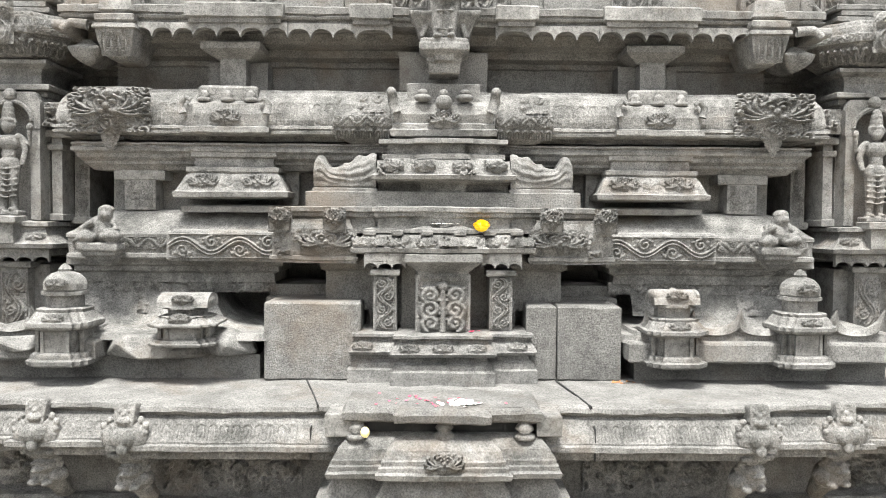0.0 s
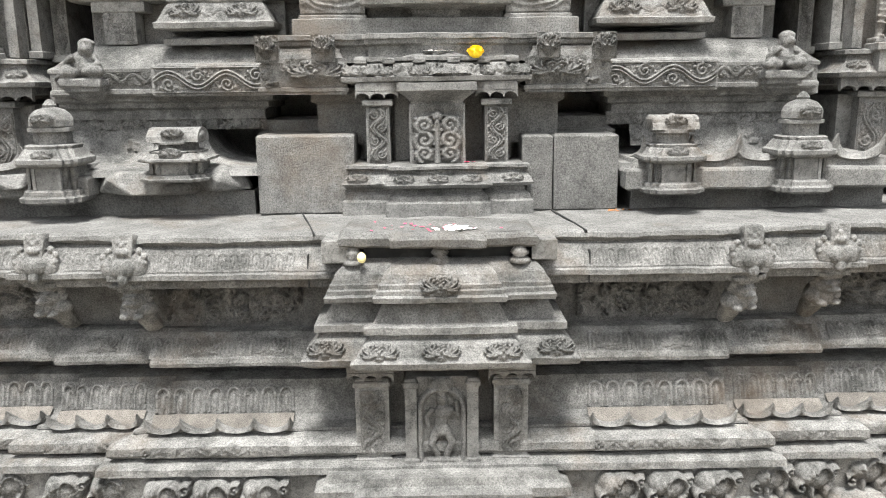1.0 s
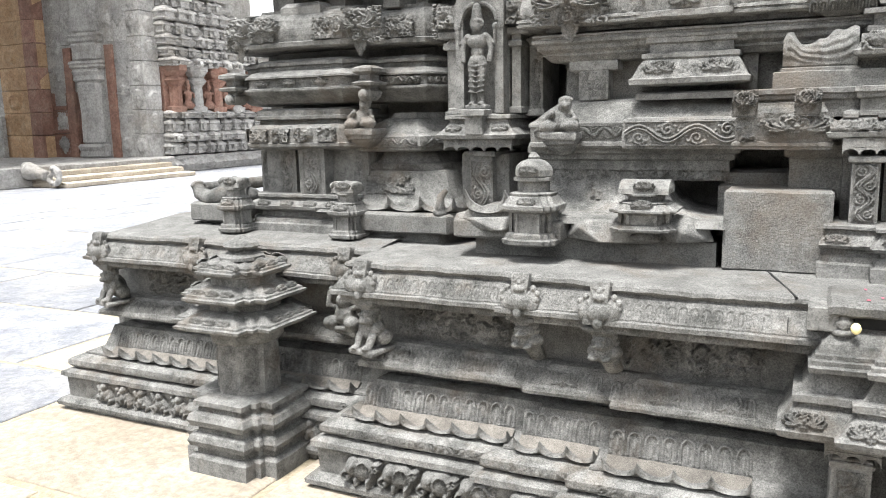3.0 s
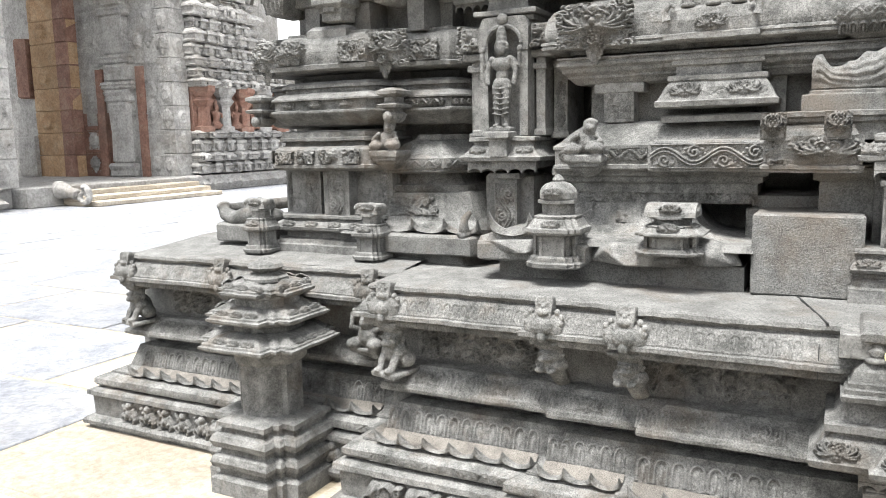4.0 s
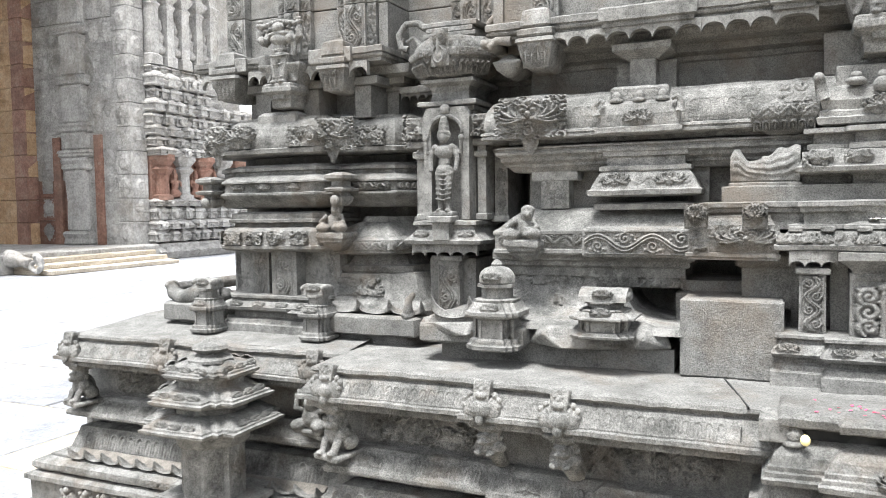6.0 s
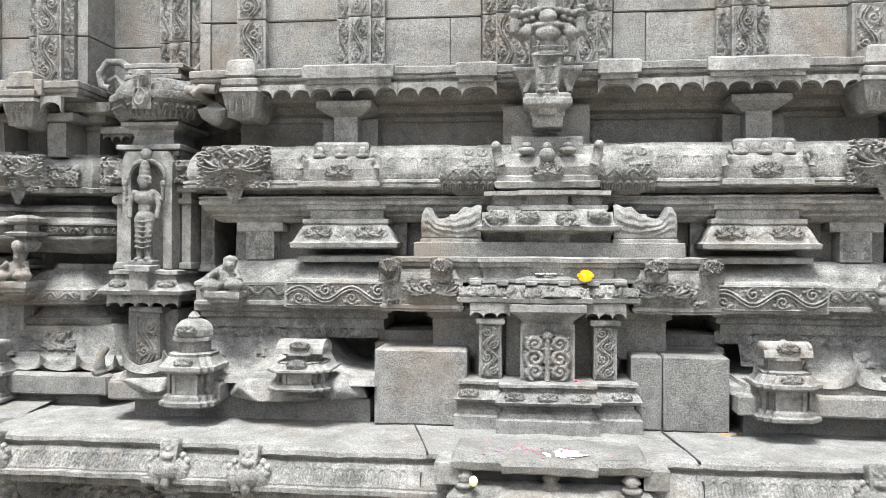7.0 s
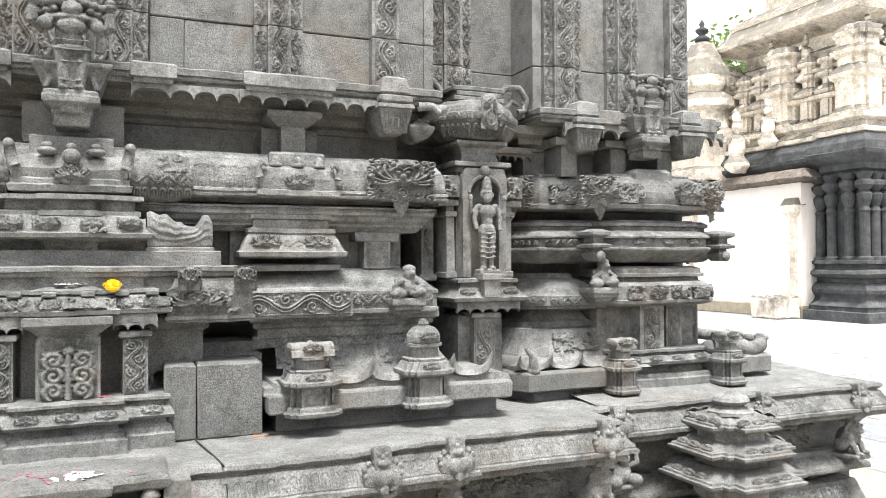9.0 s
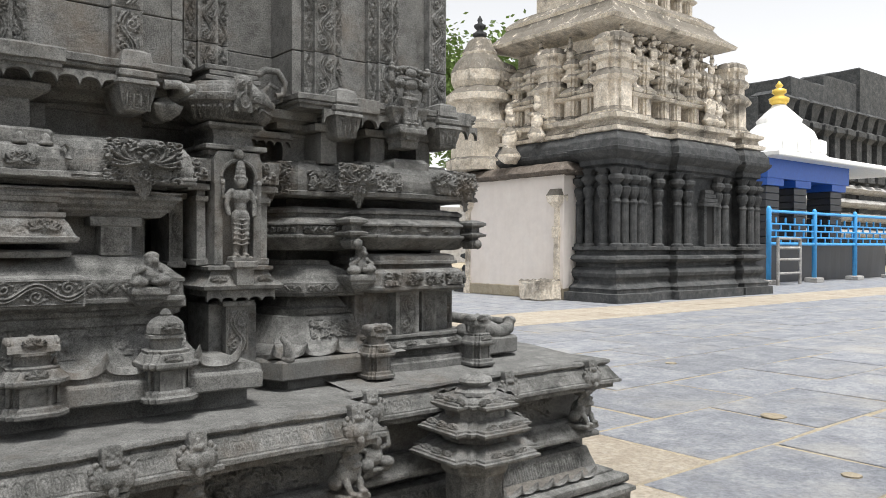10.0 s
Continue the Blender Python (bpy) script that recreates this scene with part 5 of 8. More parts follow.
# ---------- standing bracket figures before the wall ----------
def guardian():
    g = Geo(0.0012)
    # stepped corbel, pedestal and flaring slab behind the figure
    g.tiers([(-0.05, -0.02), (0.05, -0.02), (0.05, 0.1), (-0.05, 0.1)], [(-0.004, -0.10), (0, -0.095), (0, -0.062), (0.006, -0.058), (0.006, -0.03)], 0.02)
    g.box(-0.03, 0.03, -0.04, 0.1, -0.058, -0.03)
    g.tiers([(-0.08, -0.06), (0.08, -0.06), (0.08, 0.1), (-0.08, 0.1)], [(-0.03, -0.04), (-0.004, -0.022), (0, -0.018), (0.0, 0.004), (-0.004, 0.008), (-0.004, 0.02), (-0.012, 0.026)], 0.02)
    g.tiers([(-0.078, 0.0), (0.078, 0.0), (0.078, 0.12), (-0.078, 0.12)], [(-0.01, 0.02), (0.0, 0.03), (0.018, 0.09), (0.034, 0.115), (0.036, 0.128), (0.0, 0.132)], 0.02)
    for s in (-1, 1):
        # long draped legs, scarves flaring to the pedestal's ends
        g.tube([(s * 0.018, -0.025, 0.03), (s * 0.021, -0.022, 0.10), (s * 0.026, -0.012, 0.18)], 0.019, 0.030)
        g.ball((s * 0.022, -0.042, 0.033), (0.016, 0.026, 0.012), 8, 5)
        g.tube([(s * 0.04, 0.0, 0.16), (s * 0.05, -0.006, 0.10), (s * 0.072, -0.01, 0.035)], 0.012, 0.010)
        # lower arms with fists, upper arms bent outwards and up, holding cuffed emblems
        g.tube([(s * 0.058, -0.01, 0.285), (s * 0.075, -0.025, 0.25), (s * 0.072, -0.05, 0.235)], 0.021, 0.017)
        g.ball((s * 0.072, -0.055, 0.25), (0.021, 0.02, 0.024), 8, 6)
        g.tube([(s * 0.05, 0.0, 0.285), (s * 0.088, -0.005, 0.245), (s * 0.108, -0.02, 0.265), (s * 0.108, -0.02, 0.31)], 0.023, 0.017)
        g.tube([(s * 0.112, -0.02, 0.29), (s * 0.106, -0.02, 0.33)], 0.014, 0.012)
        g.lathe((s * 0.106, -0.02, 0.325), [(0.014, 0), (0.02, 0.006), (0.02, 0.016), (0.014, 0.02), (0.017, 0.032), (0.006, 0.042)], 10)
        for k in range(3):
            g.ball((s * (0.035 + 0.026 * k), -0.01, 0.345 - 0.006 * k), (0.020, 0.026, 0.016), 8, 5)
            g.ball((s * (0.05 + 0.022 * k), -0.006, 0.318 - 0.01 * k), (0.015, 0.024, 0.013), 8, 5)
    g.tube([(0.08, -0.03, 0.235), (0.082, -0.03, 0.19), (0.078, -0.028, 0.165)], 0.012, 0.016)
    g.ball((0, -0.012, 0.165), (0.048, 0.036, 0.030))
    g.ball((0, -0.012, 0.205), (0.033, 0.030, 0.040))
    g.ball((0, -0.018, 0.255), (0.046, 0.038, 0.032))
    g.ball((0, -0.018, 0.285), (0.060, 0.032, 0.017))
    g.ball((0, -0.030, 0.318), (0.030, 0.03, 0.028))
    g.ball((0, 0.01, 0.335), (0.075, 0.02, 0.020))
    g.ball((0, -0.012, 0.352), (0.036, 0.026, 0.012))
    for z, r in ((0.20, 0.050), (0.168, 0.056), (0.125, 0.044), (0.06, 0.04)):
        g.tube([(-r, -0.024, z + 0.006), (-r * 0.5, -0.048, z), (0, -0.053, z - 0.003), (r * 0.5, -0.048, z), (r, -0.024, z + 0.006)], 0.0035, 0.0035, 6)
    return keep(g, "statue", GRANITE, True, 0.0026)


guard_me = guardian()
for x, y, z, k in ((0.0, 2.955, 2.105, 1.0), (2.67, 3.09, 2.13, 0.92), (-2.59, 3.09, 2.09, 0.92)):
    o = new("statue", guard_me)
    o.location, o.scale = (XC + x, y, z), (k * 1.18, k * 1.1, k * 1.02)
    tagged(o, "weathered granite guardian figure standing on a corbel", "statue", "guardian figures")

# ---------- wall blocks and pilasters ----------
COURSES = (2.272, 2.50, 3.02, 3.60, 4.40)


def courses(x0, x1, y, split=()):
    """Dressed blocks between two pilasters, course by course."""
    for i in range(4):
        xs = [x0, *[x for x in split if x0 < x < x1 and i % 2 == 0], x1]
        for a, b in zip(xs, xs[1:]):
            dy = random.uniform(-0.003, 0.003)
            Geo(0.0012).box(XC + a + 0.002, XC + b - 0.002, y + dy, y + 0.05, COURSES[i] + 0.002, COURSES[i + 1] - 0.002, 0.004, 0.12).obj("block", GRANITE_PLAIN, wall)


creeper = {w: [carving("pilaster_carving", climber(w, h, n, 0.010, 0.0035, k), w, h) for k, (h, n) in enumerate(((0.20, 1), (0.50, 3)))] for w in (0.05, 0.075, 0.10)}


def pilaster(x, y, w, wings=0.0, foot=True):
    """An upright carved strip, block on block, with narrower strips at its sides."""
    for i in range(4):
        z0, z1 = COURSES[i] + 0.0015, COURSES[i + 1] - 0.0015
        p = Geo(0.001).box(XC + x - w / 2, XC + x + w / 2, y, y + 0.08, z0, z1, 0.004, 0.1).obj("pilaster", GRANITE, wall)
        if i < 2:
            k = 0.10 if w > 0.11 else 0.075 if w > 0.08 else 0.05
            put("pilaster_carving", creeper[k][i], p, at(XC + x, y - 0.001, z0 + 0.012))
        for s in ((-1, 1) if wings else ()):
            q = Geo(0.001).box(XC + x + s * (w / 2 + wings / 2) - wings / 2, XC + x + s * (w / 2 + wings / 2) + wings / 2, y + 0.022, y + 0.08, z0, z1, 0.003, 0.1).obj("pilaster_wing", GRANITE, wall)
            if i < 2:
                put("wing_carving", creeper[0.05][i], q, at(XC + x + s * (w / 2 + wings / 2), y + 0.021, z0 + 0.012))


for s in (-1, 1):
    pilaster(s * 0.165, 3.085, 0.085, 0.055)
    pilaster(s * 0.775, 3.08, 0.095, 0.055)
    pilaster(s * 1.245, 3.085, 0.125)
    pilaster(s * 1.71, 3.40, 0.10, 0.06)
    pilaster(s * 2.25, 3.08 + SIDE, 0.12, 0.05)
    pilaster(s * 2.62, 3.08 + SIDE, 0.09, 0.055)
    pilaster(s * 2.975, 3.08 + SIDE, 0.12, 0.0)
    for x0, x1, y, cut in ((0.27, 0.68, 3.13, 0.40), (0.87, 1.19, 3.13, 9), (1.30, 1.48, 3.13, 9), (1.48, 1.64, 3.49, 9), (1.78, 2.10, 3.49, 9), (2.36, 2.52, 3.13 + SIDE, 9), (2.72, 2.915, 3.13 + SIDE, 9)):
        a, b = sorted((s * x0, s * x1))
        courses(a, b, y, (s * cut,))
    # flank of the recess and of the building's outer corner
    for i in range(4):
        a, b = sorted((XC + s * 2.085, XC + s * 2.135))
        Geo(0.001).box(a, b, 3.12 + SIDE, 3.50, COURSES[i] + 0.002, COURSES[i + 1] - 0.002, 0.004, 0.1).obj("block", GRANITE_PLAIN, wall)
        a, b = sorted((XC + s * 1.44, XC + s * 1.485))
        Geo(0.001).box(a, b, 3.12, 3.50, COURSES[i] + 0.002, COURSES[i + 1] - 0.002, 0.004, 0.1).obj("block", GRANITE_PLAIN, wall)
        a, b = sorted((XC + s * 3.03, XC + s * 3.052))
        for y0, y1 in ((3.31, 4.2), (4.2, 5.3), (5.3, 6.9)):
            Geo(0.001).box(a, b, y0, y1 - 0.004, COURSES[i] + 0.002, COURSES[i + 1] - 0.002, 0.004, 0.2).obj("block", GRANITE_PLAIN, wall)
courses(-0.04, 0.04, 3.13)

# ---------- niche shrines in the two recesses ----------
def god():
    """A four-armed standing figure in a tall crown."""
    g = Geo(0.0008)
    for s in (-1, 1):
        g.tube([(s * 0.020, 0, 0.0), (s * 0.019, -0.004, 0.09), (s * 0.022, 0, 0.18)], 0.014, 0.024)
        g.ball((s * 0.022, -0.018, 0.006), (0.014, 0.024, 0.009), 8, 5)
        g.tube([(s * 0.048, 0, 0.29), (s * 0.066, -0.004, 0.235), (s * 0.060, -0.016, 0.18)], 0.014, 0.011)
        g.tube([(s * 0.045, 0.004, 0.292), (s * 0.082, 0.0, 0.26), (s * 0.084, -0.008, 0.315)], 0.011, 0.010)
        g.ball((s * 0.085, -0.008, 0.33), (0.014, 0.012, 0.017), 8, 5)
        g.ball((s * 0.028, -0.004, 0.345), (0.006, 0.008, 0.016), 6, 4)
        g.ball((s * 0.040, -0.004, 0.29), (0.018, 0.016, 0.016), 8, 5)
    g.ball((0, 0, 0.185), (0.044, 0.028, 0.03))
    g.ball((0, 0, 0.225), (0.030, 0.022, 0.035))
    g.ball((0, -0.002, 0.268), (0.046, 0.028, 0.034))
    g.ball((0, -0.006, 0.335), (0.024, 0.025, 0.030))
    g.lathe((0, 0, 0.352), [(0.028, 0), (0.029, 0.008), (0.024, 0.012), (0.025, 0.03), (0.022, 0.034), (0.022, 0.052), (0.018, 0.056), (0.016, 0.07), (0.006, 0.08)], 12)
    for k in range(6):
        z = 0.06 + 0.022 * k
        g.tube([(-0.04, -0.016, z), (0, -0.026, z - 0.006), (0.04, -0.016, z)], 0.004, 0.004, 6)
    g.box(-0.05, 0.05, -0.035, 0.03, -0.02, 0.002)
    return keep(g, "statue", GRANITE, True, 0.003)


god_me = god()
F = field(0.085, 0.165, 0.0025)
bump(F, 0, 0.05, 0.035, 0.05, 0.025)
bump(F, 0, 0.125, 0.032, 0.04, 0.028)
stroke(F, arc(0, 0.05, 0.024, 0.036, 0, 360, 40), 0.006, 0.028)
stroke(F, [(0, 0.04 + 0.004 * i) for i in range(26)], 0.012, 0.03)
for q in (-1, 1):
    stroke(F, spiral(q * 0.016, 0.125, 0.012, 1.2, 1.0, q), 0.005, 0.033)
plain_tongue = carving("leaf_tongue", grit(F, 0.002), 0.085, 0.165)


def niche(loc, group):
    t = thing("niche_shrine", "narrow carved granite niche with arched frame and vase capital", "niche", loc, group)
    g = Geo(J)
    g.box(-0.055, 0.055, 0.0, 0.3, 0.94, 1.26)
    g.box(-0.115, 0.115, 0.05, 0.3, 0.94, 1.26)
    g.box(-0.075, 0.075, -0.02, 0.3, 1.25, 1.275)
    g.obj("lower_pilaster", GRANITE, t)
    put("pilaster_carving", creeper[0.10][0], t, at(0, -0.001, 1.03))
    g = Geo(J)
    g.tiers([(-0.16, -0.05), (0.16, -0.05), (0.16, 0.3), (-0.16, 0.3)], [(-0.03, 1.295), (0, 1.30), (0, 1.325), (0.025, 1.33), (0.03, 1.345), (0.02, 1.352), (-0.005, 1.375), (-0.02, 1.40), (-0.02, 1.41), (-0.005, 1.415), (-0.005, 1.43), (-0.05, 1.435)], 0.03)
    sh = g.obj("shelf", GRANITE, t)
    Geo(0.001).fringe(-0.16, 0.16, -0.052, -0.03, 1.30, 1.275, 5).obj("fringe", GRANITE, sh)
    for x in (-0.11, 0.0, 0.11):
        put("shelf_mask", small_kudu, sh, at(x, -0.07, 1.348, 0, 35))
    g = Geo(J)
    g.box(-0.04, 0.04, -0.085, 0.0, 1.345, 1.43)
    g.box(-0.055, 0.055, -0.10, 0.0, 1.425, 1.455)
    g.obj("pedestal", GRANITE, t)
    Geo(J).box(-0.115, 0.115, 0.06, 0.3, 1.43, 1.95).obj("niche_back", GRANITE_PLAIN, t)
    for s in (-1, 1):
        Geo(J).box(s * 0.093 - 0.02, s * 0.093 + 0.02, -0.01, 0.1, 1.435, 1.86).obj("jamb", GRANITE, t)
        g = Geo(J)
        g.box(s * 0.15 - 0.02, s * 0.15 + 0.02, 0.05, 0.3, 1.435, 1.80)
        g.box(s * 0.15 - 0.03, s * 0.15 + 0.03, 0.035, 0.3, 1.72, 1.745)
        g.box(s * 0.165 - 0.05, s * 0.165 + 0.05, 0.03, 0.3, 1.77, 1.80)
        g.box(s * 0.15 - 0.027, s * 0.15 + 0.027, 0.04, 0.3, 1.435, 1.465)
        g.obj("side_column", GRANITE, t)
        Geo().relief(foliage(0.10, 0.10, 0.022, seed=13), 0.10, 0.10, at(s * 0.165, 0.02, 1.81)).obj("arch_scroll", GRANITE, t, smooth=True)
        g = Geo(0.001)
        g.tube([(s * 0.15, 0.16, 2.33), (s * 0.20, 0.14, 2.37), (s * 0.26, 0.13, 2.37), (s * 0.30, 0.13, 2.32), (s * 0.29, 0.13, 2.26), (s * 0.25, 0.13, 2.25)], 0.018, 0.016)
        g.tube([(s * 0.20, 0.16, 2.27), (s * 0.23, 0.15, 2.31), (s * 0.27, 0.15, 2.29)], 0.016, 0.01)
        for k in range(5):
            g.ball((s * (0.285 + 0.012 * (k % 2)), 0.14, 2.36 - 0.03 * k), 0.013, 6, 4)
        g.obj("scroll_monster", GRANITE, t, "", True)
    g = Geo(0.001)
    inner = [(0.073, 1.80)] + arc(0, 1.83, 0.073, 0.065, 0, 180, 16) + [(-0.073, 1.80)]
    outer = [(0.115, 1.80), (0.115, 1.86), (0.115, 1.90), (0.10, 1.935)] + [(0.115 - 0.23 * i / 10, 1.945) for i in range(1, 10)] + [(-0.10, 1.935), (-0.115, 1.90), (-0.115, 1.86), (-0.115, 1.80)]
    n = min(len(inner), len(outer))
    inner = [inner[round(i * (len(inner) - 1) / (n - 1))] for i in range(n)]
    outer = [outer[round(i * (len(outer) - 1) / (n - 1))] for i in range(n)]
    v = [(x, y, z) for y in (-0.012, 0.08) for ring in (inner, outer) for x, z in ring]
    f = []
    for i in range(n - 1):
        f += [(i, i + 1, n + i + 1, n + i), (2 * n + i, i * 1 + 2 * n + 1, i + 1, i), (n + i, n + i + 1, 3 * n + i + 1, 3 * n + i)]
    g.add(v, f)
    g.tube([(x * 1.12, -0.014, 1.83 + (z - 1.83) * 1.2) for x, z in arc(0, 1.83, 0.073, 0.065, 0, 180, 16)], 0.009, 0.009, 6)
    g.ball((0, -0.015, 1.935), (0.026, 0.02, 0.024))
    g.obj("arch", GRANITE, t)
    g = Geo(J)
    g.box(-0.125, 0.125, 0.03, 0.3, 1.93, 1.955)
    g.box(-0.145, 0.145, 0.0, 0.3, 1.955, 1.978)
    g.tiers([(-0.10, 0.04), (0.10, 0.04), (0.10, 0.3), (-0.10, 0.3)], [(0, 1.97), (-0.01, 2.02), (0.0, 2.045), (0.03, 2.06), (0.03, 2.075)], 0.03)
    g.obj("neck", GRANITE, t)
    g = Geo(0.001)
    g.tiers(octagon(0.12, 0, 0, 0.15), [(-0.03, 2.07), (0.02, 2.085), (0.06, 2.115), (0.085, 2.155), (0.09, 2.165), (0.10, 2.168), (0.10, 2.20), (0.085, 2.205), (0.075, 2.235), (0.05, 2.262), (0.02, 2.27)], 0.015)
    v = g.obj("vase", GRANITE, t, "ribbed stone vase with a carved band")
    for k in (-1, 0, 1):
        a = k * 45.0
        d = 0.12 * math.cos(math.pi / 8)
        Geo().relief(vine(0.165, 0.03, 3, 0.006, 0.003), 0.165, 0.03, pose((d + 0.10) * math.sin(radians(a)), 0.15 - (d + 0.10) * math.cos(radians(a)), 2.169, 0, 0, a)).obj("vase_band", GRANITE, v, smooth=True)
        Geo().relief(arcade(0.15, 0.075, 6, 0.010, 0.003), 0.15, 0.075, pose((d + 0.055) * math.sin(radians(a)), 0.15 - (d + 0.055) * math.cos(radians(a)), 2.088, 32, 0, a)).obj("vase_ribs", GRANITE, v, smooth=True)
        Geo().relief(arcade(0.13, 0.055, 6, 0.008, 0.003), 0.13, 0.055, pose((d + 0.083) * math.sin(radians(a)), 0.15 - (d + 0.083) * math.cos(radians(a)), 2.207, -35, 0, a)).obj("vase_ribs", GRANITE, v, smooth=True)
    put("leaf_tongue", plain_tongue, v, at(0, -0.066, 2.12))
    for w, z in ((0.13, 2.268), (0.115, 2.292), (0.135, 2.316)):
        Geo(J).box(-w, w, 0.04, 0.4, z, z + 0.023).obj("top_slab", GRANITE, t)
    return t


n1 = niche((XC + 1.73, 3.10, 0), "niche shrines")
copy_thing(n1, pose(XC - 1.71, 3.10, 0))
for s in (-1, 1):
    o = new("statue", god_me)
    o.location = (XC + s * 1.72 + 0.01, 3.07, 1.474)
    tagged(o, "carved granite god with tall crown in a niche", "statue", "niche gods")
    # short columns in the shadow beside the niche
    for x in (1.50, 1.90):
        g = Geo(J)
        g.box(-0.03, 0.03, 0, 0.25, 1.42, 1.77)
        g.box(-0.042, 0.042, -0.012, 0.25, 1.42, 1.45)
        g.box(-0.045, 0.045, -0.015, 0.25, 1.73, 1.76)
        ob = g.obj("recess_column", GRANITE, upper)
        ob.location = (XC + s * x, 3.24, 0)
        put("column_carving", creeper[0.05][0], ob, at(0, -0.001, 1.47))

# ---------- side bays ----------
def bay_plan(y):
    """A side bay seen from above, inner end first: canted recess part, projecting corner pier, outer flank."""
    return [(-0.76, y + 0.45), (-0.73, y + 0.34), (-0.60, y + 0.15), (-0.31, y + 0.13), (-0.30, y + 0.08), (-0.23, y), (0.30, y), (0.37, y + 0.085), (0.46, y + 0.10), (0.52, y + 0.20), (0.52, y + 0.9), (-0.76, y + 0.9)]


def pier_plan(y):
    """The projecting corner pier alone."""
    return [(-0.30, y + 0.085), (-0.23, y), (0.30, y), (0.37, y + 0.085), (0.37, y + 0.6), (-0.30, y + 0.6)]


cup_geo = Geo(0.001)
cup_geo.tiers([(-0.05, -0.03), (0.05, -0.03), (0.05, 0.09), (-0.05, 0.09)], [(-0.03, -0.07), (-0.014, -0.055), (-0.006, -0.03), (-0.02, -0.02), (-0.02, -0.006), (0.012, 0.0), (0.016, 0.012), (0.0, 0.018), (-0.016, 0.024), (-0.016, 0.048), (0.0, 0.054), (0.014, 0.062), (0.014, 0.076), (-0.004, 0.084), (-0.03, 0.092)], 0.02)
cup_geo.ball((0, -0.03, -0.045), (0.03, 0.022, 0.028))
cup_me = keep(cup_geo, "hanging_cup", GRANITE, False)


def side_bay(parent, s):
    cx = XS + s * BAY

    def turn(q):
        """Mirrors a plan for the left bay, keeping the outside on the line's right."""
        return q if s > 0 else [(-x, y) for x, y in reversed(q)]

    def band(name, q, prof, step=0.03, mat=None):
        ob = Geo(J).tiers(turn(q), prof, step).obj(name, mat or GRANITE, parent)
        ob.location = (cx, 0, 0)
        return ob

    def strip(name, H, w, h, x0, y0, x1, y1, z, on, lean=0.0, sink=0.001):
        """A carved strip over the middle of a plan edge."""
        mx, my = (x0 + x1) / 2, (y0 + y1) / 2
        a = math.degrees(math.atan2(y1 - y0, x1 - x0))
        Geo().relief(H, w, h, at(s * mx, my, z, s * a, lean), sink).obj(name, GRANITE, on, smooth=True)

    # foot of the pier, and pilasters of its neck
    foot = band("bay_foot", pier_plan(3.03), [(0.015, 0.84), (0.015, 0.915), (0.004, 0.922), (0.0, 0.94), (-0.035, 0.948), (-0.04, 0.972), (-0.02, 0.978), (0.012, 0.99), (0.016, 1.004), (0.004, 1.016), (-0.03, 1.032), (-0.034, 1.042), (-0.018, 1.047), (-0.018, 1.06), (-0.05, 1.064)])
    for x in (-0.17, -0.04, 0.10, 0.24):
        put("foot_mask", small_kudu, foot, at(s * x, 3.015, 0.99, 0, 26))
    band("bay_neck", pier_plan(3.15), [(0, 1.05), (0, 1.30)])
    for x, w, y in ((-0.24, 0.055, 3.17), (-0.03, 0.075, 3.07), (0.15, 0.05, 3.12), (0.32, 0.05, 3.19)):
        p = Geo(J).box(s * x - w, s * x + w, y, y + 0.25, 1.055, 1.30).obj("bay_pilaster", GRANITE, parent)
        p.location = (cx, 0, 0)
        put("pilaster_carving", creeper[0.10 if w > 0.06 else 0.075][0], p, at(s * x, y - 0.001, 1.068))
    # recessed lotus bell of the canted part, on its plate
    q = [(-0.70, 3.45), (-0.66, 3.28), (-0.56, 3.20), (-0.26, 3.18), (-0.26, 3.7), (-0.70, 3.7)]
    bell = band("lotus_bell", q, [(0.17, 0.985), (0.15, 1.00), (0.10, 1.012), (0.05, 1.04), (0.025, 1.09), (0.0, 1.17), (-0.02, 1.175), (-0.02, 1.205), (-0.05, 1.215), (-0.10, 1.30)])
    strip("leaf_carving", foliage(0.26, 0.09, 0.014, 0.004, 81, 46), 0.26, 0.09, -0.56, 3.165, -0.28, 3.145, 1.065, bell, 18)
    strip("leaf_frieze", arcade(0.27, 0.03, 12, 0.008, 0.003), 0.27, 0.03, -0.56, 3.213, -0.28, 3.195, 1.178, bell)
    plate = band("leaf_plate", [(-0.86, 3.40), (-0.86, 3.10), (-0.80, 2.97), (-0.25, 2.97), (-0.25, 3.45)], [(-0.01, 0.905), (0, 0.912), (0, 0.985), (-0.008, 0.993), (-0.03, 0.998)], 0.03, GRANITE_PLAIN)
    band("plate_foot", [(-0.80, 3.40), (-0.80, 3.12), (-0.74, 3.03), (-0.25, 3.03), (-0.25, 3.45)], [(0, 0.84), (0, 0.91)], 0.1, GRANITE_PLAIN)
    a, b = sorted((s * -0.83, s * -0.33))
    Geo(0.001).petals(a, b, 3.06, 2.985, 3.17, 0.995, 1.075, 3, 0.75).obj("leaf_crest", GRANITE, plate)
    g = Geo(0.001)
    g.tube([(s * -0.76, 3.02, 0.985), (s * -0.765, 2.985, 1.03), (s * -0.77, 2.985, 1.075), (s * -0.78, 3.02, 1.10)], 0.030, 0.012)
    g.ball((s * -0.76, 2.995, 1.005), (0.034, 0.03, 0.026))
    g.obj("corner_leaf", GRANITE, plate, "", True)
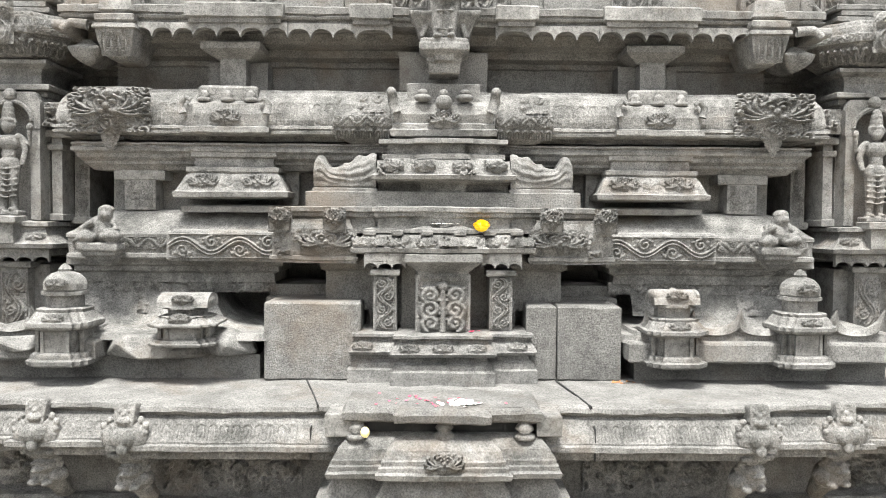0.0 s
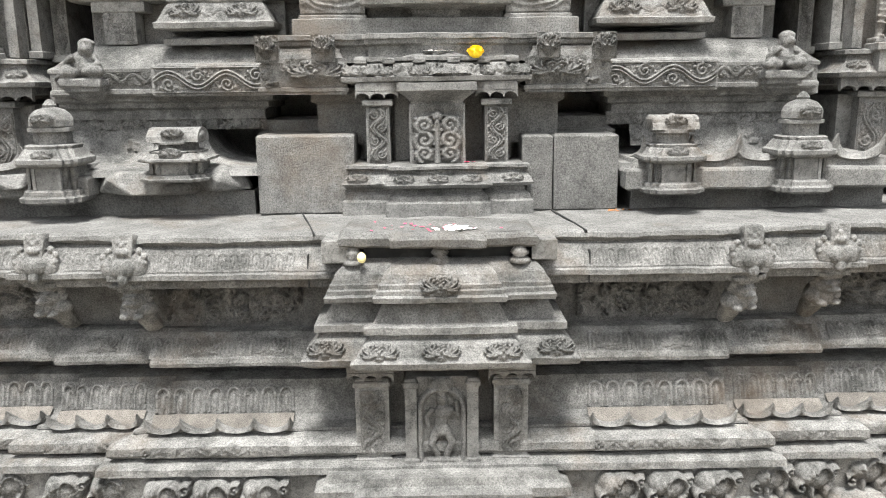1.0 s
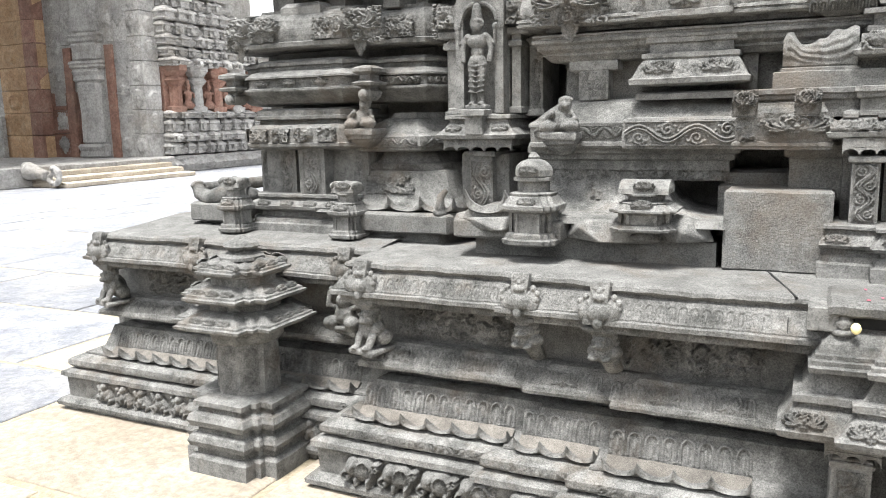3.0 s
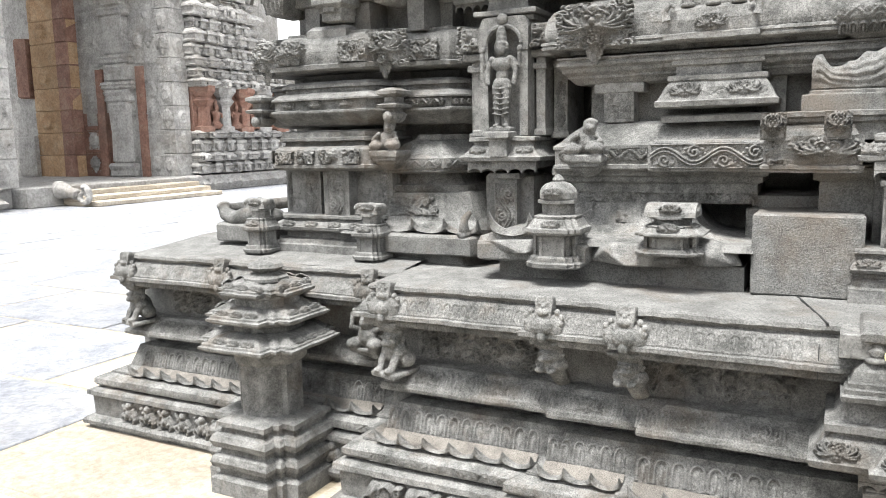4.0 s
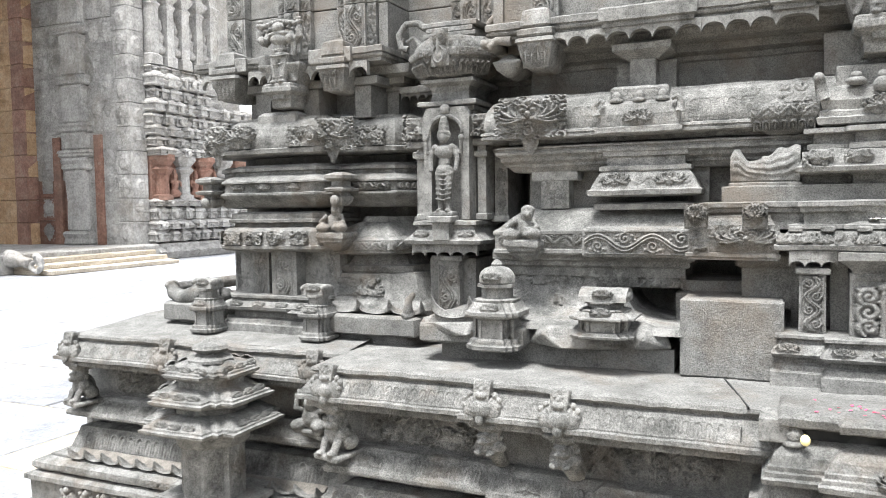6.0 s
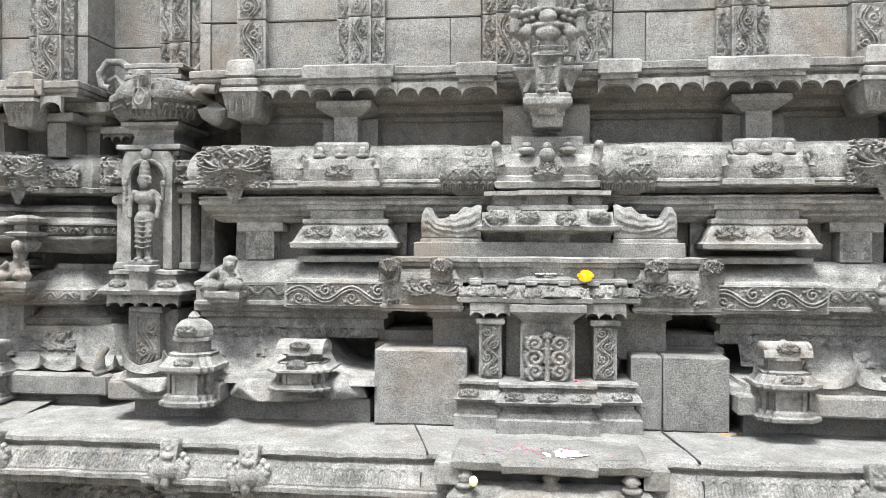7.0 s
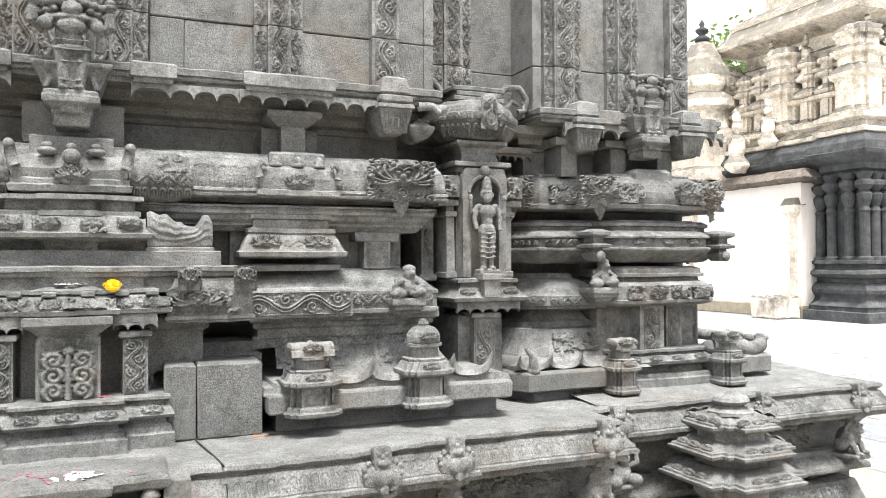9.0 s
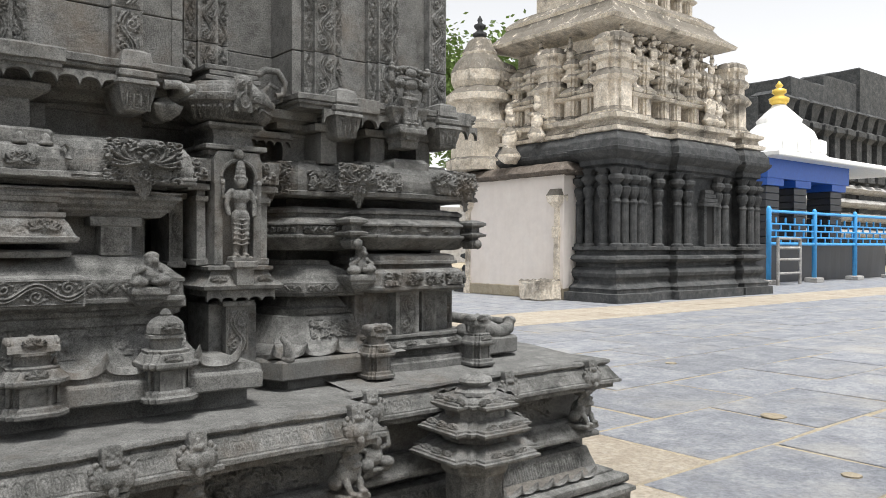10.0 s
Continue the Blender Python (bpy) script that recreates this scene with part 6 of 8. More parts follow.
    # outer plate with a curled leaf
    out = band("leaf_plate", [(0.40, 3.06), (0.76, 3.06), (0.80, 3.12), (0.80, 3.9), (0.40, 3.9)], [(-0.01, 0.905), (0, 0.912), (0, 0.99), (-0.008, 0.998), (-0.03, 1.002)], 0.03, GRANITE_PLAIN)
    band("plate_foot", [(0.40, 3.12), (0.72, 3.12), (0.72, 3.9), (0.40, 3.9)], [(0, 0.84), (0, 0.91)], 0.1, GRANITE_PLAIN)
    g = Geo(0.002)
    g.tube([(s * 0.46, 3.18, 1.06), (s * 0.56, 3.13, 1.05), (s * 0.66, 3.11, 1.02), (s * 0.74, 3.12, 1.045), (s * 0.775, 3.14, 1.085)], 0.062, 0.03, 10)
    g.ball((s * 0.55, 3.2, 1.03), (0.14, 0.10, 0.055))
    g.ball((s * 0.78, 3.15, 1.085), (0.032, 0.05, 0.026))
    g.tube([(s * 0.78, 3.15, 1.06), (s * 0.785, 3.40, 1.06), (s * 0.78, 3.80, 1.06)], 0.035, 0.035, 8)
    g.obj("curled_leaf", GRANITE, out, "", True)
    # leaf band on the pier, hipped slope in the recess
    leaf = band("leaf_band", pier_plan(3.02), [(-0.08, 1.28), (-0.02, 1.288), (0, 1.294), (0.012, 1.30), (0.014, 1.314), (0.004, 1.318), (-0.004, 1.385), (-0.018, 1.398), (-0.055, 1.408), (-0.06, 1.425), (-0.03, 1.43), (-0.028, 1.444), (-0.042, 1.448), (-0.045, 1.472), (-0.08, 1.482)])
    for k, x in enumerate((-0.165, -0.03, 0.105, 0.235)):
        Geo().relief(foliage(0.105, 0.068, 0.02, 0.0035, 177 + k, 20), 0.105, 0.068, at(s * x, 3.017, 1.318, 0, 6)).obj("leaf_carving", GRANITE, leaf, smooth=True)
    strip("leaf_carving", foliage(0.10, 0.068, 0.018, 0.0035, 191, 18), 0.10, 0.068, 0.30, 3.02, 0.37, 3.105, 1.318, leaf, 6)
    slope = band("recess_slope", [(-0.76, 3.50), (-0.73, 3.40), (-0.58, 3.17), (-0.26, 3.14), (-0.26, 3.7), (-0.76, 3.7)], [(-0.10, 1.262), (-0.02, 1.268), (0.0, 1.275), (0.0, 1.285), (0.008, 1.29), (0.008, 1.338), (0.0, 1.343), (-0.02, 1.355), (-0.075, 1.405), (-0.10, 1.42), (-0.12, 1.425), (-0.13, 1.45)])
    strip("creeper_carving", vine(0.30, 0.042, 4, 0.008, 0.003, 3), 0.30, 0.042, -0.58, 3.162, -0.26, 3.132, 1.292, slope)
    strip("creeper_carving", vine(0.24, 0.042, 3, 0.008, 0.003, 4), 0.24, 0.042, -0.73, 3.392, -0.58, 3.162, 1.292, slope)
    # bead roll round both, cups hanging where they meet
    roll = band("bead_roll", bay_plan(3.06), [(-0.09, 1.50), (-0.05, 1.506), (-0.03, 1.52), (0.012, 1.55), (0.03, 1.562), (0.034, 1.568), (0.034, 1.577), (0.014, 1.581), (0.012, 1.624), (0.03, 1.628), (0.03, 1.636), (0.0, 1.655), (-0.045, 1.668), (-0.045, 1.685), (-0.03, 1.69), (-0.03, 1.705), (-0.06, 1.72)])
    Geo(0.001).tiers(turn([(x * 0.93 + 0.02, y + 0.24) for x, y in bay_plan(3.06)]), [(0, 1.38), (0, 1.98)], 0.1).obj("bay_core", GRANITE_PLAIN, parent).location = (cx, 0, 0)
    strip("bead_row", vine(0.25, 0.04, 4, 0.02, 0.003, 6), 0.25, 0.04, -0.60, 3.197, -0.31, 3.177, 1.583, roll)
    strip("bead_row", beads(0.22, 0.042, 6, 0.024, 0.003), 0.22, 0.042, -0.73, 3.388, -0.60, 3.197, 1.582, roll)
    for x in (-0.12, 0.06, 0.22):
        put("roll_mask", small_kudu, roll, at(s * x, 3.046, 1.578, 0, 0))
    strip("medallion", foliage(0.12, 0.045, 0.014, 0.003, 12, 12), 0.12, 0.045, 0.38, 3.135, 0.46, 3.148, 1.58, roll)
    for x, y in ((-0.37, 3.05), (0.43, 3.07)):
        put("hanging_cup", cup_me, roll, pose(s * x, y, 1.578) @ Matrix.Diagonal((0.82, 1.0, 1.0, 1)))
    # rolled cornice with lion masks, gables and drooping tongues
    k = band("bay_cornice", bay_plan(3.06), [(-0.12, 1.768), (-0.02, 1.768), (0.004, 1.775), (0.008, 1.795), (-0.004, 1.80), (0.0, 1.83), (-0.002, 1.86), (-0.016, 1.90), (-0.04, 1.93), (-0.07, 1.945), (-0.07, 1.957), (-0.14, 1.965)])
    for x, y, a in ((-0.31, 3.12, 0), (0.40, 3.13, 20), (-0.71, 3.32, -56)):
        put("lion_mask", face_big, k, at(s * x, y - 0.018, 1.775, s * a, 5) @ Matrix.Diagonal((1.0, 1.15, 0.82, 1)))
        put("leaf_tongue", tongue_me, k, at(s * x, y - 0.012, 1.715, s * a))
    for x in (-0.47, -0.16, 0.22):
        w = 0.16
        Geo().relief(foliage(w, 0.10, 0.018, 0.0035, int(x * 100) + 150, 40), w, 0.10, at(s * x, 3.058 if x > -0.3 else 3.195, 1.80, 0, 8), 0.002).obj("leaf_carving", GRANITE, k, smooth=True)
    put("gable_mask", kudu_me, k, at(s * 0.20, 3.045, 1.80, 0, 10) @ Matrix.Diagonal((1.4, 1.4, 1.5, 1)))
    Geo(J).tiers(turn([(-0.10, 3.10), (0.13, 3.10), (0.13, 3.4), (-0.10, 3.4)]), [(0, 1.90), (0.0, 1.965), (-0.02, 1.985)], 0.03).obj("gable_top", GRANITE, k)
    # scalloped edge under the eaves and the short pilasters behind
    for x0, x1, n in ((-0.50, -0.40, 1), (-0.28, -0.08, 2), (0.06, 0.20, 2), (0.36, 0.50, 2)):
        a, b = sorted((s * x0, s * x1))
        Geo(0.001).fringe(a, b, 2.985 + SIDE, 3.01 + SIDE, 2.20, 2.13, n, 0.62).obj("fringe", GRANITE, parent).location = (cx, 0, 0)
    for x in (-0.42, -0.12, 0.18):
        g = Geo(J)
        g.box(s * x - 0.045, s * x + 0.045, 3.22, 3.5, 1.94, 2.10)
        g.box(s * x - 0.09, s * x + 0.09, 3.20, 3.5, 2.10, 2.14)
        g.obj("dwarf_pilaster", GRANITE_PLAIN, parent).location = (cx, 0, 0)
    g = Geo(0.001)
    for x, w in ((-0.30, 0.12), (0.0, 0.12), (0.32, 0.12)):
        g.box(s * x - w, s * x + w, 2.968 + SIDE, 3.2 + SIDE, 2.20, 2.272)
    g.obj("eaves_block", GRANITE, parent).location = (cx, 0, 0)
    # eave of the recess behind the niche
    a, b = sorted((s * -0.88, s * -0.56))
    Geo(0.001).fringe(a, b, 3.36, 3.38, 2.06, 2.025, 7).obj("fringe", GRANITE, parent).location = (cx, 0, 0)
    Geo(0.001).box(a, b, 3.34, 3.6, 2.06, 2.095).obj("recess_eave", GRANITE, parent).location = (cx, 0, 0)
    # sloping flags of the set-back ledge
    x0, x1 = sorted((s * -0.55, s * 1.10))
    n = 24
    v = [(x0 + (x1 - x0) * i / n, y, z) for y, z in ((2.80, 0.845), (2.80, 0.858), (2.98, 0.874), (3.3, 0.90), (3.9, 0.90)) for i in range(n + 1)]
    f = [(j * (n + 1) + i, j * (n + 1) + i + 1, (j + 1) * (n + 1) + i + 1, (j + 1) * (n + 1) + i) for j in range(4) for i in range(n)]
    Geo(0.003).add(v, f).obj("ledge_flags", LEDGE, lower).location = (cx, 0, 0)


side_bay(upper, 1)
side_bay(upper, -1)

# ---------- plain slabs set against the middle shrine ----------
def slab_thing(x0, x1, y, z1, label):
    w, d = (x1 - x0) / 2, 0.30
    g = Geo(0.0025)
    g.box(-w, w, 0, d, 0, z1 - 0.856, 0.007, 0.03)
    ob = g.obj("stone_slab", GRANITE_PLAIN)
    ob.location = ((x0 + x1) / 2, y, 0.856)
    return tagged(ob, label, "stone slab", "slabs beside the shrine")


slab_thing(-0.615, -0.262, 2.825, 1.145, "plain rough grey granite slab standing on the ledge")
slab_thing(0.352, 0.462, 2.84, 1.135, "narrow plain granite slab beside the shrine")
slab_thing(0.466, 0.702, 2.83, 1.135, "plain dressed granite slab with a tight joint")

# ---------- model shrines on the base slab ----------
def model_shrine(loc, h=0.113, barrel=False, tall=1.0, label=""):
    t = thing("model_shrine", label, "model shrine", loc, "model shrines")
    k = tall
    P = cross(h * 0.62, h * 0.16, h * 0.42)
    g = Geo(0.0012)
    g.tiers(P, [(h * 0.12, 0), (h * 0.24, 0.008 * k), (h * 0.26, 0.022 * k), (h * 0.16, 0.028 * k), (h * 0.13, 0.042 * k), (h * 0.05, 0.048 * k)], 0.02)
    g.obj("foot", GRANITE, t)
    g = Geo(0.001)
    g.tiers(P, [(-h * 0.03, 0.045 * k), (-h * 0.03, 0.125 * k)], 0.02)
    g.obj("body", GRANITE, t)
    for a in range(4):
        for q in (-0.42, 0.42):
            put("corner_post", post_me, t, pose(0, 0, 0.045 * k, 0, 0, a * 90) @ pose(q * h, -h * 0.75, 0) @ Matrix.Diagonal((h / 0.113, h / 0.113, k, 1)))
    g = Geo(0.001)
    g.tiers(P, [(0, 0.12 * k), (h * 0.22, 0.128 * k), (h * 0.27, 0.136 * k), (h * 0.27, 0.148 * k), (h * 0.18, 0.154 * k), (h * 0.05, 0.178 * k), (0, 0.182 * k), (h * 0.02, 0.192 * k), (-h * 0.08, 0.196 * k)], 0.02)
    e = g.obj("eave", GRANITE, t)
    put("eave_mask", small_kudu, e, at(0, -h * 1.0, 0.138 * k, 0, 28))
    g = Geo(0.001)
    g.tiers(octagon(h * 0.6), [(0, 0.19 * k), (0, 0.235 * k), (h * 0.14, 0.238 * k), (h * 0.14, 0.25 * k), (0, 0.252 * k)], 0.02)
    g.obj("neck", GRANITE, t)
    if barrel:
        g = Geo(0.001)
        v = [(h * 0.62 * math.cos(math.pi * i / 8), 0.25 * k + 0.05 * math.sin(math.pi * i / 8)) for i in range(9)]
        n = len(v)
        pts = [(x, y, z) for x in (-h * 0.78, h * 0.78) for y, z in v]
        g.add(pts, [(i, i + 1, n + i + 1, n + i) for i in range(n - 1)] + [tuple(range(n))[::-1], tuple(range(n, 2 * n))])
        for s in (-1, 1):
            g.ball((s * h * 0.72, -h * 0.1, 0.285 * k), (0.014, 0.05, 0.02))
        g.lathe((0, 0, 0.292 * k), [(0.018, 0), (0.02, 0.008), (0.006, 0.018)], 10)
        g.obj("roof", GRANITE, t, "worn barrel roof")
        put("roof_mask", small_kudu, t, at(0, -h * 0.60, 0.252 * k, 0, 12))
    else:
        g = Geo(0.0012)
        g.lathe((0, 0, 0.245 * k), [(h * 0.60, 0), (h * 0.68, 0.012), (h * 0.68, 0.034), (h * 0.62, 0.05), (h * 0.46, 0.066), (h * 0.2, 0.076), (h * 0.22, 0.084), (h * 0.12, 0.098), (0.004, 0.104)], 20, 8, 0.06)
        g.obj("roof", GRANITE, t, "ribbed dome roof with a knob")
        put("roof_mask", small_kudu, t, at(0, -h * 0.72, 0.252 * k, 0, 12))
    return t


post_me = keep(Geo().box(-0.006, 0.006, -0.006, 0.006, 0, 0.078), "corner_post", GRANITE)
model_shrine((0.872, 2.775, 0.930), 0.105, True, 0.90, "worn granite model shrine with a barrel roof")
model_shrine((1.337, 2.775, 0.928), 0.10, False, 1.02, "tall granite model shrine with a domed roof")
model_shrine((-1.315, 2.775, 0.925), 0.105, False, 1.05, "granite model shrine with a knobbed dome roof")
model_shrine((-0.885, 2.80, 0.995), 0.115, True, 0.55, "broken granite model shrine with a worn roof")
for s in (-1, 1):
    model_shrine((XS + s * (BAY - 0.30), 2.96, 0.875), 0.078, True, 0.86, "small granite model shrine with a barrel roof beside the bay")
    model_shrine((XS + s * (BAY + 0.37), 2.97, 0.875), 0.078, True, 0.90, "small granite model shrine at the bay's outer corner")

# broken edge of the base slab
def rubble(name, cx, cy, z, w, d, h, seed, label):
    rng = random.Random(seed)
    bm = bmesh.new()
    for _ in range(22):
        a, t = rng.uniform(0, 2 * math.pi), rng.random() ** 0.35
        bm.verts.new((w * t * math.cos(a) * 1.1, d * t * math.sin(a) * 1.1, rng.choice((0.0, 0.1, 0.6, 0.9, 1.0)) * h * rng.uniform(0.8, 1.05)))
    bmesh.ops.convex_hull(bm, input=bm.verts)
    bmesh.ops.delete(bm, geom=[v for v in bm.verts if not v.link_faces], context="VERTS")
    bmesh.ops.bevel(bm, geom=list(bm.edges), offset=0.005, segments=1, affect="EDGES")
    me = bpy.data.meshes.new(name)
    bm.to_mesh(me)
    bm.free()
    me.materials.append(GRANITE)
    ob = new(name, me)
    ob.location = (cx, cy, z)
    return tagged(ob, label, "broken stone", "broken base stones")


rubble("broken_stone", -1.06, 2.86, 0.945, 0.15, 0.12, 0.09, 3, "broken granite edge stone with chipped faces")
rubble("broken_stone", -0.93, 2.90, 0.93, 0.16, 0.12, 0.075, 13, "cracked granite piece fallen from the base slab")
rubble("broken_stone", -0.74, 2.86, 0.945, 0.11, 0.10, 0.10, 5, "split granite piece of the base slab")
rubble("broken_stone", -1.50, 2.80, 0.97, 0.13, 0.09, 0.06, 8, "chipped flat granite stone on the base slab")

# ---------- offerings ----------
YELLOW = paint("marigold_petal", (0.90, 0.60, 0.015), 0.7)
PINK = paint("rose_petal", (0.55, 0.05, 0.12), 0.7)
POWDER = paint("rice_powder", (0.82, 0.81, 0.78), 0.95)
LEMON = paint("cut_lemon", (0.72, 0.64, 0.32), 0.6)
g = Geo()
rng = random.Random(4)
for k in range(90):
    a, e = rng.uniform(0, 6.28), rng.uniform(0.0, 1.45)
    r = 0.026
    d = Vector((math.cos(a) * math.cos(e), math.sin(a) * math.cos(e), 0.75 * math.sin(e)))
    c = d * r
    t = Vector((-math.sin(a), math.cos(a), 0)) * 0.007
    u = (d * 0.6 + Vector((0, 0, 1)) * 0.5) * 0.010
    g.add([tuple(c - t), tuple(c + t), tuple(c + t * 0.8 + u), tuple(c - t * 0.8 + u)], [(0, 1, 2, 3)])
g.ball((0, 0, 0.004), (0.026, 0.026, 0.02))
m = g.obj("marigold_flower", YELLOW)
m.location = (0.178, 2.80, 1.424)
tagged(m, "fresh yellow marigold flower lying on the shrine eave", "flower")


def strewn(name, label, cat, mat, n, cx, cy, z, rx, ry, size, seed):
    r = random.Random(seed)
    g = Geo()
    for _ in range(n):
        x, y, a = cx + r.gauss(0, rx), cy + r.gauss(0, ry), r.uniform(0, 6.28)
        q = [(x + size * r.uniform(0.6, 1.1) * math.cos(a + k * 1.05), y + size * r.uniform(0.5, 1.0) * math.sin(a + k * 1.05), z + r.uniform(0.001, 0.005)) for k in range(6)]
        g.add(q, [tuple(range(6))])
    return tagged(g.obj(name, mat), label, cat, kind="stuff")


strewn("powder_patch", "white rice powder spilt on the worn shrine roof", "powder", POWDER, 45, 0.09, 2.40, 0.876, 0.028, 0.022, 0.010, 1)
strewn("powder_patch", "white powder dab on the upper shrine eave", "powder", POWDER, 30, 0.03, 2.83, 1.434, 0.03, 0.008, 0.010, 6)
strewn("flower_petals", "pink and red flower petals scattered over the ledge", "petals", PINK, 26, 0.0, 2.42, 0.876, 0.10, 0.045, 0.007, 2)
strewn("flower_petals", "red petals beside the middle column foot", "petals", PINK, 5, 0.15, 2.80, 1.042, 0.012, 0.01, 0.009, 3)
g = Geo(0.001)
g.ball((0, 0, 0.012), (0.014, 0.013, 0.017))
l = g.obj("lemon_half", LEMON, None, "", True)
l.location = (-0.20, 2.325, 0.79)
tagged(l, "squeezed pale yellow lemon lying on the shrine roof", "lemon")
g = Geo()
rng = random.Random(11)
for k in range(12):
    a = rng.uniform(0, 6.28)
    x, y = rng.gauss(0, 0.02), rng.gauss(0, 0.015)
    g.add([(x, y, 0.002), (x + 0.015 * math.cos(a), y + 0.015 * math.sin(a), 0.008), (x + 0.022 * math.cos(a + 0.5), y + 0.022 * math.sin(a + 0.5), 0.003)], [(0, 1, 2)])
dl = g.obj("dry_leaves", paint("dry_leaf", (0.22, 0.10, 0.04), 0.8))
dl.location = (0.72, 2.80, 0.857)
tagged(dl, "few dry brown leaves under the base slab", "leaves", kind="stuff")

# ---------- tower shrine across the court ----------
def mass(g, x0, x1, y0, y1, prof, step=0.6):
    g.sweep([(x0, y0), (x1, y0), (x1, y1), (x0, y1)], prof, True, step)


tower = thing("tower_shrine", "black stone shrine with a limewashed tiered tower", "shrine", (18.06, 14.05, FLOOR))
TW, TD = 7.9, 7.0
STEPPED = [(0, 0), (1.35, 0), (1.35, 0.28), (2.95, 0.28), (2.95, 0), (5.95, 0), (5.95, 0.28), (6.75, 0.28), (6.75, 0), (TW, 0), (TW, TD), (0.28, TD), (0.28, 1.4), (0, 1.4)]
for name, label, prof in (
        ("plinth", "moulded black stone plinth", [(0.32, 0), (0.32, 0.26), (0.2, 0.28), (0.2, 0.36), (0.22, 0.4), (0.05, 0.52), (0.0, 0.6), (0.02, 0.66), (0.10, 0.74), (0.12, 0.84), (0.08, 0.94), (-0.02, 1.0), (-0.1, 1.03), (-0.1, 1.14), (0.06, 1.18), (0.16, 1.26), (0.14, 1.34), (-0.02, 1.40), (-0.04, 1.5), (0.1, 1.54), (0.1, 1.62), (-0.2, 1.66)]),
        ("wall", "dark polished stone wall", [(-0.22, 1.6), (-0.22, 3.9), (-0.1, 3.98), (-0.05, 4.05)]),
        ("eave", "dark rolled stone eave", [(-0.2, 3.85), (-0.1, 3.9), (-0.1, 4.0), (0.0, 4.05), (0.0, 4.2), (0.12, 4.28), (0.26, 4.42), (0.28, 4.52), (0.22, 4.54), (0.2, 4.75), (0.06, 4.98), (-0.1, 5.02)])):
    Geo(0.008).sweep(STEPPED, prof, True, 0.3).obj(name, DARKSTONE, tower, label)


def shaft(h, r=0.13):
    g = Geo(0.004)
    g.lathe((0, 0, 0), [(r * 1.5, 0), (r * 1.5, 0.12), (r, 0.16), (r * 0.95, h * 0.55), (r * 1.15, h * 0.58), (r * 0.8, h * 0.62), (r * 1.3, h * 0.70), (r * 1.45, h * 0.76), (r * 0.8, h * 0.80), (r * 1.8, h * 0.86), (r * 1.8, h * 0.9), (r * 1.1, h * 0.93), (r * 1.7, h)], 12)
    return g


shaft_me = keep(shaft(2.35), "wall_column", DARKSTONE)
for x, y in ((0.12, 0.1), (0.5, 0.1), (0.9, 0.1), (1.25, 0.1), (1.75, 0.38), (2.5, 0.38), (3.1, 0.1), (3.65, 0.1), (5.35, 0.1), (5.8, 0.1), (6.2, 0.38), (6.9, 0.1), (7.4, 0.1), (7.8, 0.1), (0.1, 0.55), (0.1, 1.1), (0.38, 1.7), (0.38, 2.2)):
    put("wall_column", shaft_me, tower, pose(x, y, 1.58))
g = Geo(0.004)
g.box(4.45, 5.15, -0.02, 0.35, 1.62, 1.72)
g.box(4.45, 4.58, 0.0, 0.35, 1.7, 2.95)
g.box(5.02, 5.15, 0.0, 0.35, 1.7, 2.95)
for k in range(4):
    g.box(4.35 + 0.07 * k, 5.25 - 0.07 * k, -0.06 + 0.03 * k, 0.35, 2.95 + 0.14 * k, 3.07 + 0.14 * k)
g.obj("niche_frame", DARKSTONE, tower)
# solid near-black block: the niche's depth shade is put in by colour
Geo().box(4.58, 5.02, 0.06, 0.3, 1.72, 2.95).obj("niche_recess", paint("deep_black", (0.012, 0.012, 0.012), 0.9), tower)
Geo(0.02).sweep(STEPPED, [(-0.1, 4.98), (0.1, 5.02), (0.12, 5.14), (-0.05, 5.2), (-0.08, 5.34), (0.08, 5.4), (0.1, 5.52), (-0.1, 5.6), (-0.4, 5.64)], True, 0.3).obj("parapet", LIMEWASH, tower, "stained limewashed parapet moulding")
g = Geo(0.02)
mass(g, 1.45, TW - 1.45, 1.45, TD - 1.45, [(0, 5.5), (0, 7.6), (0.12, 7.7), (0.15, 7.85), (0.0, 7.95), (0, 8.35), (0.3, 8.42), (0.85, 8.58), (0.9, 8.68), (0.75, 8.78), (0.45, 9.05), (0.3, 9.3), (0.35, 9.4), (0.1, 9.6), (0.0, 9.7)], 0.3)
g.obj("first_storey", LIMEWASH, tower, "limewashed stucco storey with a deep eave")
for z, d in ((6.25, 0.95), (7.1, 0.72)):
    g = Geo(0.02)
    mass(g, 1.45, TW - 1.45, 1.45, TD - 1.45, [(0, z - 0.1), (d, z), (d + 0.06, z + 0.08), (d - 0.05, z + 0.14), (d - 0.25, z + 0.24), (0, z + 0.28)], 0.3)
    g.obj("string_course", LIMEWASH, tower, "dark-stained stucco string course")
g = Geo(0.02)
mass(g, 1.9, TW - 1.9, 1.9, TD - 1.9, [(0, 9.5), (0, 10.9), (0.4, 11.1), (0.45, 11.2), (0.1, 11.5), (-0.4, 11.6), (-0.4, 12.4), (0.1, 12.5), (0.0, 13.2), (-0.8, 13.8), (-1.6, 14.0)], 0.4)
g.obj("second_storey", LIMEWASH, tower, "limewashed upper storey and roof")


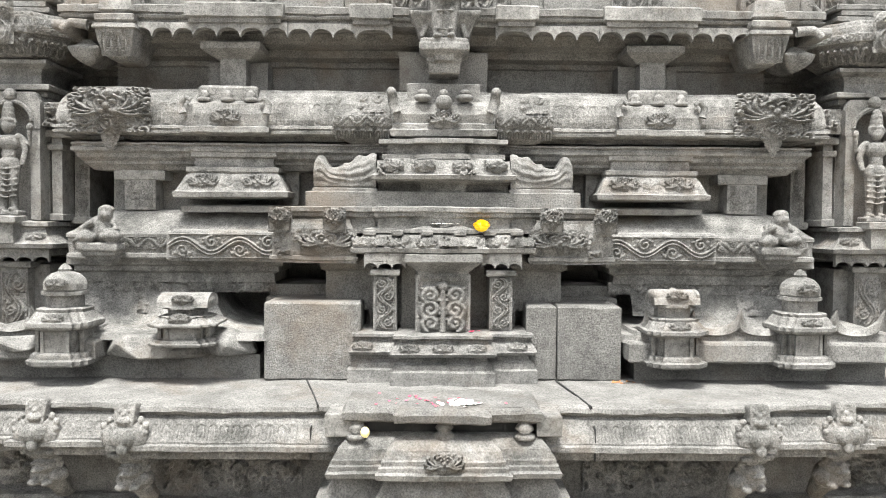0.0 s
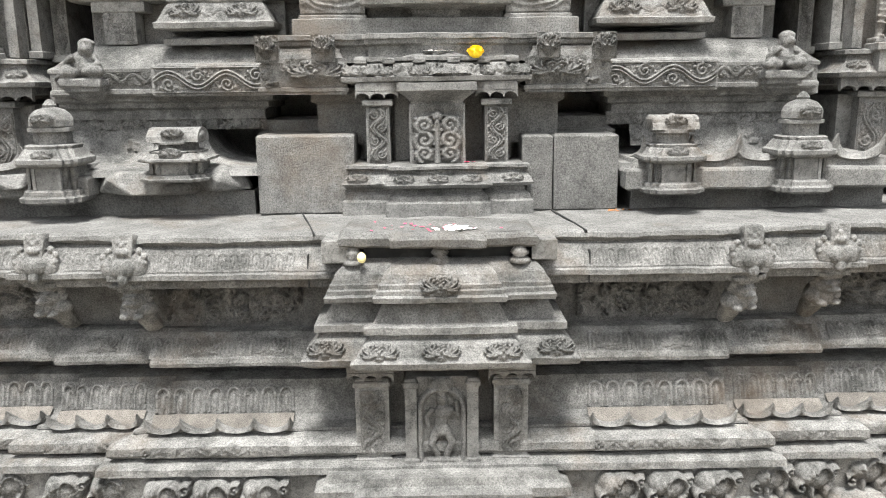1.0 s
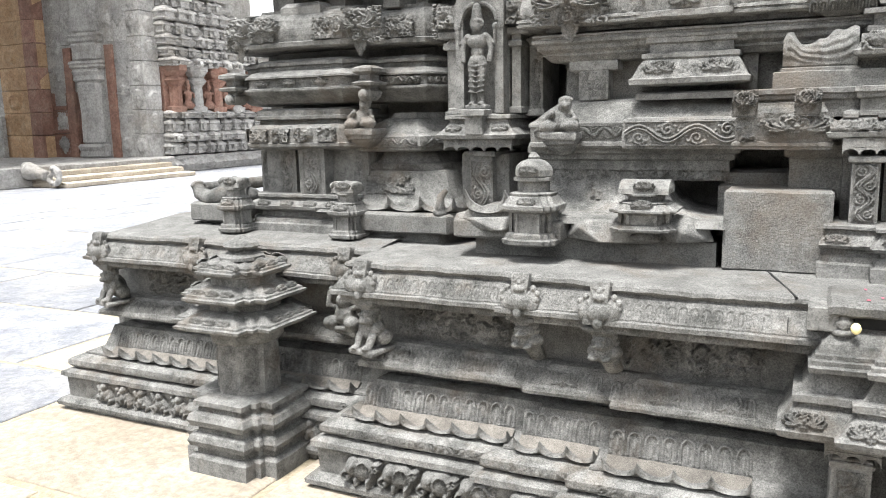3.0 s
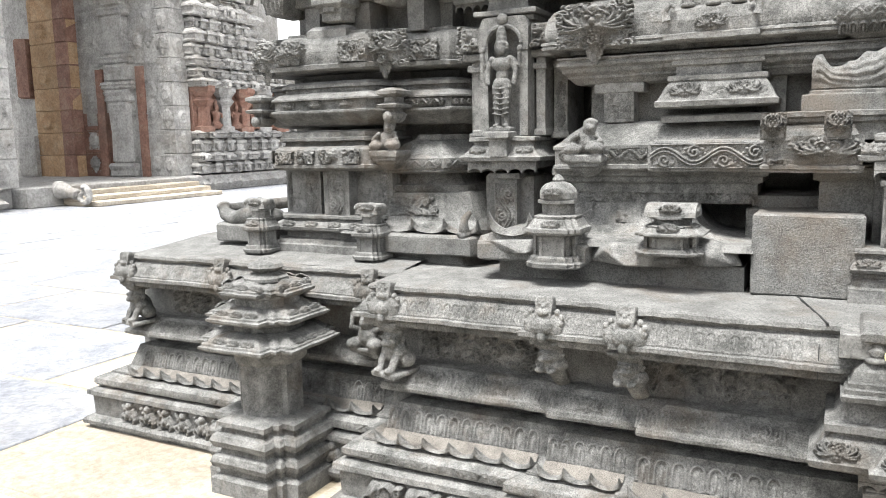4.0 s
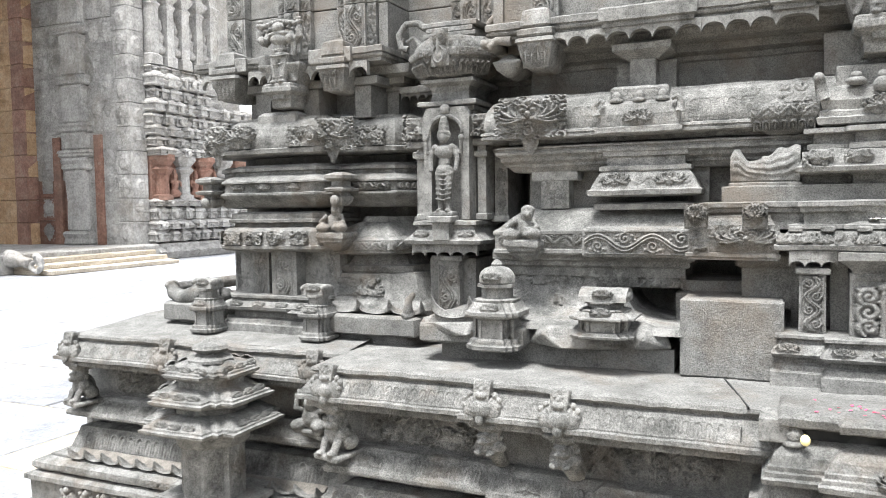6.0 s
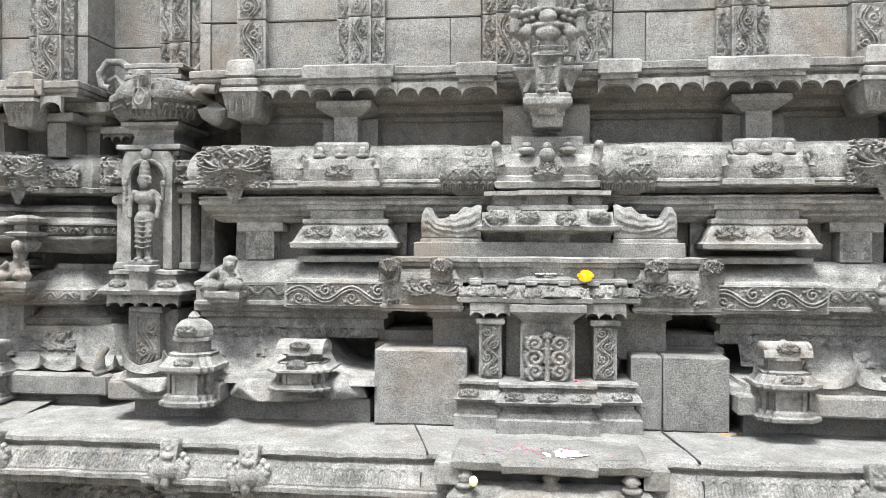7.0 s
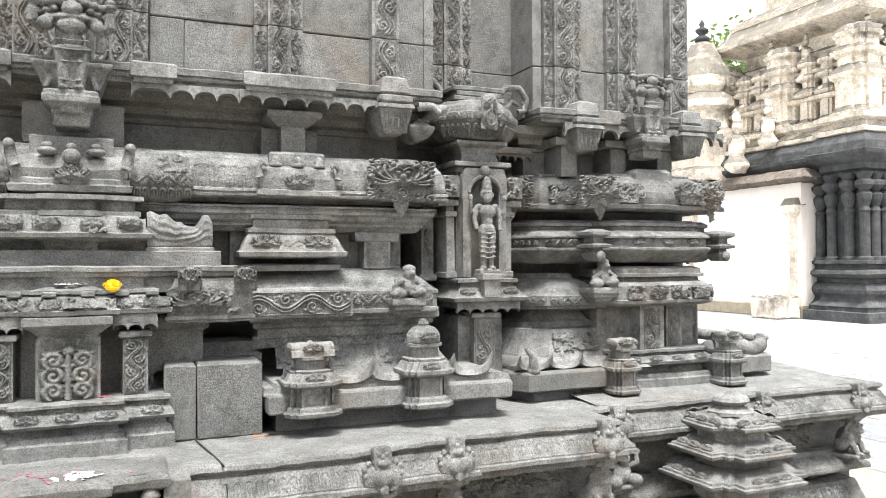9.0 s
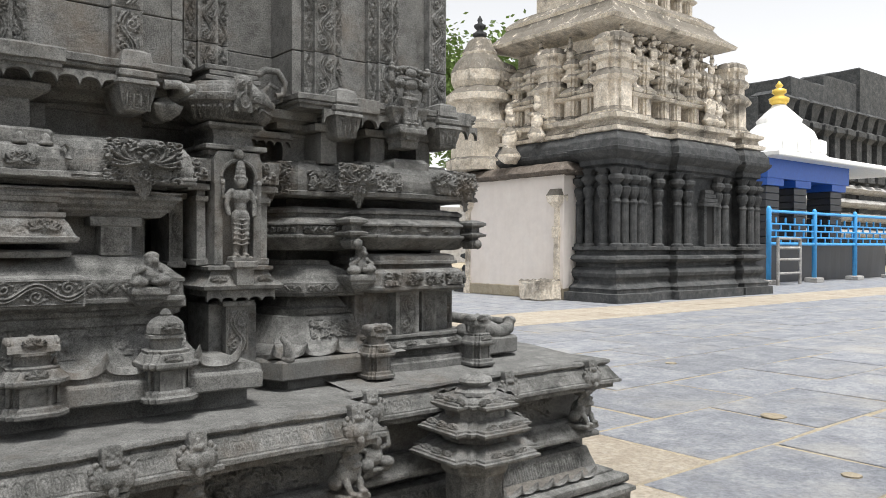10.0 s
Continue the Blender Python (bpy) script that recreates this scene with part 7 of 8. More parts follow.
def turret(w, h):
    g = Geo(0.012)
    g.tiers(cross(w * 0.7, w * 0.15, w * 0.4), [(0.06, 0), (0.08, h * 0.06), (0, h * 0.09), (-0.03, h * 0.12), (-0.03, h * 0.40), (0.06, h * 0.43), (0.10, h * 0.47), (0.02, h * 0.52), (-0.08, h * 0.56), (-0.08, h * 0.64), (0.02, h * 0.67), (0.05, h * 0.71), (-0.02, h * 0.75), (-0.06, h * 0.76), (-0.06, h * 0.84), (0.0, h * 0.86), (0.02, h * 0.90), (-0.06, h * 0.96), (-w * 0.4, h)], 0.15)
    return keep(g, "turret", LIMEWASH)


big, small, tiny = turret(0.62, 2.6), turret(0.34, 2.1), turret(0.26, 1.5)
for x, k in ((0.75, 1), (1.65, 0), (2.3, 0), (3.25, 0), (3.9, 0), (4.9, 0), (5.6, 0), (6.3, 0), (7.15, 1)):
    put("turret", big if k else small, tower, pose(x, 0.75 if k else 0.85, 5.5))
for y, k in ((1.7, 0), (2.4, 0), (3.3, 1), (4.2, 0), (4.9, 0), (5.9, 1)):
    put("turret", big if k else small, tower, pose(0.85, y, 5.5))
for x in (1.9, 2.6, 3.3, 4.0, 4.7, 5.4, 6.0):
    put("turret", tiny, tower, pose(x, 1.25, 7.25))
    put("turret", tiny, tower, pose(x, 1.75, 9.55))


def idol(h, seed):
    r = random.Random(seed)
    g = Geo(0.006)
    g.ball((0, 0, h * 0.12), (h * 0.22, h * 0.18, h * 0.14))
    g.ball((0, 0, h * 0.42), (h * 0.15, h * 0.12, h * 0.22))
    g.ball((0, -0.02, h * 0.75), (h * 0.09, h * 0.09, h * 0.11))
    g.ball((0, 0, h * 0.9), (h * 0.07, h * 0.07, h * 0.12))
    for s in (-1, 1):
        g.tube([(s * h * 0.13, 0, h * 0.58), (s * h * 0.26, -0.03, h * 0.5), (s * h * 0.22, -0.06, h * (0.35 + 0.4 * r.random()))], h * 0.05, h * 0.04)
        g.tube([(s * h * 0.08, 0, h * 0.25), (s * h * (0.1 + 0.15 * r.random()), -0.05, h * 0.12), (s * h * 0.1, -0.04, 0)], h * 0.07, h * 0.05)
    return g


for k, (x, y, z, h) in enumerate(((19.4, 14.95, 7.25, 1.15), (20.3, 15.0, 7.25, 0.95), (21.0, 14.95, 7.25, 1.1), (22.45, 15.0, 7.25, 1.0), (23.15, 14.95, 7.25, 1.15), (24.3, 14.95, 7.25, 1.0), (18.9, 16.6, 7.25, 1.0), (18.9, 17.9, 7.25, 1.1), (23.3, 14.35, 5.55, 1.5), (23.75, 14.35, 5.55, 1.3), (17.75, 18.2, 4.25, 1.9), (18.0, 17.2, 4.9, 1.5))):
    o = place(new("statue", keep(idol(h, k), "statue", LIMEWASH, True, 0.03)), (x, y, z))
    tagged(o, "weathered white stucco figure on the tower shrine", "statue", "stucco figures")

# low white annexe beside it, with its own small spire
annex = thing("white_annexe", "white plastered annexe wall with a worn stone coping", "building", (17.86, 15.9, FLOOR))
Geo(0.01).box(0, 2.2, 0, 4.6, 0.35, 3.85).obj("plaster_wall", PLASTER, annex)
Geo(0.015).box(-0.05, 2.2, 0.0, 4.6, 0, 0.36, 0.02).obj("wall_foot", SAND, annex, "crumbling brick and stone foot")
Geo(0.02).sweep([(-0.0, 4.7), (0.0, -0.1), (2.2, -0.1)][::1], [(-0.1, 3.82), (0.28, 3.86), (0.32, 3.95), (0.1, 4.18), (-0.4, 4.3)], False, 0.3).obj("coping", COPING, annex, "dark weathered sloping coping")
for y in (0.25, 4.45):
    g = Geo(0.01)
    g.box(-0.12, 0.05, y - 0.14, y + 0.14, 0, 0.45)
    g.box(-0.08, 0.05, y - 0.09, y + 0.09, 0.45, 2.9)
    g.box(-0.13, 0.05, y - 0.13, y + 0.13, 1.9, 2.25)
    g.tiers([(-0.1, y - 0.12), (0.05, y - 0.12), (0.05, y + 0.12), (-0.1, y + 0.12)], [(0, 2.85), (0.12, 3.0), (0.14, 3.2), (0.05, 3.4)], 0.2)
    g.obj("pier", LIMEWASH, annex, "ochre-stained stone pier")
Geo(0.03).box(-1.0, -0.1, 0.0, 0.9, 0, 0.62, 0.05, 0.15).obj("stone_block", LIMEWASH, annex, "rough stone block at the wall foot")
spire = thing("small_spire", "limewashed round spire with a dark finial", "spire", (18.3, 20.3, 4.15))
spire.scale = (1.0, 1.0, 1.15)
g = Geo(0.015)
g.lathe((0, 0, 0), [(1.15, 0), (1.2, 0.3), (1.0, 0.4), (1.0, 1.1), (1.25, 1.2), (1.3, 1.35), (1.0, 1.5), (0.95, 2.0), (1.15, 2.1), (1.18, 2.3), (1.0, 2.45), (0.85, 2.55)], 20, 8, 0.05)
g.obj("drum", LIMEWASH, spire)
g = Geo(0.01)
g.lathe((0, 0, 2.5), [(0.85, 0), (0.98, 0.2), (1.0, 0.5), (0.85, 0.8), (0.6, 1.05), (0.62, 1.12), (0.5, 1.3), (0.4, 1.5), (0.2, 1.62)], 24, 12, 0.04)
g.obj("dome", LIMEWASH, spire)
g = Geo()
g.lathe((0, 0, 4.08), [(0.1, 0), (0.24, 0.08), (0.26, 0.16), (0.1, 0.26), (0.2, 0.36), (0.22, 0.42), (0.06, 0.5), (0.1, 0.58), (0.02, 0.72)], 14)
g.obj("finial", DARKSTONE, spire, "dark stone pot finial", True)

# ---------- blue pavilion with its railing ----------
BLUE = paint("blue_paint", (0.02, 0.10, 0.42), 0.45)
SKYBLUE = paint("light_blue_paint", (0.05, 0.32, 0.68), 0.4)
WHITE = paint("white_paint", (0.80, 0.80, 0.78), 0.6)
GOLD = paint("gold_paint", (0.75, 0.52, 0.10), 0.35, 0.4)
DARKBRICK = paint("dark_tile", (0.035, 0.037, 0.042), 0.45)
pv = thing("blue_pavilion", "blue-roofed stone pavilion with a white dome", "pavilion", (36.6, 18.1, FLOOR))
Geo(0.01).box(-4.5, 10, 0, 8, 0, 1.78, 0.03, 0.5).obj("platform", DARKBRICK, pv, "black stone platform")
for x in (-2.3, 0.3, 4.0):
    for y in (0.6, 3.4):
        c = thing("column", "", "", (x, y, 1.78))
        c.parent = pv
        for k in range(8):
            Geo().box(-0.6, 0.6, -0.6, 0.6, 0.335 * k + 0.01, 0.335 * k + 0.33, 0.02, 1).obj("stone_course", DARKBRICK, c)
        Geo().box(-0.75, 0.75, -0.75, 0.75, 2.68, 3.05, 0.02, 1).obj("capital", BLUE, c, "blue painted capital")
Geo(0).box(-3.1, 5.0, -0.2, 4.2, 4.8, 5.7, 0.02, 2).obj("beam", BLUE, pv, "deep blue painted beam")
Geo(0).box(-3.6, 11.5, -1.0, 4.8, 5.7, 5.95, 0.05, 2).obj("roof_slab", WHITE, pv, "white roof slab")
g = Geo(0.01)
g.lathe((1.85, 1.9, 5.95), [(2.2, 0), (2.25, 0.2), (2.1, 0.3), (2.15, 0.55), (2.1, 0.9), (1.8, 1.05), (1.6, 1.5), (1.15, 1.9), (1.05, 2.0), (1.1, 2.15), (0.75, 2.5), (0.4, 2.85), (0.3, 3.0)], 40, 20, 0.02)
g.obj("dome", WHITE, pv, "white painted ribbed dome", True)
for k in range(20):
    a = 2 * math.pi * k / 20
    Geo(0.004).box(-0.14, 0.14, -0.06, 0.12, 0, 0.62, 0.03, 0.3).obj("dome_petal", WHITE, pv).matrix_basis = pose(1.85 + 2.14 * math.sin(a), 1.9 - 2.14 * math.cos(a), 6.3, 0, 0, math.degrees(a))
g = Geo()
g.lathe((1.85, 1.9, 8.9), [(0.3, 0), (0.46, 0.15), (0.5, 0.35), (0.2, 0.52), (0.36, 0.66), (0.34, 0.8), (0.1, 0.9), (0.2, 1.0), (0.04, 1.25)], 16)
g.obj("finial", GOLD, pv, "golden pot finial", True)
rail = thing("railing", "light blue painted iron railing with brickwork pattern", "railing", (36.25, 17.1, FLOOR))
for x in (-4.1, 0.0, 4.2, 8.4):
    g = Geo()
    g.lathe((x, 0, 0), [(0.11, 0.15), (0.11, 3.3), (0.05, 3.42)], 10)
    g.obj("post", SKYBLUE, rail, "", True)
    Geo(0.01).box(x - 0.35, x + 0.35, -0.3, 0.3, 0, 0.22, 0.03, 1).obj("footing", GATESTONE, rail)
for z in (1.78, 3.2):
    g = Geo()
    g.tube([(-4.1, 0, z), (8.4, 0, z)], 0.07)
    g.obj("rail", SKYBLUE, rail)
for k in range(1, 4):
    g = Geo()
    g.tube([(-4.1, 0, 1.78 + 0.29 * k), (8.4, 0, 1.78 + 0.29 * k)], 0.04, None, 6)
    g.obj("bar", SKYBLUE, rail)
for r in range(4):
    for k in range(15):
        x = -3.9 + 0.82 * k + (0.41 if r % 2 else 0)
        put("upright", upright_me, rail, pose(x, 0, 1.78 + 0.29 * r)) if r or k else None
        if not r and not k:
            upright_me = keep(Geo().box(-0.03, 0.03, -0.03, 0.03, 0, 0.29, 0, 1), "upright", SKYBLUE)
gate = thing("metal_gate", "grey tubular metal gate before the pavilion", "gate", (33.0, 16.6, FLOOR))
for z in (0.5, 1.1, 1.6, 2.0):
    Geo().tube([(-1.0, 0, z), (0.9, 0, z)], 0.06).obj("rail", GATESTONE, gate)
for x in (-1.0, 0.9):
    Geo().tube([(x, 0, 0), (x, 0, 2.0)], 0.07).obj("post", GATESTONE, gate)

# ---------- dark gateway wall far behind ----------
far = thing("far_gateway_wall", "tall dark carved stone gateway wall without a roof", "wall", (54.0, 30.0, FLOOR))
for k, (x0, x1, h) in enumerate(((0, 4.5, 12.8), (4.5, 10.5, 14.9), (10.5, 16.5, 15.9), (16.5, 26, 17.3), (26, 40, 17.4))):
    Geo(0.05).box(x0, x1, -0.3 * (k % 2), 5, 0, h, 0.08, 0.8).obj("wall_bay", DARKSTONE, far)
for x in range(1, 38, 2):
    g = Geo(0.03)
    g.tiers([(x - 0.45, -0.9), (x + 0.45, -0.9), (x + 0.45, 0.3), (x - 0.45, 0.3)], [(0.2, 7.2), (0.2, 7.8), (0, 8.0), (0, 10.6), (0.3, 11.0), (0.3, 11.4), (0, 11.6), (0.2, 12.6), (0.35, 12.9), (0, 13.2)], 0.5)
    g.obj("pilaster", DARKSTONE, far)
for z in (1.5, 2.8, 4.2, 5.4, 6.6):
    Geo(0.05).sweep([(0, -0.3), (40, -0.3)], [(0, z - 0.4), (0.5, z - 0.25), (0.7, z), (0.4, z + 0.3), (0, z + 0.4)], False, 0.6).obj("moulding", GATESTONE, far)

# ---------- left: gateway with a passage ----------
gw = thing("gateway", "huge carved granite gateway with a tall passage", "gateway", (-18.85, 17.85, FLOOR))


def masonry(x0, x1, y0, y1, z0, z1, course, mat, name="block", seed=0, length=1.3):
    """Courses of large blocks on a wall that faces -y (y0 = y1 - thickness)."""
    r = random.Random(seed)
    z = z0
    while z < z1 - 0.05:
        h = course * r.uniform(0.85, 1.15)
        x = x0
        while x < x1 - 0.01:
            w = min(x1 - x, length * r.uniform(0.6, 1.3))
            if x1 - x - w < 0.3:
                w = x1 - x
            Geo(0.004).box(x + 0.006, x + w - 0.006, y0 + r.uniform(-0.012, 0.012), y1, z + 0.005, min(z1, z + h) - 0.005, 0.015, 1).obj(name, mat, gw)
            x += w
        z += h


Geo(0.02).box(-9, -0.12, 0.12, 5.4, 0, 11, 0.02, 1).obj("core", GATESTONE, gw)
masonry(-4.2, -0.55, 0.0, 0.2, 2.6, 10.8, 0.75, GATESTONE, seed=1)
masonry(-4.2, -2.1, 0.0, 0.2, 0.5, 2.6, 0.7, REDSTONE, seed=2, length=1.0)
masonry(-2.1, -0.55, 0.0, 0.2, 0.5, 2.6, 0.7, GATESTONE, seed=3)
# carved jamb strips
medal = [carving("medallion", beads(0.5, 0.6, 1, 0.06, 0.03), 0.5, 0.6, GATESTONE), carving("medallion", foliage(0.5, 0.6, 0.07, 0.03, 5, 30), 0.5, 0.6, GATESTONE), carving("medallion", mask_face(0.5, 0.6, 0.08, 0.02), 0.5, 0.6, GATESTONE)]
for k in range(14):
    z = 0.5 + k * 0.74
    b = Geo(0.008).box(-0.58, 0.02, -0.04, 0.2, z, z + 0.73, 0.02, 0.4).obj("jamb_block", GATESTONE, gw)
    put("medallion", medal[k % 3], b, at(-0.28, -0.045, z + 0.06))
    put("medallion", medal[(k + 1) % 3], b, at(0.022, 0.30, z + 0.06, 90))
    b = Geo(0.008).box(-0.3, 0.02, 0.05, 0.62, z, z + 0.73, 0.02, 0.4).obj("jamb_block", GATESTONE, gw)
    b = Geo(0.01).box(-6.1, -4.2, -0.35, 0.2, z, z + 0.73, 0.02, 0.5).obj("door_jamb", OCHRE, gw, "ochre-stained carved door jamb")
    put("medallion", medal_o[k % 2], b, at(-5.5, -0.36, z + 0.06)) if k else None
    if not k:
        medal_o = [carving("medallion", beads(0.8, 0.6, 1, 0.08, 0.03), 0.8, 0.6, OCHRE), carving("medallion", foliage(0.8, 0.6, 0.07, 0.03, 6, 40), 0.8, 0.6, OCHRE)]
    Geo(0.01).box(-4.75, -4.2, -0.42, 0.2, z, z + 0.73, 0.02, 0.5).obj("door_jamb", REDSTONE, gw, "red-stained inner jamb strip")
# worn panels carved on the passage wall
for k in range(12):
    for x in (-3.75, -0.92, -1.42, -3.2):
        if k > 4 or x in (-3.75, -0.92):
            put("panel_carving", medal[(k + int(x * 10)) % 3], gw, at(x, -0.01, 0.62 + k * 0.78))
# half column with stacked capitals on the passage wall
for z0, z1, w, mat in ((0.5, 0.95, 0.55, GATESTONE), (0.95, 2.9, 0.36, GATESTONE), (2.9, 3.3, 0.55, GATESTONE), (3.3, 3.55, 0.68, GATESTONE), (3.55, 4.1, 0.5, GATESTONE), (4.1, 4.4, 0.62, GATESTONE), (4.4, 5.6, 0.42, GATESTONE), (5.6, 5.9, 0.6, GATESTONE), (5.9, 7.2, 0.4, GATESTONE), (7.2, 7.5, 0.6, GATESTONE), (7.5, 10.8, 0.4, GATESTONE)):
    b = Geo(0.01).tiers([(-2.25 - w, -0.22), (-2.25 + w, -0.22), (-2.25 + w, 0.1), (-2.25 - w, 0.1)], [(-0.04, z0), (0.02, z0 + 0.06), (0.0, (z0 + z1) / 2), (0.04, z1 - 0.08), (0, z1)], 0.3).obj("column_drum", mat, gw)
for x in (-3.2, -1.35):
    Geo(0.01).box(x - 0.16, x + 0.16, -0.08, 0.1, 0.5, 4.0, 0.02, 0.5).obj("red_strip", REDSTONE, gw, "red-ochre stained strip beside the column")
Geo(0.02).box(-9, -6.1, 0.5, 1.0, 0, 10.8, 0.02, 1).obj("passage_wall", GATESTONE, gw)
Geo(0.02).box(-7.0, -6.1, -0.5, 0.5, 0.5, 1.9, 0.05, 0.5).obj("side_altar", GATESTONE, gw)
Geo(0.02).box(-6.9, -6.3, -0.4, 0.5, 3.2, 5.2, 0.05, 0.5).obj("red_panel", REDSTONE, gw)
# sculpted outer face, towards the court
levels = [(0.0, 0.55, 0.45), (0.55, 0.95, 0.25), (0.95, 1.25, 0.4), (1.25, 1.7, 0.2), (1.7, 1.95, 0.35), (3.3, 3.6, 0.5), (3.6, 3.95, 0.3), (3.95, 4.3, 0.42), (4.3, 4.7, 0.25), (4.7, 5.1, 0.4), (5.1, 5.5, 0.3), (5.5, 5.95, 0.45), (5.95, 6.2, 0.2), (10.2, 10.6, 0.5)]
for z0, z1, d in levels:
    ye = 7.6 if z1 < 3.7 else 6.0 if z1 < 5.2 else 3.6
    m = (z0 + z1) / 2
    Geo(0.03).sweep([(0.0, 0.62), (0.0, ye), (-8, ye)][::1], [(-0.1, z0), (d * 0.7, z0 + 0.05), (d, m - 0.03), (d * 0.85, m + 0.05), (d * 0.4, z1 - 0.05), (-0.1, z1)], False, 0.12, jit=0.035).obj("moulding", GATESTONE, gw)
    w = ye - 0.7
    Geo().relief(foliage(w, (z1 - z0) * 0.9, 0.16, 0.045, int(z0 * 20), int(w * 11)) * 1.0, w, (z1 - z0) * 0.9, at(d * 0.75, 0.65 + w / 2, z0 + 0.02, 90, 8), 0.02).obj("moulding_carving", GATESTONE, gw, smooth=True)
carver = random.Random(77)
for z0, z1, d in levels[1:]:
    ye = 7.4 if z1 < 3.7 else 5.8 if z1 < 5.2 else 3.4
    y, h = 0.75, z1 - z0
    while y < ye:
        w = carver.uniform(0.10, 0.24)
        k = carver.uniform(0.04, 0.16)
        g = Geo(0.012)
        g.tiers([(-0.1, y - w), (d + k, y - w), (d + k, y + w), (-0.1, y + w)], [(-0.03, z0 + 0.02), (0, z0 + 0.06), (-0.04, z0 + h * 0.3), (-0.04, z0 + h * 0.55), (0.04, z0 + h * 0.65), (0.03, z0 + h * 0.8), (-0.06, z0 + h * 0.92), (-0.10, z0 + h * 1.05)], 0.12)
        if carver.random() < 0.5:
            g.ball((d + k + 0.02, y, z0 + h * 0.42), (0.07, w * 0.5, h * 0.3), 8, 6)
        g.obj("carved_boss", GATESTONE, gw)
        y += w * 2 + carver.uniform(0.04, 0.3)
Geo(0.02).box(-8, 0.0, 5.4, 7.6, 0, 3.6, 0.02, 1).obj("wing", GATESTONE, gw)
Geo(0.02).box(-0.2, 0.08, 0.7, 7.5, 1.9, 3.35, 0.02, 0.5).obj("niche_band", REDSTONE, gw, "red-stained recessed niche band")
for k in range(7):
    y = 1.05 + k * 0.95
    g = Geo(0.02)
    g.tiers(octagon(0.2, 0, 0.2, y), [(0.12, 1.9), (0.12, 2.05), (0, 2.1), (0, 2.7), (0.08, 2.8), (0.16, 2.9), (0.05, 3.0), (0.2, 3.2), (0.2, 3.35)], 0.2)
    g.obj("column", REDSTONE if k % 2 == 0 else GATESTONE, gw)
    o = place(new("niche_figure", keep(idol(0.95, 30 + k), "niche_figure", REDSTONE if k < 4 else GATESTONE, True, 0.03)), (0.25, y + 0.48, 2.0))
    o.parent = gw
    o.rotation_euler = (0, 0, radians(90))
for k in range(5):
    y = 0.85 + k * 0.68
    g = Geo(0.02)
    g.tiers([(-0.05, y - 0.16), (0.3, y - 0.16), (0.3, y + 0.16), (-0.05, y + 0.16)], [(0.06, 6.2), (0.06, 6.5), (0, 6.55), (0, 8.0), (0.05, 8.1), (-0.02, 8.2), (0.1, 8.4), (0.1, 8.5), (0, 8.6), (0, 9.8), (0.12, 10.2)], 0.2)
    g.obj("pilaster", GATESTONE, gw)
    o = place(new("wall_figure", keep(idol(1.1, 50 + k), "wall_figure", GATESTONE, True, 0.03)), (0.12, y + 0.34, 6.6))
    o.parent = gw
    o.rotation_euler = (0, 0, radians(90))
# platform, steps and the nearer pier
Geo(0.02).box(-9, 0.6, -5.6, 0.4, 0, 0.52, 0.03, 1).obj("platform", GATESTONE, gw)
for k in range(3):
    Geo(0.015).box(0.6, 0.6 + 0.45 * (3 - k), -4.6, -0.2, 0.13 * k + 0.0, 0.13 * (k + 1), 0.02, 0.6).obj("step", PALEFLAG, gw)
g = Geo(0.02)
g.tube([(0.5 + 0.09 * k, -4.7, 0.50 - 0.022 * k) for k in range(10)], 0.17, 0.13, 10)
g.tube([(1.55 + q[0], -4.72, 0.27 + q[1]) for q in spiral(0, 0, 0.24, 1.3, 1.6, -1, 18)], 0.09, 0.04, 8)
g.ball((0.75, -4.72, 0.42), (0.3, 0.2, 0.24))
o = new("step_guard", keep(g, "step_guard", GATESTONE, True, 0.03))
o.parent = gw
tagged(o, "worn carved beast beside the steps")
Geo(0.02).box(-9, 0.0, -14.5, -5.5, 0, 11, 0.02, 1).obj("near_pier", GATESTONE, gw)
for k in range(14):
    z = 0.5 + k * 0.74
    b = Geo(0.01).box(-0.5, 0.12, -6.2, -5.45, z, z + 0.73, 0.02, 0.4).obj("jamb_block", GATESTONE, gw)
    put("medallion", medal[k % 3], b, at(0.125, -5.82, z + 0.06, 90))
for z0, z1, d in ((0.0, 0.4, 0.9), (0.4, 0.7, 0.7), (0.9, 1.3, 0.5), (1.6, 1.9, 0.5), (2.3, 2.6, 0.4), (4.0, 4.4, 0.55), (4.4, 4.9, 0.35)):
    Geo(0.03).sweep([(0.0, -14.0), (0.0, -6.25)], [(-0.1, z0), (d * 0.8, z0 + 0.05), (d, (z0 + z1) / 2), (d * 0.5, z1 - 0.05), (-0.1, z1)], False, 0.2).obj("moulding", GATESTONE, gw)
for k in range(5):
    Geo(0.01).box(-0.1, 0.1, -7.4 - 1.5 * k, -6.6 - 1.5 * k, 0.9, 3.6, 0.03, 0.5).obj("red_panel", REDSTONE, gw, "red-stained carved panel")
Geo(0.02).box(-9, -0.2, -5.6, 0.2, 10.2, 11, 0.02, 1).obj("lintel", GATESTONE, gw)

# ---------- added court walls, unseen: they close the place and block low sky light ---
for nm, box in (("wall_south", (-45, 70, -15, -14)), ("wall_west", (-46, -45, -15, 60)), ("wall_north", (-45, 95, 60, 61)), ("wall_east", (95, 96, -15, 61))):
    o = Geo(0).box(*box, FLOOR, 5.5, 0.02, 4).obj(nm, GATESTONE)
    tagged(o, "plain tall granite wall added to block low sky light", "wall", kind="structure")

# ---------- trees behind the annexe ----------
BARK = paint("bark", (0.10, 0.075, 0.05), 0.9)
LEAF = paint("leaf", (0.19, 0.27, 0.085), 0.6, 0, 0.35, 2.0)


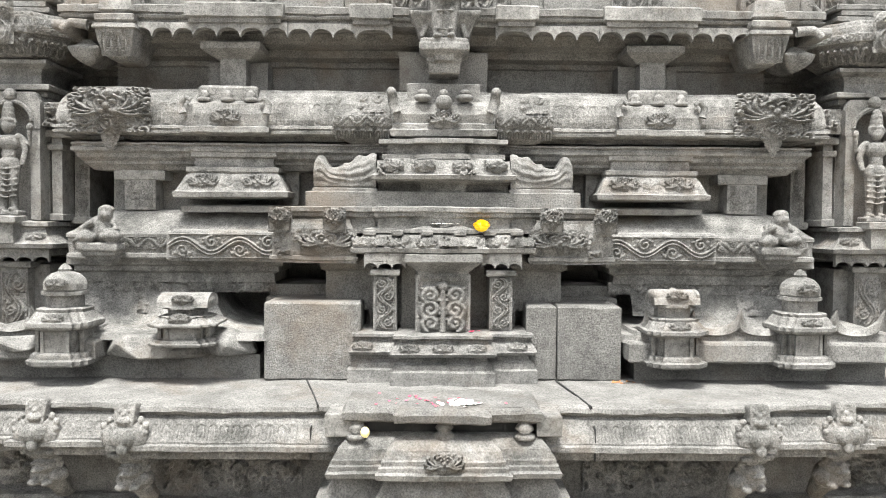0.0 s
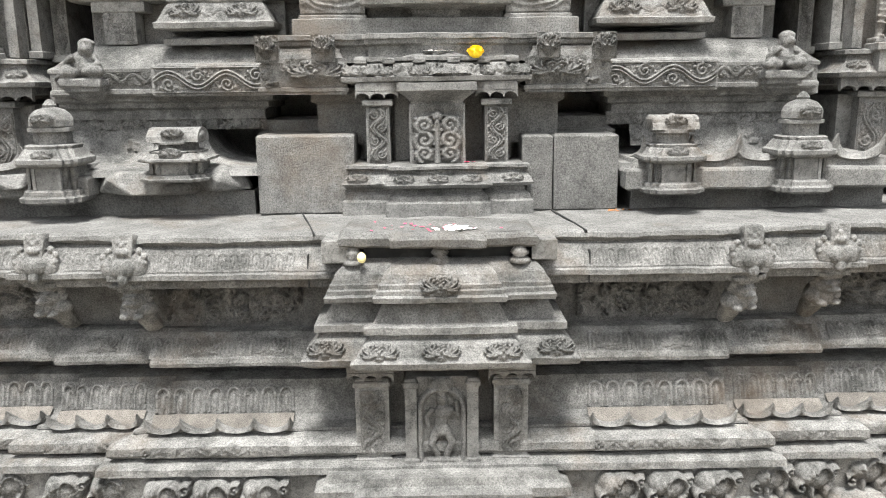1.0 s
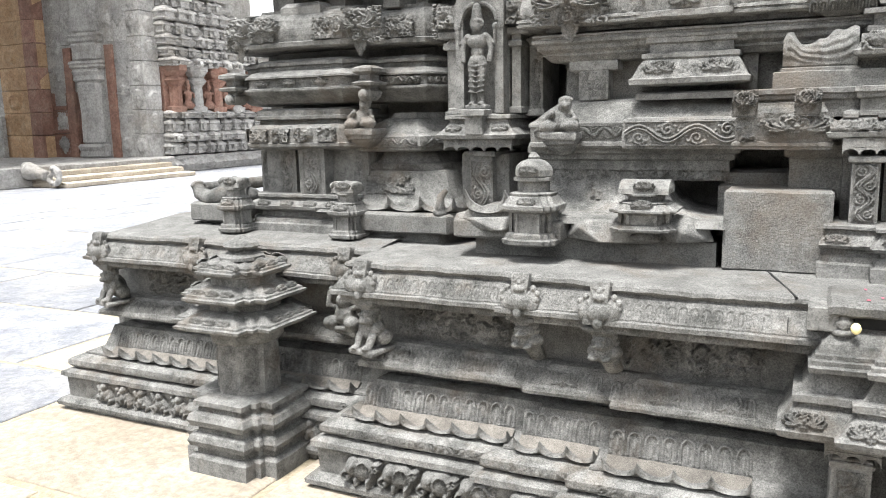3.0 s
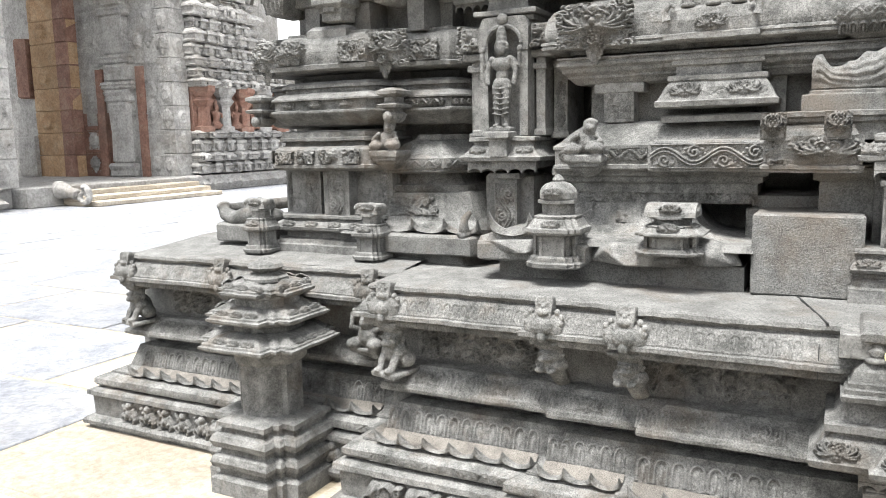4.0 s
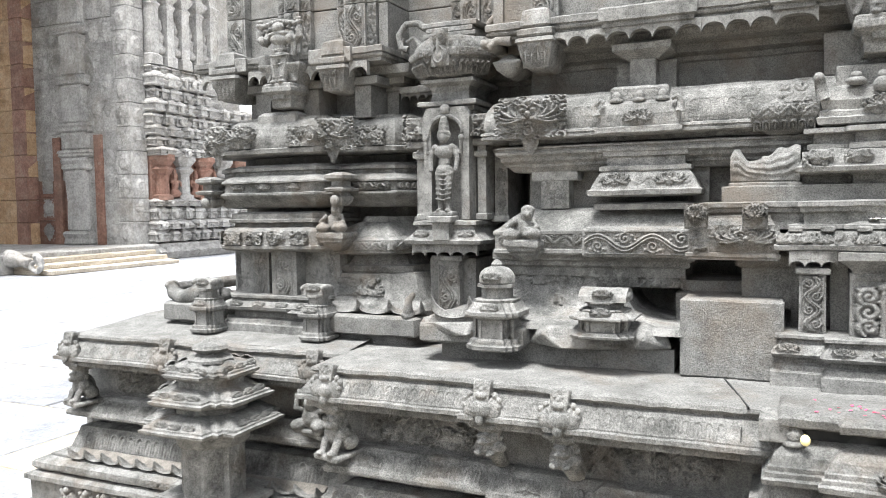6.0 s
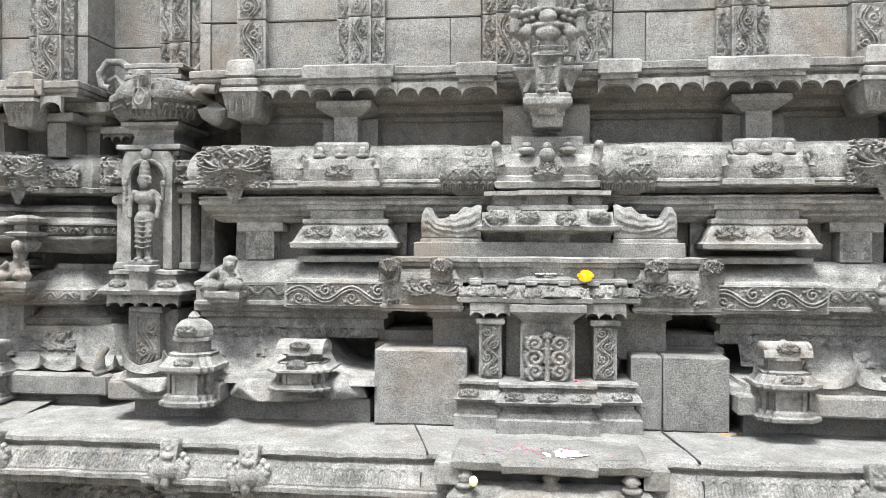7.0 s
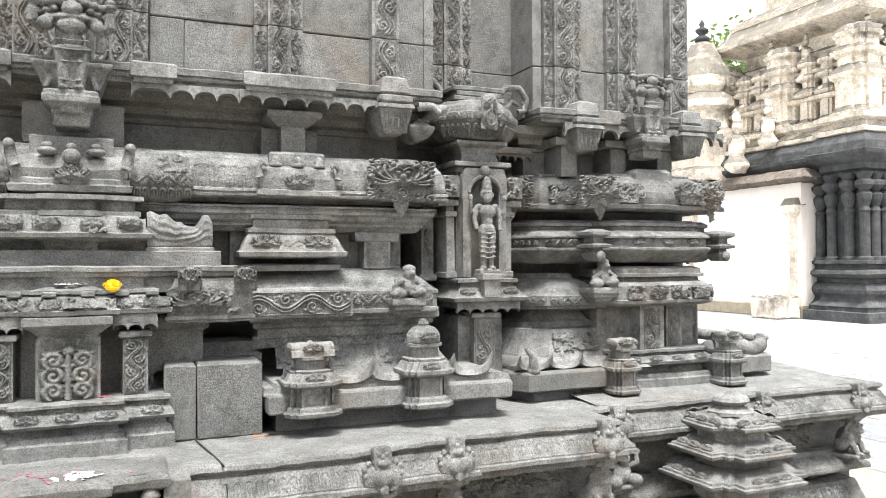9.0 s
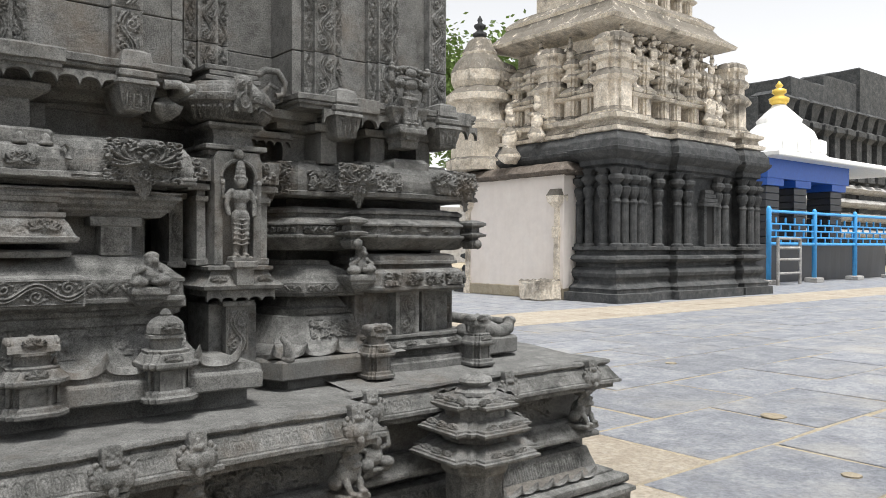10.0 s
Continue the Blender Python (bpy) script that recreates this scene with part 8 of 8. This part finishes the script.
def tree(loc, h, spread, seed):
    r = random.Random(seed)
    t = thing("tree", "leafy green tree behind the shrine buildings", "tree", loc, "trees")
    g = Geo(0.02)
    g.tube([(0, 0, 0), (0.1, 0.05, h * 0.3), (0.0, 0.1, h * 0.55)], 0.28, 0.14)
    ends = []
    for k in range(16):
        a, e = k * 0.7 + r.random(), r.uniform(0.55, 0.95)
        p = (spread * 0.6 * math.cos(a), spread * 0.6 * math.sin(a), h * e)
        ends.append(p)
        g.tube([(0, 0.1, h * r.uniform(0.4, 0.55)), (p[0] * 0.5, p[1] * 0.5, h * (e - 0.12)), p], 0.1, 0.03, 6)
    g.obj("trunk", BARK, t)
    v, f = [], []
    for k in range(5600):
        c = r.choice(ends)
        q = Vector((c[0] + r.gauss(0, spread * 0.2), c[1] + r.gauss(0, spread * 0.2), c[2] + r.gauss(0, h * 0.07)))
        a = Vector((r.gauss(0, 1), r.gauss(0, 1), r.gauss(0, 0.6))).normalized() * 0.2
        b = a.cross(Vector((r.random(), r.random(), 1))).normalized() * 0.1
        n = len(v)
        v += [tuple(q - a), tuple(q + b), tuple(q + a), tuple(q - b)]
        f.append((n, n + 1, n + 2, n + 3))
    Geo().add(v, f).obj("crown", LEAF, t)


tree((30.5, 35.0, FLOOR), 13.5, 3.6, 1)
tree((26.5, 37.0, FLOOR), 12.0, 3.4, 2)
tree((35.0, 38.0, FLOOR), 14.0, 3.6, 3)

# ---------- ground ----------
Geo(0).box(-400, 400, -400, 400, FLOOR - 0.5, FLOOR - 0.010, c=0.0, step=1000).obj("ground", SAND)
ground = tagged(bpy.data.objects["ground"], "sandy joint-filled courtyard ground", "ground", kind="structure")
pave = thing("pavement", "courtyard paving of worn blue-grey flagstones", "pavement", (0, 0, FLOOR), kind="structure")


def flag(w, d, seed, mat):
    r = random.Random(seed)
    g = Geo(0.0)
    e = [r.uniform(-0.02, 0.02) for _ in range(8)]
    q = [(-w / 2 + e[0], -d / 2 + e[1]), (0, -d / 2 + e[2]), (w / 2 + e[3], -d / 2 + e[4]), (w / 2 + e[5], d / 2 + e[6]), (-w / 2 + e[7], d / 2 + e[1])]
    return g.tiers(q, [(0, -0.03), (0, -0.006), (-0.008, 0.0)], 9)


FW, FD = 1.75, 1.15
kinds = {m.name: [keep(flag(FW - 0.05, FD - 0.05, k, m), "flagstone", m) for k in range(5)] for m in (BLUEFLAG, PALEFLAG)}
rng = random.Random(21)
rest = {BLUEFLAG.name: Geo(), PALEFLAG.name: Geo()}
inside = lambda x, y: abs(x - XC) < 3.4 and y > 3.0
cells = []
for j in range(-10, 34):
    for i in range(-24, 32):
        x, y = i * FW + (j % 2) * FW * 0.5 + 0.3, j * FD + 0.2
        if not inside(x, y):
            cells.append((math.hypot(max(0, abs(x) - 3.9), max(0, 2.0 - y)) + 0.4 * abs(y - 3), x, y))
cells.sort()
for k, (_, x, y) in enumerate(cells):
    pale = (abs(x - XC) < 4.9 and y < 7) or (11.6 < y < 13.0 and x > 8)
    m = PALEFLAG if pale else BLUEFLAG
    if k < 290:
        put("flagstone", kinds[m.name][rng.randrange(5)], pave, pose(x, y, rng.uniform(-0.003, 0.003), rng.uniform(-0.15, 0.15), rng.uniform(-0.15, 0.15), 0))
    else:
        g = flag(FW - 0.05, FD - 0.05, rng.randrange(99), m)
        rest[m.name].add(g.v[0] + np.array((x, y, rng.uniform(-0.003, 0.003))), g.f, 0)
for m in (BLUEFLAG, PALEFLAG):
    if rest[m.name].n:
        o = rest[m.name].obj("far_flagstones", m, pave)
        tagged(o, kind="stuff")
for x, y, s in ((7.4, 3.58, 0.12), (6.0, 2.25, 0.07), (9.5, 6.2, 0.08)):
    g = Geo(0.004)
    g.tiers(octagon(s), [(0, 0.0), (0.0, 0.012), (-0.03, 0.018)], 0.1)
    o = g.obj("drain_cover", SAND)
    o.location = (x, y, FLOOR)
    tagged(o, "small sandy stone cover let into the paving", "cover", "paving covers")
